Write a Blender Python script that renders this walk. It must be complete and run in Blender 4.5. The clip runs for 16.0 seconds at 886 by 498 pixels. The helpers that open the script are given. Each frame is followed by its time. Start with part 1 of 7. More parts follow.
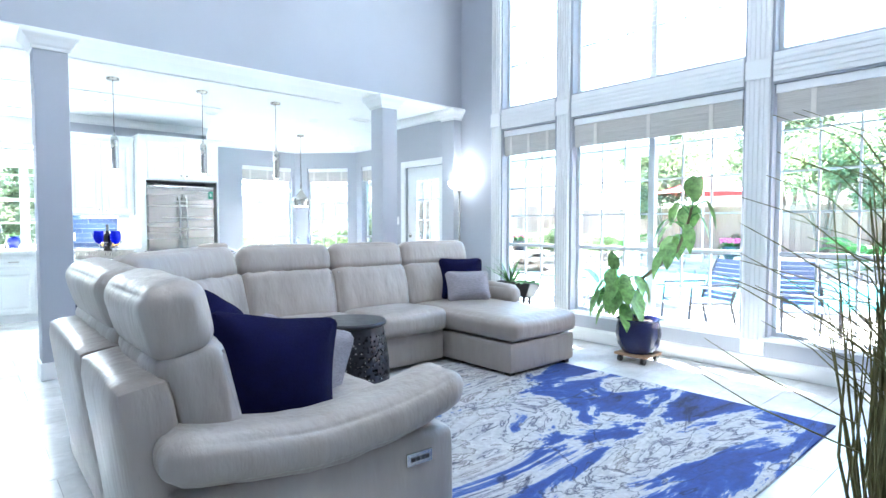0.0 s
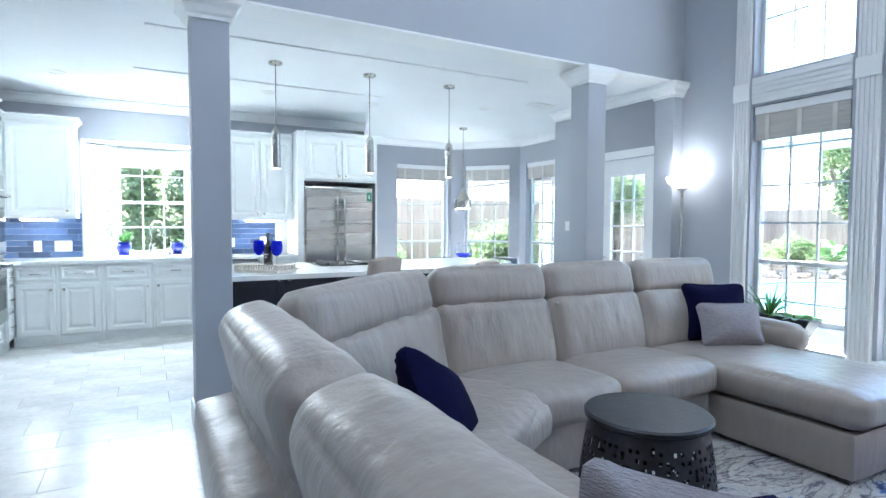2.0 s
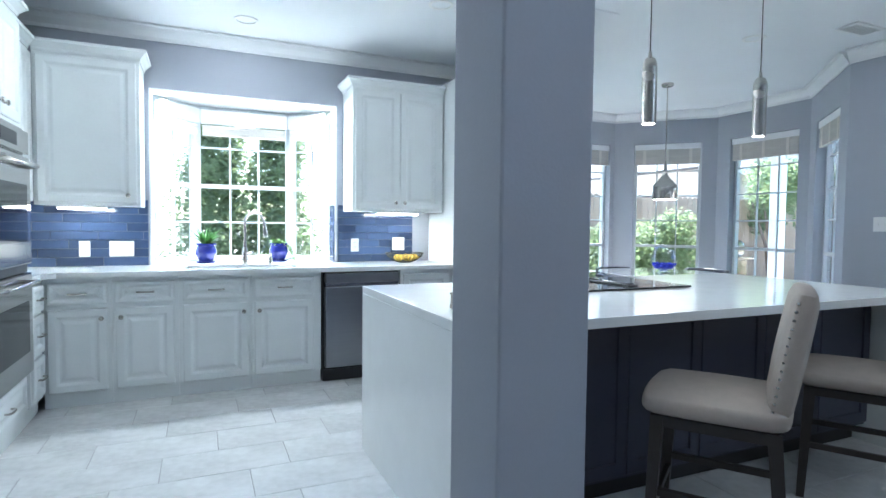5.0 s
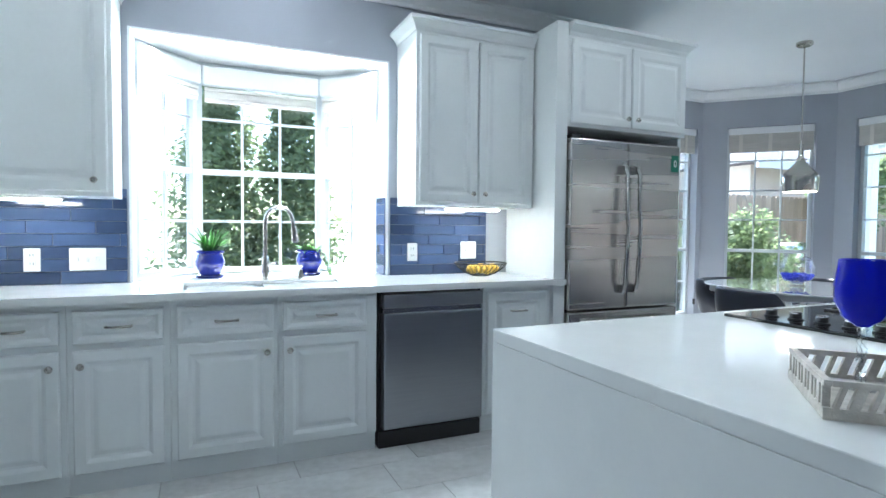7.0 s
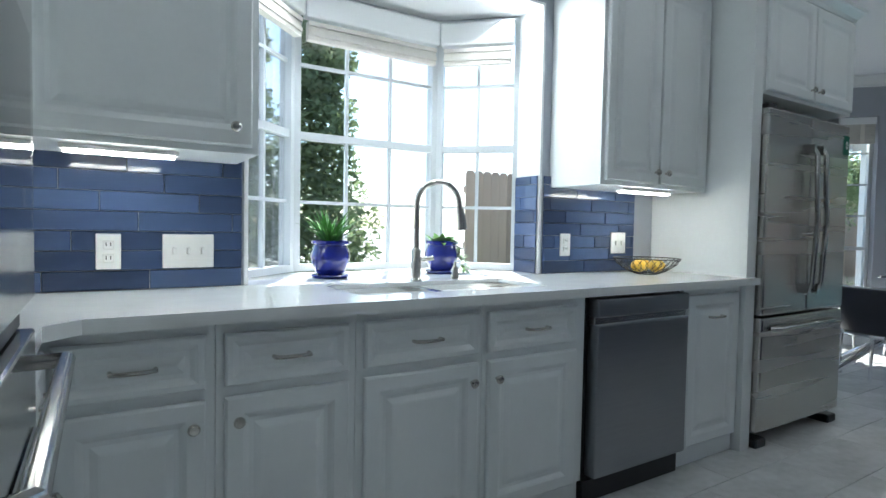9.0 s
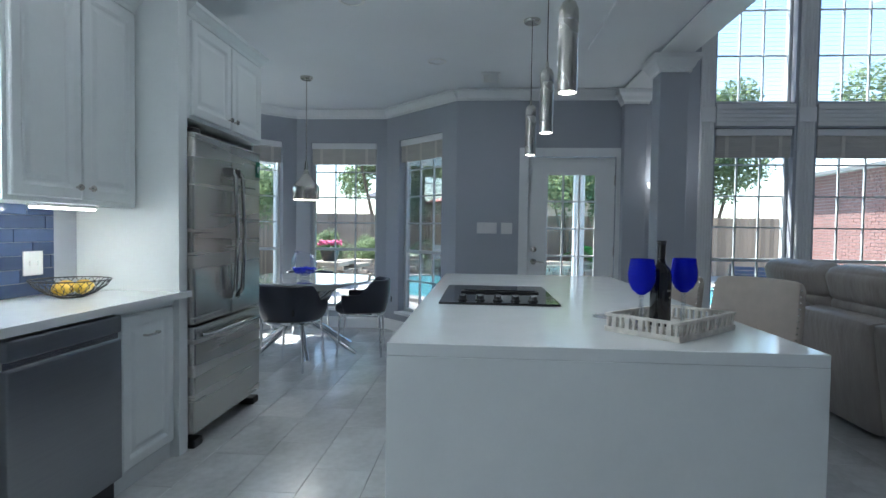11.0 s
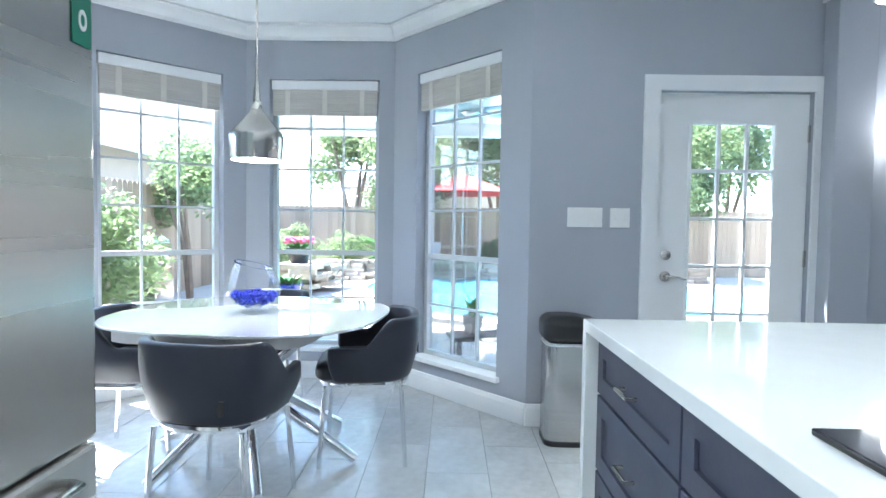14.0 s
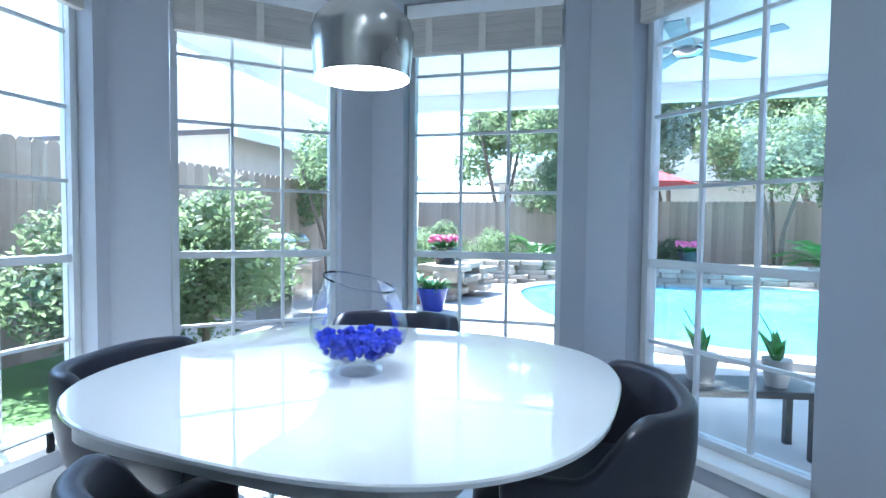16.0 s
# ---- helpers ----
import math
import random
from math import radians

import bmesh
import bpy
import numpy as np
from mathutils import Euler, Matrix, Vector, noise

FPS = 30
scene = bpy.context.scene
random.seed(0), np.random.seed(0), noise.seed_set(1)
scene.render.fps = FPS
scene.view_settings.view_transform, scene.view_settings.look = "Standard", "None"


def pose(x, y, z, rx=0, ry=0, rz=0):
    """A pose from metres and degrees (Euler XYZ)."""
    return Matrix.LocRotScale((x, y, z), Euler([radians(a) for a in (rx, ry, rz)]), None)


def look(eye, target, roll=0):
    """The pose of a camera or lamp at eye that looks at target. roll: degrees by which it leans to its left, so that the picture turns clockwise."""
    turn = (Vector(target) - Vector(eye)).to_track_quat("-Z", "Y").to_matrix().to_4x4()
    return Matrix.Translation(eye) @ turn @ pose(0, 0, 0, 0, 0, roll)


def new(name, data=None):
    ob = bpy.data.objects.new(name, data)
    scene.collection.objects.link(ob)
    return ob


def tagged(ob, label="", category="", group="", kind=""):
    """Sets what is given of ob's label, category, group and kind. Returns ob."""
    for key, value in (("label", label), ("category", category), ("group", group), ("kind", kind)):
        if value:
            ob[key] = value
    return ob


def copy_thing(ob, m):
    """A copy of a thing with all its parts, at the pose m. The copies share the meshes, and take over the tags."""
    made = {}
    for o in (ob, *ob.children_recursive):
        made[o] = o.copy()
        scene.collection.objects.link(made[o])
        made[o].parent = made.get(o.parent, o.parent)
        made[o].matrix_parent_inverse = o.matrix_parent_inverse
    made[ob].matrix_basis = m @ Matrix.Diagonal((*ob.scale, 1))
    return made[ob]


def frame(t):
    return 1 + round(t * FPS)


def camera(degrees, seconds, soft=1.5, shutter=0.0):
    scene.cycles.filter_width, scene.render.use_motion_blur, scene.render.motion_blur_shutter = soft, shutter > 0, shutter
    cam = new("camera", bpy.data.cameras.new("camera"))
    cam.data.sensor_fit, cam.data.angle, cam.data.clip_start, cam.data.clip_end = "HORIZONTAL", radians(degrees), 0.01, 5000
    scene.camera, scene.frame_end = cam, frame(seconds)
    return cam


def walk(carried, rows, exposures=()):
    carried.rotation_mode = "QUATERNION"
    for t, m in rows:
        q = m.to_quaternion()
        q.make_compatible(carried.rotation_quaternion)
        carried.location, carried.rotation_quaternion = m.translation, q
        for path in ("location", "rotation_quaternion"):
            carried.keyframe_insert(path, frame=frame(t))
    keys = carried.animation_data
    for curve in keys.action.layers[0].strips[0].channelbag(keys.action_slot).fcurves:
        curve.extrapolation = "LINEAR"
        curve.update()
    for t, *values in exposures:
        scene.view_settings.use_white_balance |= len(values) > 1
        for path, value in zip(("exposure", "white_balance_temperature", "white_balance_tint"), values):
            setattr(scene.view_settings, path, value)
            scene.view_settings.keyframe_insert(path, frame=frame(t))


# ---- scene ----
cam = camera(77.9, 16.0)
METRES, EYE, TILT, LEAN, TURN = 12.2, 1.22, 0.0, 0.0, -41.3
ROWS = [
    (0.0, 0.0, 0.0, 0.0, 0.0, -2.55, -0.02),
    (0.5, -0.0074, 0.0173, 0.0025, 1.81, -2.55, -0.03),
    (1.0, -0.0219, 0.0423, 0.0054, 3.83, -2.53, -0.18),
    (1.5, -0.0404, 0.0739, 0.007, 9.58, -2.6, -0.21),
    (2.0, -0.0684, 0.1029, 0.0069, 13.09, -2.65, -0.24),
    (2.5, -0.1007, 0.1347, 0.0046, 16.34, -2.54, -0.37),
    (3.0, -0.1302, 0.1633, 0.0029, 18.49, -2.54, -0.47),
    (3.5, -0.1592, 0.1861, 0.0016, 17.92, -2.59, -0.57),
    (4.0, -0.1897, 0.2109, 0.001, 17.8, -2.65, -0.67),
    (6.5, -0.2937, 0.3194, 0.0015, 17.14, -2.15, -0.51),
    (7.0, -0.3159, 0.3439, -0.0009, 17.35, -2.19, -0.51),
    (7.5, -0.3533, 0.3648, -0.0027, 21.93, -2.25, -0.53),
    (8.0, -0.3887, 0.3825, -0.0039, 27.38, -2.27, -0.56),
    (8.5, -0.4179, 0.3871, -0.0065, 23.83, -2.26, -0.73),
    (9.0, -0.4334, 0.3787, -0.0076, 9.28, -2.21, -1.04),
    (9.5, -0.442, 0.3651, -0.0067, -8.45, -1.84, -1.23),
    (10.0, -0.4467, 0.3556, -0.0031, -27.01, -1.46, -1.23),
    (12.5, -0.3757, 0.4488, 0.0041, -49.64, -2.2, -0.79),
    (13.0, -0.3556, 0.485, 0.003, -49.54, -2.37, -0.75),
    (13.5, -0.3361, 0.5216, -0.0004, -49.51, -2.31, -0.91),
    (14.0, -0.3153, 0.556, -0.0009, -47.91, -2.3, -0.89),
    (14.5, -0.298, 0.5909, -0.0026, -44.9, -2.4, -0.9),
    (15.0, -0.2815, 0.6215, -0.005, -38.8, -2.55, -0.69),
    (15.5, -0.2646, 0.6431, -0.0059, -33.4, -2.63, -0.7),
    (16.0, -0.2473, 0.6583, -0.0052, -32.92, -2.58, -0.63),
]
PATH = [(t, pose(0, 0, EYE, TILT, LEAN, TURN) @ pose(METRES * x, METRES * y, METRES * z, 90 + pitch, roll, yaw)) for t, x, y, z, yaw, pitch, roll in ROWS]
walk(cam, PATH, exposures=[(0.0, 4.4, 5850, 5), (1.0, 4.15, 5850, 5), (2.0, 3.72, 5800, 5), (3.5, 3.24, 5750, 5), (6.5, 2.72, 5750, 5), (7.0, 2.65, 5850, 5), (8.5, 2.0, 6100, 5), (9.0, 1.72, 6100, 5), (10.0, 1.55, 6000, 5), (12.5, 2.88, 5800, 5), (13.5, 3.36, 5900, 5), (14.5, 3.3, 5750, 5), (15.5, 2.95, 5250, 5), (16.0, 2.64, 5200, 4)])

# ---- world, sun, large lights ----
world = bpy.data.worlds.new("sky")
scene.world = world
world.use_nodes = True
SUN_EL, SUN_AZ = 62.0, 28.0  # degrees above the horizon; degrees from +y towards +x
wn = world.node_tree.nodes
sky = wn.new("ShaderNodeTexSky")
sky.sky_type, sky.sun_disc = "NISHITA", False
sky.sun_elevation, sky.sun_rotation = radians(SUN_EL), radians(SUN_AZ)
wn["Background"].inputs[1].default_value = 0.15
world.node_tree.links.new(sky.outputs[0], wn["Background"].inputs[0])
sun = new("sun", bpy.data.lights.new("sun", "SUN"))
sun.data.energy, sun.data.angle, sun.data.color = 5.0, radians(0.5), (1.0, 0.95, 0.88)
_se, _sa = radians(SUN_EL), radians(SUN_AZ)
sun.matrix_world = look((math.sin(_sa) * math.cos(_se) * 30, math.cos(_sa) * math.cos(_se) * 30, math.sin(_se) * 30), (0, 0, 0))


def lamp(name, kind, m, energy, size=0.1, color=(0.96, 0.98, 1.0), angle=120):
    ld = bpy.data.lights.new(name, kind)
    ld.energy, ld.color = energy, color
    if kind == "AREA":
        ld.shape, ld.size = "DISK", size
    elif kind == "SPOT":
        ld.spot_size, ld.spot_blend, ld.shadow_soft_size = radians(angle), 0.6, size
    else:
        ld.shadow_soft_size = size
    ob = new(name, ld)
    ob.matrix_world = m
    return ob


# added area lamp under the sink window's head, standing in for sky light
sk = lamp("sink_window_sky", "AREA", pose(0.26, 9.235, 2.235, -38, 0, 0), 8.0, color=(0.93, 0.97, 1.0))
sk.data.shape, sk.data.size, sk.data.size_y = "RECTANGLE", 1.3, 0.14


# ---- materials ----
def mat(name, color, rough=0.5, metal=0.0, var=0.12, scale=6.0, bump=0.1, bscale=60.0, spec=0.5, coat=0.0, rrough=0.1, object_random=0.0, coords="Object", stretch=(1, 1, 1), transmission=0.0, emit=0.0, sheen=0.0):
    m = bpy.data.materials.new(name)
    m.use_nodes = True
    nt = m.node_tree
    n, l = nt.nodes, nt.links
    b = n["Principled BSDF"]
    b.inputs["Metallic"].default_value = metal
    b.inputs["Specular IOR Level"].default_value = spec
    b.inputs["Coat Weight"].default_value = coat
    b.inputs["Transmission Weight"].default_value = transmission
    b.inputs["Sheen Weight"].default_value = sheen
    if emit:
        b.inputs["Emission Color"].default_value = (1, 0.95, 0.86, 1)
        b.inputs["Emission Strength"].default_value = emit
    tc = n.new("ShaderNodeTexCoord")
    mp = n.new("ShaderNodeMapping")
    mp.inputs["Scale"].default_value = stretch
    l.new(tc.outputs[coords], mp.inputs[0])
    big, fine = n.new("ShaderNodeTexNoise"), n.new("ShaderNodeTexNoise")
    big.inputs["Scale"].default_value, big.inputs["Detail"].default_value = scale, 5
    fine.inputs["Scale"].default_value, fine.inputs["Detail"].default_value = bscale, 4
    l.new(mp.outputs[0], big.inputs["Vector"])
    l.new(mp.outputs[0], fine.inputs["Vector"])
    mixn = n.new("ShaderNodeMath")
    mixn.operation = "MULTIPLY_ADD"
    l.new(fine.outputs[0], mixn.inputs[0])
    mixn.inputs[1].default_value = 0.4
    l.new(big.outputs[0], mixn.inputs[2])
    src = mixn.outputs[0]
    if object_random:
        oi = n.new("ShaderNodeObjectInfo")
        add = n.new("ShaderNodeMath")
        add.operation = "MULTIPLY_ADD"
        l.new(oi.outputs["Random"], add.inputs[0])
        add.inputs[1].default_value = object_random
        l.new(src, add.inputs[2])
        sub = n.new("ShaderNodeMath")
        sub.operation = "SUBTRACT"
        l.new(add.outputs[0], sub.inputs[0])
        sub.inputs[1].default_value = object_random / 2
        src = sub.outputs[0]
    ramp = n.new("ShaderNodeValToRGB")
    c = Vector(color)
    lo, hi = c * (1 - var), c * (1 + var)
    e = ramp.color_ramp.elements
    e[0].position, e[0].color = 0.35, (*lo, 1)
    e[1].position, e[1].color = 1.0, (*[min(1, v) for v in hi], 1)
    l.new(src, ramp.inputs[0])
    l.new(ramp.outputs[0], b.inputs["Base Color"])
    rr = n.new("ShaderNodeMapRange")
    rr.inputs["To Min"].default_value, rr.inputs["To Max"].default_value = max(0.02, rough - rrough), min(1, rough + rrough)
    l.new(big.outputs[0], rr.inputs["Value"])
    l.new(rr.outputs[0], b.inputs["Roughness"])
    if bump:
        bp = n.new("ShaderNodeBump")
        bp.inputs["Strength"].default_value, bp.inputs["Distance"].default_value = bump, 0.01
        l.new(fine.outputs[0], bp.inputs["Height"])
        l.new(bp.outputs[0], b.inputs["Normal"])
    return m


def glass_mat(name, tint=(1, 1, 1), gloss=0.6):
    m = bpy.data.materials.new(name)
    m.use_nodes = True
    n, l = m.node_tree.nodes, m.node_tree.links
    n.clear()
    out, mx, tr, gl, fr = (n.new("ShaderNode" + k) for k in ("OutputMaterial", "MixShader", "BsdfTransparent", "BsdfGlossy", "Fresnel"))
    tr.inputs[0].default_value = (*tint, 1)
    gl.inputs["Roughness"].default_value = 0.01
    fr.inputs[0].default_value = 1.45
    k = n.new("ShaderNodeMath")
    k.operation = "MULTIPLY"
    k.inputs[1].default_value = gloss
    l.new(fr.outputs[0], k.inputs[0])
    l.new(k.outputs[0], mx.inputs[0])
    l.new(tr.outputs[0], mx.inputs[1])
    l.new(gl.outputs[0], mx.inputs[2])
    l.new(mx.outputs[0], out.inputs[0])
    return m


def glow_mat(name, color, strength):
    m = bpy.data.materials.new(name)
    m.use_nodes = True
    b = m.node_tree.nodes["Principled BSDF"]
    b.inputs["Base Color"].default_value = (*color, 1)
    b.inputs["Emission Color"].default_value = (*color, 1)
    b.inputs["Emission Strength"].default_value = strength
    return m


WALL = mat("grey_wall_paint", (0.38, 0.40, 0.45), 0.7, var=0.05, scale=1.3, bump=0.06, bscale=120)
WHITE = mat("white_trim_paint", (0.78, 0.79, 0.8), 0.35, var=0.03, scale=3, bump=0.03, bscale=80)
CEIL = mat("ceiling_paint", (0.78, 0.8, 0.83), 0.85, var=0.03, scale=1.5, bump=0.12, bscale=90)
CAB = mat("white_cabinet_paint", (0.76, 0.79, 0.79), 0.32, var=0.04, scale=4, bump=0.03, bscale=50)
TILE = mat("porcelain_floor_tile", (0.60, 0.61, 0.61), 0.22, var=0.22, scale=3.0, bump=0.02, bscale=25, object_random=0.15, rrough=0.08)
GROUT = mat("grout", (0.36, 0.36, 0.36), 0.9, var=0.1, bump=0.2)
QUARTZ = mat("white_quartz", (0.8, 0.82, 0.81), 0.09, var=0.03, scale=8, bump=0.0, rrough=0.03)
STEEL = mat("brushed_steel", (0.56, 0.55, 0.53), 0.18, metal=1, var=0.05, scale=2.5, bump=0.04, bscale=5, stretch=(0.5, 0.5, 10), rrough=0.05)


def brushed(m, amount):
    """Stretches a metal's gloss across the upright grain."""
    n, l = m.node_tree.nodes, m.node_tree.links
    tg = n.new("ShaderNodeTangent")
    tg.direction_type, tg.axis = "RADIAL", "Z"
    n["Principled BSDF"].inputs["Anisotropic"].default_value = amount
    l.new(tg.outputs[0], n["Principled BSDF"].inputs["Tangent"])


# horizontal bands in the colour paint in the doors' smeared reflections
FRIDGE = mat("fridge_steel", (0.60, 0.575, 0.54), 0.27, metal=1, var=0.12, scale=2.0, bump=0.018, bscale=3, stretch=(0.15, 0.15, 4), rrough=0.05)
brushed(FRIDGE, 0.85)
STEELV = mat("brushed_steel_upright", (0.52, 0.51, 0.50), 0.24, metal=1, var=0.1, scale=2.0, bump=0.04, bscale=50, stretch=(1, 1, 30), rrough=0.06)
DWSTEEL = mat("dishwasher_steel", (0.33, 0.34, 0.36), 0.33, metal=1, var=0.06, scale=3, bump=0.03, bscale=60, stretch=(1, 1, 30))
CHROME = mat("chrome", (0.8, 0.81, 0.83), 0.08, metal=1, var=0.02, bump=0, rrough=0.03)
NICKEL = mat("satin_nickel", (0.55, 0.53, 0.49), 0.25, metal=1, var=0.05, bump=0)
BLACK = mat("black_plastic", (0.02, 0.02, 0.022), 0.35, var=0.1, bump=0.03)
HOBGLASS = mat("black_ceramic_glass", (0.01, 0.01, 0.012), 0.05, var=0.1, bump=0, rrough=0.02)
NAVY = mat("navy_cabinet_paint", (0.048, 0.052, 0.082), 0.4, var=0.08, bump=0.04)
LEATHER = mat("grey_leather", (0.335, 0.295, 0.268), 0.36, var=0.09, scale=5, bump=0.9, bscale=8, rrough=0.08, stretch=(2.2, 2.2, 0.6))
NAVYLEATHER = mat("navy_leather", (0.03, 0.033, 0.05), 0.38, var=0.15, scale=6, bump=0.12, bscale=220)
BLUECLOTH = mat("navy_velvet", (0.0045, 0.005, 0.032), 0.9, var=0.3, scale=14, bump=0.35, bscale=130, spec=0.08)
GREYCLOTH = mat("grey_knit", (0.30, 0.28, 0.31), 0.9, var=0.2, scale=30, bump=0.8, bscale=70, stretch=(1, 1, 4))
BEIGECLOTH = mat("beige_linen", (0.45, 0.39, 0.34), 0.85, var=0.08, scale=20, bump=0.25, bscale=300)
DARKWOOD = mat("espresso_wood", (0.035, 0.028, 0.025), 0.42, var=0.25, scale=6, bump=0.08, stretch=(1, 1, 0.15))
GLASS = glass_mat("window_glass", (0.955, 0.97, 0.97), 0.65)
CLEAR = glass_mat("clear_glass", (0.96, 0.975, 0.985), 0.5)
MUNTIN = mat("grey_muntin", (0.55, 0.58, 0.6), 0.4, var=0.04, bump=0.0)
COBALT = mat("cobalt_glaze", (0.012, 0.02, 0.22), 0.12, var=0.25, scale=7, bump=0.02, coat=0.5)
BLUETILE = mat("blue_glazed_tile", (0.058, 0.088, 0.175), 0.12, var=0.35, scale=5, bump=0.12, bscale=14, object_random=0.7, stretch=(0.4, 1, 1))
PLASTIC = mat("white_plastic", (0.78, 0.78, 0.77), 0.3, var=0.03, bump=0)
WOVEN = mat("woven_shade", (0.52, 0.50, 0.47), 0.85, var=0.25, scale=30, bump=0.5, bscale=90, stretch=(0.1, 0.1, 6))
TAPE = mat("shade_tape", (0.66, 0.63, 0.58), 0.85, var=0.1, bump=0.2)
LAMPGLOW = glow_mat("lit_lamp_glass", (1, 0.95, 0.87), 9.0)
STRIPGLOW = glow_mat("lit_strip", (1, 0.97, 0.9), 12.0)
LEAF = mat("green_leaf", (0.06, 0.19, 0.035), 0.4, var=0.5, scale=25, bump=0.1, object_random=0.3)
LEAFPALE = mat("pale_variegated_leaf", (0.17, 0.34, 0.09), 0.35, var=0.75, scale=22, bump=0.1)
FOLIAGE = mat("tree_foliage", (0.085, 0.122, 0.065), 0.6, var=0.7, scale=2.5, bump=0.0, object_random=0.3)
_n, _l = FOLIAGE.node_tree.nodes, FOLIAGE.node_tree.links
_tr, _mx = _n.new("ShaderNodeBsdfTranslucent"), _n.new("ShaderNodeMixShader")
_tr.inputs[0].default_value = (0.27, 0.34, 0.17, 1)
_mx.inputs[0].default_value = 0.55
_l.new(_n["Principled BSDF"].outputs[0], _mx.inputs[1])
_l.new(_tr.outputs[0], _mx.inputs[2])
_l.new(_mx.outputs[0], _n["Material Output"].inputs[0])
BARK = mat("bark", (0.16, 0.12, 0.09), 0.9, var=0.3, scale=10, bump=0.8, bscale=30)
STEM = mat("plant_stem", (0.12, 0.11, 0.05), 0.7, var=0.3, bump=0.3)
SOIL = mat("potting_soil", (0.05, 0.035, 0.025), 0.95, var=0.4, bump=0.9, bscale=60)
FENCE = mat("weathered_fence_board", (0.33, 0.25, 0.19), 0.85, var=0.3, scale=3, bump=0.3, object_random=0.5, stretch=(1, 1, 0.2))
STONE = mat("ledge_stone", (0.36, 0.30, 0.24), 0.85, var=0.4, scale=4, bump=0.5, object_random=0.6)
CONCRETE = mat("pool_deck", (0.36, 0.34, 0.32), 0.85, var=0.12, scale=2, bump=0.25, bscale=60)
GRASS = mat("lawn", (0.07, 0.13, 0.03), 0.9, var=0.5, scale=3, bump=0.8, bscale=50)
BRICK = mat("red_brick", (0.22, 0.12, 0.105), 0.85, var=0.3, scale=6, bump=0.3, object_random=0.6)
MORTAR = mat("mortar", (0.5, 0.47, 0.44), 0.9, var=0.1, bump=0.3)
SHINGLE = mat("roof_shingle", (0.11, 0.11, 0.125), 0.9, var=0.3, scale=9, bump=0.5, stretch=(1, 1, 4))
POOLWATER = mat("pool_water", (0.13, 0.42, 0.50), 0.05, var=0.2, scale=1.5, bump=0.25, bscale=5)


# ---- mesh helpers ----
def box(bm, x0, y0, z0, x1, y1, z1, bevel=0.0, seg=2):
    vs = [bm.verts.new((x, y, z)) for x in (x0, x1) for y in (y0, y1) for z in (z0, z1)]
    fs = [bm.faces.new([vs[i] for i in q]) for q in ((0, 1, 3, 2), (4, 6, 7, 5), (0, 4, 5, 1), (2, 3, 7, 6), (0, 2, 6, 4), (1, 5, 7, 3))]
    if bevel:
        es = list({e for f in fs for e in f.edges})
        bmesh.ops.bevel(bm, geom=es, offset=bevel, segments=seg, affect="EDGES", profile=0.5)
    return vs


def lathe(bm, prof, n=24, at=(0, 0, 0), closed=True):
    rings = []
    for r, z in prof:
        rings.append([bm.verts.new((at[0] + r * math.cos(2 * math.pi * i / n), at[1] + r * math.sin(2 * math.pi * i / n), at[2] + z)) for i in range(n)])
    for a, b in zip(rings, rings[1:]):
        for i in range(n):
            bm.faces.new((a[i], a[(i + 1) % n], b[(i + 1) % n], b[i]))
    if closed:
        for ring, flip in ((rings[0], True), (rings[-1], False)):
            try:
                bm.faces.new(ring[::-1] if flip else ring)
            except ValueError:
                pass


def tube(bm, pts, r, n=8, taper=None, caps=True):
    pts = [Vector(p) for p in pts]
    rings, up = [], None
    for i, p in enumerate(pts):
        d = (pts[min(i + 1, len(pts) - 1)] - pts[max(i - 1, 0)]).normalized()
        if up is None:
            up = Vector((0, 0, 1)) if abs(d.z) < 0.9 else Vector((1, 0, 0))
        a = d.cross(up).normalized()
        up = a.cross(d).normalized()
        rr = r if taper is None else r + (taper - r) * i / (len(pts) - 1)
        rings.append([bm.verts.new(p + a * rr * math.cos(2 * math.pi * k / n) + up * rr * math.sin(2 * math.pi * k / n)) for k in range(n)])
    for a, b in zip(rings, rings[1:]):
        for k in range(n):
            bm.faces.new((a[k], a[(k + 1) % n], b[(k + 1) % n], b[k]))
    if caps:
        bm.faces.new(rings[0][::-1])
        bm.faces.new(rings[-1])


def arc(c, r, a0, a1, n, u=(1, 0, 0), v=(0, 0, 1)):
    c, u, v = Vector(c), Vector(u), Vector(v)
    return [c + u * r * math.cos(radians(a0 + (a1 - a0) * i / n)) + v * r * math.sin(radians(a0 + (a1 - a0) * i / n)) for i in range(n + 1)]


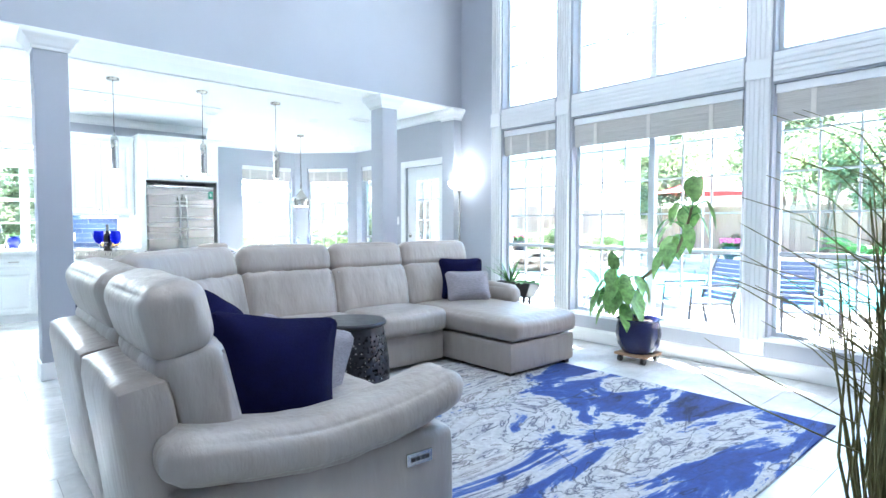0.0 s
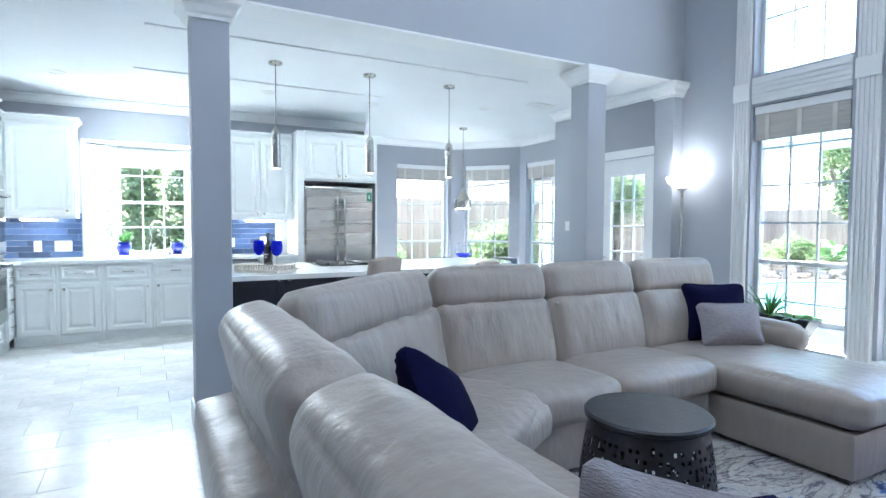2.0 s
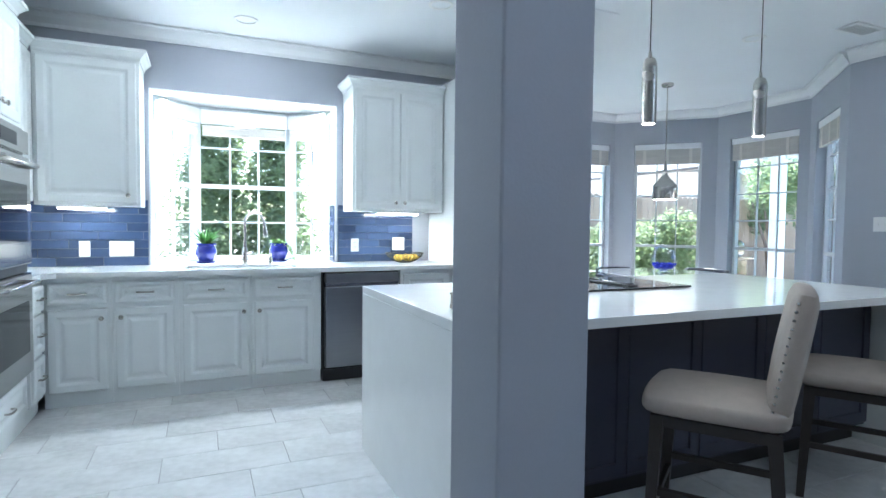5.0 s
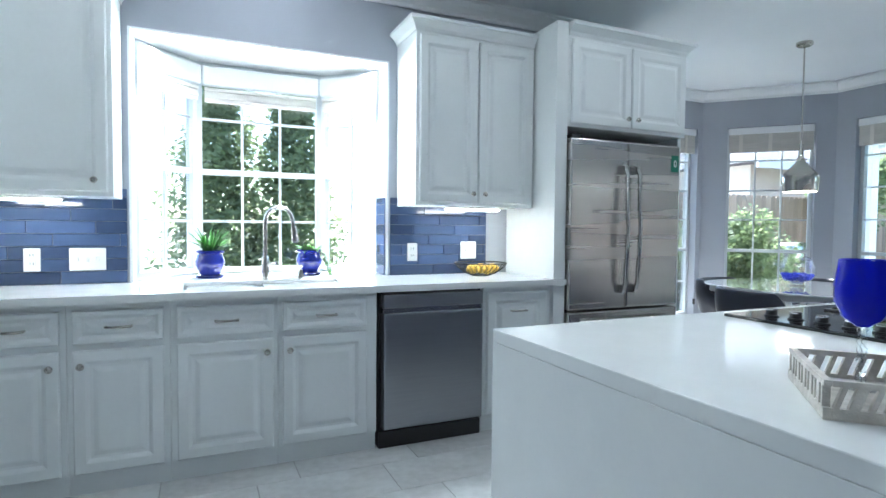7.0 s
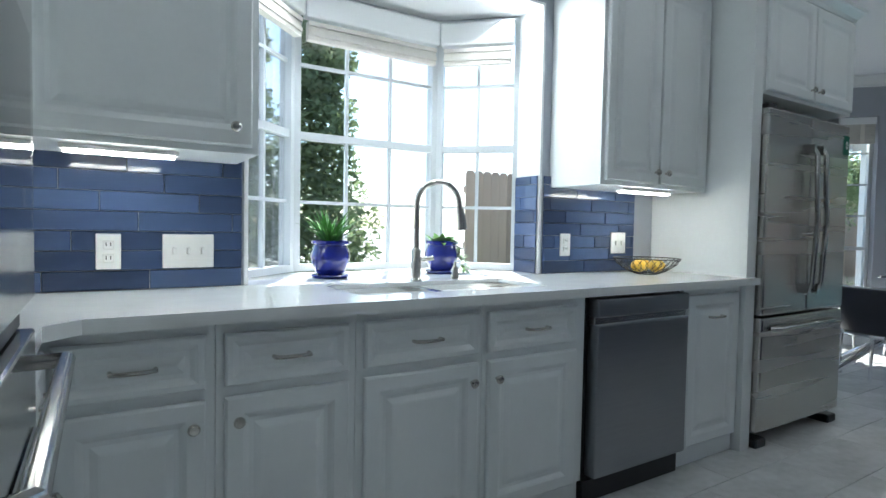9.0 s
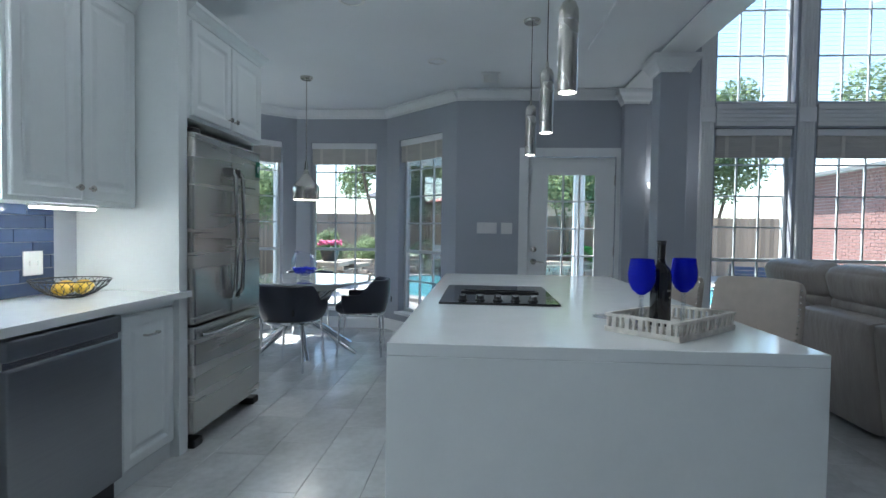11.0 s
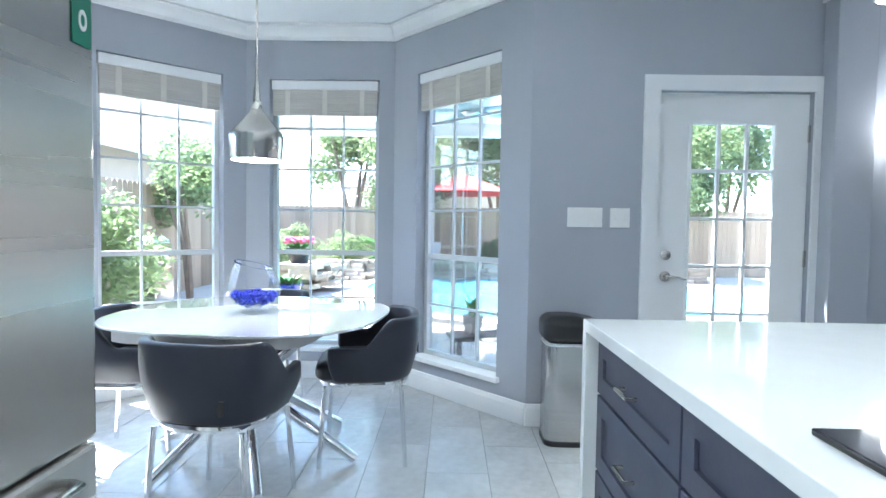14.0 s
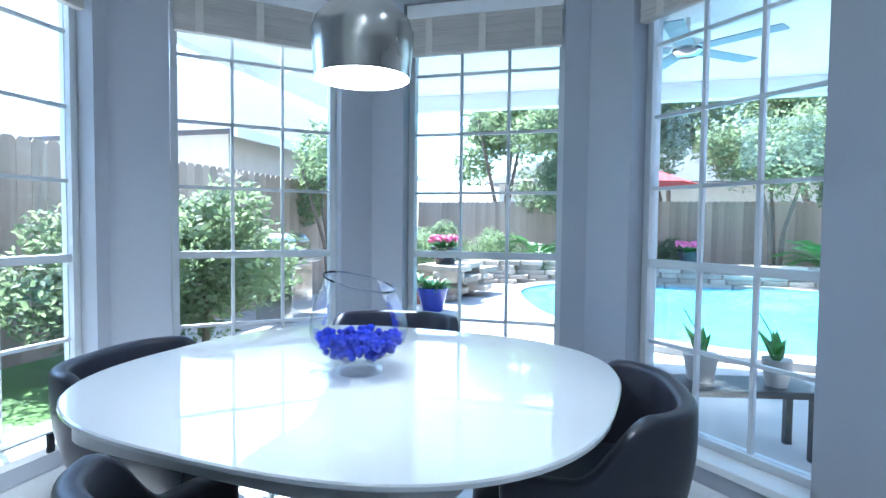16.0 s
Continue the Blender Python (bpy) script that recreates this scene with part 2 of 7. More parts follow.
def soft(bm, size, r=0.06, puff=0.02, n=10, m=None, wrinkle=0.0, seed=0, shape=None):
    """A padded block centred on its origin: rounded edges, bulging faces, fine creases."""
    hx, hy, hz = (s / 2 for s in size)
    start = len(bm.verts)
    made = bmesh.ops.create_cube(bm, size=2.0)["verts"]
    es = list({e for v in made for e in v.link_edges})
    bmesh.ops.subdivide_edges(bm, edges=es, cuts=n, use_grid_fill=True)
    bm.verts.ensure_lookup_table()
    for v in bm.verts[start:]:
        u = v.co.copy()
        q = Vector((u.x * hx, u.y * hy, u.z * hz))
        rr = min(r, hx, hy, hz)
        inner = Vector((max(-hx + rr, min(hx - rr, q.x)), max(-hy + rr, min(hy - rr, q.y)), max(-hz + rr, min(hz - rr, q.z))))
        d = q - inner
        nrm = d.normalized() if d.length > 1e-6 else u.normalized()
        p = inner + (nrm * rr if d.length > 1e-6 else d)
        k = (1 - u.x ** 2) * (1 - u.y ** 2) + (1 - u.y ** 2) * (1 - u.z ** 2) + (1 - u.x ** 2) * (1 - u.z ** 2)
        p += nrm * puff * min(1, k)
        if wrinkle:
            w = noise.noise(Vector((p.x * 9 + seed, p.y * 9, p.z * 4))) + 0.5 * noise.noise(Vector((p.x * 22 + seed, p.y * 22, p.z * 7)))
            p += nrm * wrinkle * w
        if shape:
            p = Vector(shape(p))
        v.co = m @ p if m else p


def part(name, bm, material, parent, label="", smooth=False, kind=""):
    me = bpy.data.meshes.new(name)
    bmesh.ops.recalc_face_normals(bm, faces=bm.faces)
    bm.to_mesh(me)
    bm.free()
    me.materials.append(material)
    if smooth:
        me.polygons.foreach_set("use_smooth", [True] * len(me.polygons))
        me.set_sharp_from_angle(angle=radians(40))
    ob = new(name, me)
    ob.parent = parent
    return tagged(ob, label, kind=kind)


def shared(name, me, parent, loc=(0, 0, 0), rz=0.0, scale=(1, 1, 1)):
    ob = new(name, me)
    ob.parent = parent
    ob.location, ob.rotation_euler, ob.scale = loc, (0, 0, rz), scale
    return ob


def mesh_of(name, bm, material, smooth=False):
    me = bpy.data.meshes.new(name)
    bmesh.ops.recalc_face_normals(bm, faces=bm.faces)
    bm.to_mesh(me)
    bm.free()
    me.materials.append(material)
    if smooth:
        me.polygons.foreach_set("use_smooth", [True] * len(me.polygons))
    return me


def thing(name, label, category, at=(0, 0, 0), rz=0.0, group="", kind=""):
    ob = new(name)
    ob.matrix_world = pose(*at, 0, 0, rz)
    return tagged(ob, label, category, group, kind)


def boxpart(name, b, material, parent, bevel=0.0, label="", smooth=False):
    bm = bmesh.new()
    box(bm, *b, bevel=bevel)
    return part(name, bm, material, parent, label, smooth)


# ---- shell ----
CZ, HI = 2.735, 5.3   # kitchen and living ceilings
WX = 4.90             # window and door wall
BY = 9.08             # sink wall
YB = 5.22             # face of the wall above the columns
BAY = [(4.90, 7.16), (5.85, 8.08), (5.85, 9.23), (5.01, 10.15)]


def wall(name, p0, p1, z0, z1, thick, openings=(), material=WALL, label="grey painted plaster wall"):
    """A wall from p0 to p1; its room side lies on that line, its thickness to the left hand of the way."""
    dx, dy = p1[0] - p0[0], p1[1] - p0[1]
    length = math.hypot(dx, dy)
    ss = sorted({0.0, length, *[o[0] for o in openings], *[o[1] for o in openings]})
    zs = sorted({z0, z1, *[o[2] for o in openings], *[o[3] for o in openings]})
    bm = bmesh.new()
    for s0, s1 in zip(ss, ss[1:]):
        for a, b in zip(zs, zs[1:]):
            sm, zm = (s0 + s1) / 2, (a + b) / 2
            if not any(o[0] < sm < o[1] and o[2] < zm < o[3] for o in openings):
                box(bm, s0, 0, a, s1, thick, b)
    bmesh.ops.remove_doubles(bm, verts=bm.verts, dist=1e-5)
    seen = {}
    for f in bm.faces:
        seen.setdefault(tuple(round(c, 4) for c in f.calc_center_median()), []).append(f)
    bmesh.ops.delete(bm, geom=[f for fs in seen.values() if len(fs) > 1 for f in fs], context="FACES_ONLY")
    ob = part(name, bm, material, None)
    ob.matrix_world = pose(p0[0], p0[1], 0, 0, 0, math.degrees(math.atan2(dy, dx)))
    return tagged(ob, label, "wall", kind="structure")


# living windows: (y0, y1) along the wall
LIVING = [(3.72, 4.50), (1.80, 3.50), (-0.12, 1.58)]
LZ0, LZ1, UZ0, UZ1 = 0.30, 2.34, 2.60, 4.55
lo = [(4.98 - b, 4.98 - a, LZ0, LZ1) for a, b in LIVING] + [(4.98 - b, 4.98 - a, UZ0, UZ1) for a, b in LIVING]
wall("wall_living_windows", (WX, 4.98), (WX, -3.2), 0, HI, 0.2, [(a, b, c, d) for a, b, c, d in lo])
wall("wall_door", (WX, 7.16), (WX, 4.98), 0, HI, 0.2, [(7.16 - 6.40, 7.16 - 5.49, 0.0, 2.045)])
BS, BE, BN, BEND = (0.27, 1.08), (0.18, 1.03), (0.25, 1.07), (0.98, 1.97)   # windows' stretches on the bay walls
BZ0, BZ1 = 0.25, 2.33
wall("wall_bay_south", BAY[1], BAY[0], 0, CZ + 0.2, 0.16, [(*BS, BZ0, BZ1)])
wall("wall_bay_east", BAY[2], BAY[1], 0, CZ + 0.2, 0.16, [(*BE, BZ0, BZ1)])
wall("wall_bay_north", BAY[3], BAY[2], 0, CZ + 0.2, 0.16, [(*BN, BZ0, BZ1)])
wall("wall_bay_end", (2.97, 10.15), (5.01, 10.15), 0, CZ + 0.2, 0.16, [(*BEND, BZ0, BZ1)])
wall("wall_fridge_side", (2.97, BY), (2.97, 10.15), 0, CZ + 0.2, 0.12)
wall("wall_sink", (-1.70, BY), (2.97, BY), 0, CZ + 0.2, 0.18, [(-0.47 + 1.70, 0.99 + 1.70, 0.90, 2.27)])
wall("wall_kitchen_west", (-1.70, 5.0), (-1.70, BY), 0, CZ + 0.2, 0.15)
wall("wall_west", (-3.6, -3.2), (-3.6, 5.0), 0, HI, 0.15)
wall("wall_hall_end", (-3.6, 5.0), (-1.85, 5.0), 0, CZ + 0.2, 0.15)
wall("wall_south", (WX, -3.2), (-3.6, -3.2), 0, HI, 0.15)
wall("wall_above_columns", (-3.6, YB), (WX, YB), CZ - 0.02, HI, 0.24)

bm = bmesh.new()
box(bm, -3.75, YB + 0.24, CZ, WX, BY + 0.16, CZ + 0.12)
box(bm, 2.97, BY + 0.16, CZ, WX, 10.3, CZ + 0.12)
vs = [bm.verts.new((x, y, z)) for z in (CZ, CZ + 0.12) for x, y in ((4.90, 7.0), (5.95, 8.0), (5.95, 9.28), (4.90, 10.3))]
for q in ((0, 1, 2, 3), (7, 6, 5, 4), (0, 4, 5, 1), (1, 5, 6, 2), (2, 6, 7, 3), (3, 7, 4, 0)):
    bm.faces.new([vs[i] for i in q])
tagged(part("ceiling", bm, CEIL, None), "white painted kitchen ceiling with fine texture", "ceiling", kind="structure")
bm = bmesh.new()
box(bm, -3.75, -3.35, HI, WX + 0.2, YB + 0.24, HI + 0.12)
tagged(part("ceiling_living", bm, CEIL, None), "high white painted living room ceiling", "ceiling", kind="structure")


def run(name, p0, p1, prof, material=WHITE, label="white painted moulding", cat="moulding"):
    """A moulding along a line: prof holds (out from the wall to the right of the way, z)."""
    dx, dy = p1[0] - p0[0], p1[1] - p0[1]
    d = math.hypot(dx, dy)
    bm = bmesh.new()
    ra = [bm.verts.new((0, -o, z)) for o, z in prof]
    rb = [bm.verts.new((d, -o, z)) for o, z in prof]
    for i in range(len(prof)):
        j = (i + 1) % len(prof)
        bm.faces.new((ra[i], ra[j], rb[j], rb[i]))
    bm.faces.new(ra[::-1])
    bm.faces.new(rb)
    ob = part(name, bm, material, None)
    ob.matrix_world = pose(p0[0], p0[1], 0, 0, 0, math.degrees(math.atan2(dy, dx)))
    return tagged(ob, label, cat, kind="structure")


CROWN = [(0.001, CZ - 0.11), (0.014, CZ - 0.11), (0.018, CZ - 0.085), (0.045, CZ - 0.05), (0.06, CZ - 0.02), (0.085, CZ - 0.015), (0.085, CZ - 0.002), (0.001, CZ - 0.002)]
BASE = [(0.001, 0.004), (0.016, 0.004), (0.016, 0.11), (0.008, 0.135), (0.001, 0.14)]
for a, b in ((BAY[0], (WX, 5.46)), (BAY[1], BAY[0]), (BAY[2], BAY[1]), (BAY[3], BAY[2]), ((2.97, 10.15), BAY[3]), ((-1.70, BY), (2.97, BY)), ((-1.70, 5.46), (-1.70, BY))):
    run("trim_crown", a, b, CROWN, label="white crown moulding under the ceiling")
for a, b in ((BAY[0], (WX, 6.50)), (BAY[1], BAY[0]), (BAY[2], BAY[1]), (BAY[3], BAY[2]), ((2.97, 10.15), BAY[3]), ((WX, 4.5), (WX, -3.2))):
    run("baseboard", a, b, BASE, label="white painted baseboard", cat="baseboard")


def column(x0, y0, x1, y1, label):
    c = thing("column", label, "column", at=((x0 + x1) / 2, (y0 + y1) / 2, 0), kind="structure")
    hx, hy = (x1 - x0) / 2, (y1 - y0) / 2
    boxpart("shaft", (-hx, -hy, 0.004, hx, hy, CZ - 0.13), WALL, c, bevel=0.006)
    boxpart("plinth", (-hx - 0.016, -hy - 0.016, 0.002, hx + 0.016, hy + 0.016, 0.14), WHITE, c, bevel=0.008, label="white square plinth")
    bm = bmesh.new()
    steps = [(0.004, -0.2), (0.014, -0.2), (0.014, -0.18), (0.03, -0.165), (0.045, -0.13), (0.07, -0.105), (0.075, -0.095), (0.075, -0.062)]
    rings = [[bm.verts.new((sx * (hx + o), sy * (hy + o), CZ + 0.025 + z)) for sx, sy in ((-1, -1), (1, -1), (1, 1), (-1, 1))] for o, z in steps]
    for a, b in zip(rings, rings[1:]):
        for i in range(4):
            bm.faces.new((a[i], a[(i + 1) % 4], b[(i + 1) % 4], b[i]))
    bm.faces.new(rings[0][::-1])
    bm.faces.new(rings[-1])
    part("capital", bm, WHITE, c, "white moulded capital")
    return c


column(0.445, YB, 0.67, YB + 0.23, "square grey column with a white moulded capital, between living room and kitchen")
column(3.66, YB, 3.87, YB + 0.23, "square grey column with a white moulded capital, behind the sofa")
column(WX - 0.13, YB, WX - 0.003, YB + 0.23, "shallow grey wall pilaster with a white capital, beside the garden door")

# beam's white underside and lip along the columns
boxpart("trim_beam", (-3.59, YB - 0.012, CZ - 0.037, WX - 0.004, YB + 0.25, CZ - 0.021), WHITE, None, bevel=0.003)
tagged(bpy.data.objects["trim_beam"], "white trim under the beam over the columns", "trim", kind="structure")
for y in (6.02, 7.35):
    boxpart("trim_ceiling", (0.2 if y < 7 else 0.1, y, CZ - 0.012, 3.6 if y < 7 else 2.6, y + 0.03, CZ - 0.001), CEIL, None, bevel=0.004)
    tagged(bpy.data.objects["trim_ceiling" if y < 7 else "trim_ceiling.001"], "thin raised seam on the kitchen ceiling", "trim", kind="structure")

COUNT = [0]


def blind(parent, w, z1, y, drop=0.30):
    boxpart("valance", (0.012, y - 0.05, z1 - 0.075, w - 0.012, y + 0.012, z1 - 0.004), WHITE, parent, bevel=0.006, label="white moulded valance")
    bm = bmesh.new()
    n = 9
    for i in range(n):
        za = z1 - 0.075 - (drop - 0.075) * i / n
        box(bm, 0.02, y - 0.042 + 0.003 * (i % 2), za - (drop - 0.075) / n + 0.0005, w - 0.02, y - 0.006, za)
    part("shade", bm, WOVEN, parent, "raised woven shade in stacked folds")
    for k in range(3):
        x = w * (0.16 + 0.34 * k)
        boxpart("tape", (x - 0.018, y - 0.047, z1 - drop, x + 0.018, y - 0.0425, z1 - 0.076), TAPE, parent)


def window(p, rz, w, z0, z1, cols, rows, split=None, depth=0.12, shade=0.0, label="white window", sill=True, units=1, slats=False):
    """p: the foot of its opening's near end on the room side; x runs along the wall and y outwards."""
    COUNT[0] += 1
    wn_ = thing("window_%d" % COUNT[0], label, "window", at=(p[0], p[1], 0), rz=rz, kind="structure")
    f = 0.035
    g = depth
    bm = bmesh.new()
    box(bm, 0.002, g - 0.03, z0 + 0.002, f, g + 0.03, z1 - 0.002)
    box(bm, w - f, g - 0.03, z0 + 0.002, w - 0.002, g + 0.03, z1 - 0.002)
    box(bm, f, g - 0.03, z0 + 0.002, w - f, g + 0.03, z0 + f)
    box(bm, f, g - 0.03, z1 - f, w - f, g + 0.03, z1 - 0.002)
    for u in range(1, units):
        box(bm, w * u / units - 0.03, g - 0.03, z0 + f, w * u / units + 0.03, g + 0.03, z1 - f)
    part("window_frame", bm, MUNTIN, wn_, "slim aluminium frame")
    spans = [(z0 + f, z1 - f, rows)]
    if split:
        spans = [(z0 + f, split - 0.016, rows[0]), (split + 0.016, z1 - f, rows[1])]
    for u in range(units):
        a = (f if u == 0 else w * u / units + 0.03)
        b = (w - f if u == units - 1 else w * (u + 1) / units - 0.03)
        if split:
            boxpart("meeting_rail", (a, g - 0.022, split - 0.018, b, g + 0.022, split + 0.018), MUNTIN, wn_)
        for lo_, hi_, nr in spans:
            pw, ph = (b - a) / cols, (hi_ - lo_) / nr
            bm = bmesh.new()
            box(bm, 0, -0.002, 0, pw, 0.002, ph)
            me = mesh_of("pane", bm, GLASS)
            for i in range(cols):
                for j in range(nr):
                    o = shared("pane", me, wn_, (a + i * pw, g, lo_ + j * ph))
                    o.visible_shadow = False
            bm = bmesh.new()
            box(bm, -0.008, -0.011, 0, 0.008, 0.011, hi_ - lo_)
            mv = mesh_of("muntin", bm, MUNTIN)
            for i in range(1, cols):
                shared("muntin", mv, wn_, (a + i * pw, g, lo_))
            bm = bmesh.new()
            box(bm, 0, -0.010, -0.008, b - a, 0.010, 0.008)
            mh = mesh_of("muntin", bm, MUNTIN)
            for j in range(1, nr):
                shared("muntin", mh, wn_, (a, g, lo_ + j * ph))
    if sill:
        boxpart("window_sill", (-0.03, -0.035, z0 - 0.03, w + 0.03, g - 0.03, z0 + 0.004), WHITE, wn_, bevel=0.006, label="white stool and apron")
    if shade:
        blind(wn_, w, z1, 0.06, shade)
    if slats:
        bm = bmesh.new()
        for i in range(int((z1 - z0 - 0.1) / 0.045)):
            z = z0 + 0.05 + i * 0.045
            v = [bm.verts.new(c) for c in ((0.04, g - 0.055, z), (w - 0.04, g - 0.055, z), (w - 0.04, g - 0.035, z + 0.006), (0.04, g - 0.035, z + 0.006))]
            bm.faces.new(v)
        s = part("blind_slats", bm, PLASTIC, wn_, "open white horizontal blind slats")
        md = s.modifiers.new("thick", "SOLIDIFY")
        md.thickness = 0.002
    return wn_


for a, b in LIVING:
    wide = b - a > 1
    window((WX, b), -90, b - a, LZ0, LZ1, 3, (2, 4), split=0.98, shade=0.30, units=2 if wide else 1,
           label="tall living room window with slim muntins and a raised woven shade")
    window((WX, b), -90, b - a, UZ0, UZ1, 3, 4, units=2 if wide else 1, slats=True, sill=False,
           label="high living room window with open white blinds")
# fluted casings between the living windows
def fluted(y0, y1, z0, z1, label):
    c = thing("trim_casing", label, "casing", at=(WX, (y0 + y1) / 2, 0), kind="structure")
    h = (y1 - y0) / 2
    bm = bmesh.new()
    box(bm, -0.018, -h, z0, -0.002, h, z1)
    part("backboard", bm, WHITE, c)
    n = 5
    for i in range(n):
        y = -h + 2 * h * (i + 0.5) / n
        boxpart("flute", (-0.028, y - h / n * 0.62, z0 + 0.12, -0.019, y + h / n * 0.62, z1 - 0.02), WHITE, c, bevel=0.003)
    bm = bmesh.new()
    box(bm, -0.036, -h - 0.006, 2.395, -0.0285, h + 0.006, 2.55, bevel=0.005)
    part("rosette_block", bm, WHITE, c)
    return c


for y0, y1 in ((4.52, 4.66), (3.53, 3.69), (1.60, 1.78), (-0.30, -0.14)):
    fluted(y0, y1, 0.15, 5.0, "white fluted window casing")
for (a, b) in LIVING:
    for z in (2.40,):
        t_ = thing("trim_casing", "white fluted band between lower and upper windows", "casing", at=(WX, a, 0), kind="structure")
        boxpart("backboard", (-0.018, 0.0, 2.36, -0.002, b - a, 2.585), WHITE, t_)
        for i in range(4):
            boxpart("flute", (-0.026, 0.0, 2.40 + 0.042 * i, -0.019, b - a, 2.428 + 0.042 * i), WHITE, t_, bevel=0.003)

BL = "bay window with slim muntins and a raised woven shade"
for p0, p1, (a, b) in ((BAY[1], BAY[0], BS), (BAY[2], BAY[1], BE), (BAY[3], BAY[2], BN), ((2.97, 10.15), BAY[3], BEND)):
    d = math.hypot(p1[0] - p0[0], p1[1] - p0[1])
    dx, dy = (p1[0] - p0[0]) / d, (p1[1] - p0[1]) / d
    window((p0[0] + dx * a, p0[1] + dy * a), math.degrees(math.atan2(dy, dx)), b - a, BZ0, BZ1, 3, (2, 4), split=0.99, shade=0.27, label=BL)

# ---- garden door ----
dr = thing("door_1", "white glazed garden door with fifteen panes, closed", "door", at=(WX, 6.40, 0), rz=-90, kind="structure")
DWD = 0.91
g0, g1, h0, h1 = 0.20, 0.71, 0.42, 1.86
bm = bmesh.new()
box(bm, 0.006, 0.03, 0.012, g0, 0.075, 2.035)
box(bm, g1, 0.03, 0.012, DWD - 0.006, 0.075, 2.035)
box(bm, g0, 0.03, 0.012, g1, 0.075, h0)
box(bm, g0, 0.03, h1, g1, 0.075, 2.035)
part("leaf", bm, WHITE, dr)
for i in range(3):
    for j in range(5):
        pw, ph = (g1 - g0) / 3, (h1 - h0) / 5
        o = boxpart("pane", (g0 + i * pw, 0.05, h0 + j * ph, g0 + (i + 1) * pw, 0.054, h0 + (j + 1) * ph), GLASS, dr)
        o.visible_shadow = False
for i in range(4):
    x = g0 + (g1 - g0) * i / 3
    boxpart("muntin", (x - 0.01, 0.024, h0, x + 0.01, 0.049, h1), WHITE, dr, bevel=0.003)
for j in range(6):
    z = h0 + (h1 - h0) * j / 5
    boxpart("muntin", (g0, 0.026, z - 0.01, g1, 0.048, z + 0.01), WHITE, dr, bevel=0.003)
bm = bmesh.new()
lathe(bm, [(0.0, 0), (0.032, 0), (0.032, 0.008), (0.018, 0.016), (0.0, 0.02)], 20)
bmesh.ops.rotate(bm, verts=bm.verts, matrix=Matrix.Rotation(radians(90), 3, "X"))
bmesh.ops.translate(bm, verts=bm.verts, vec=(0.07, 0.03, 1.06))
part("deadbolt", bm, NICKEL, dr, "round satin nickel deadbolt", True)
bm = bmesh.new()
lathe(bm, [(0.0, 0), (0.032, 0), (0.032, 0.008), (0.013, 0.014), (0.013, 0.045), (0.0, 0.05)], 20)
bmesh.ops.rotate(bm, verts=bm.verts, matrix=Matrix.Rotation(radians(90), 3, "X"))
bmesh.ops.translate(bm, verts=bm.verts, vec=(0.07, 0.03, 0.93))
tube(bm, [(0.07, -0.012, 0.93), (0.11, -0.016, 0.932), (0.15, -0.014, 0.926), (0.185, -0.01, 0.916)], 0.009, 10, taper=0.006)
part("door_handle", bm, NICKEL, dr, "satin nickel lever handle", True)
for z in (0.3, 1.0, 1.75):
    boxpart("hinge", (DWD - 0.012, 0.018, z, DWD + 0.004, 0.032, z + 0.1), NICKEL, dr)
bm = bmesh.new()
for x0, x1, z0, z1 in ((-0.095, 0.0, 0.004, 2.13), (DWD, DWD + 0.095, 0.004, 2.13), (0.0, DWD, 2.04, 2.13)):
    box(bm, x0, -0.02, z0, x1, -0.002, z1)
part("casing", bm, WHITE, dr)


def plate(at, rz, w, h, toggles, label, cat="switch plate"):
    p_ = thing("switch_plate" if toggles else "outlet_plate", label, cat, at=at, rz=rz)
    boxpart("cover", (-w / 2, -0.008, -h / 2, w / 2, -0.001, h / 2), PLASTIC, p_, bevel=0.003)
    if toggles:
        for i in range(toggles):
            x = (i - (toggles - 1) / 2) * 0.046
            boxpart("toggle", (x - 0.006, -0.018, -0.012, x + 0.006, -0.0085, 0.012), PLASTIC, p_, bevel=0.002)
    else:
        for z in (-0.022, 0.022):
            boxpart("socket", (-0.016, -0.011, z - 0.014, 0.016, -0.0085, z + 0.014), PLASTIC, p_, bevel=0.003)
            boxpart("slot", (-0.008, -0.0125, z - 0.004, -0.005, -0.0115, z + 0.008), BLACK, p_)
            boxpart("slot", (0.005, -0.0125, z - 0.004, 0.008, -0.0115, z + 0.008), BLACK, p_)
    return p_


plate((WX, 6.83, 1.28), -90, 0.21, 0.118, 4, "white four-gang switch plate on the grey wall")
plate((WX, 6.62, 1.28), -90, 0.118, 0.118, 2, "white two-gang switch plate on the grey wall")

plate((WX, 6.84, 0.42), -90, 0.076, 0.118, 0, "white wall outlet low on the grey wall", "outlet")
pg = thing("plug_adapter", "black plug-in adapter in the low wall outlet", "adapter", at=(WX - 0.013, 6.84, 0.44), rz=-90)
boxpart("case", (-0.028, -0.045, -0.035, 0.028, -0.001, 0.04), BLACK, pg, bevel=0.008)

# ---- kitchen cabinets ----
FY = 8.51  # face of the base doors


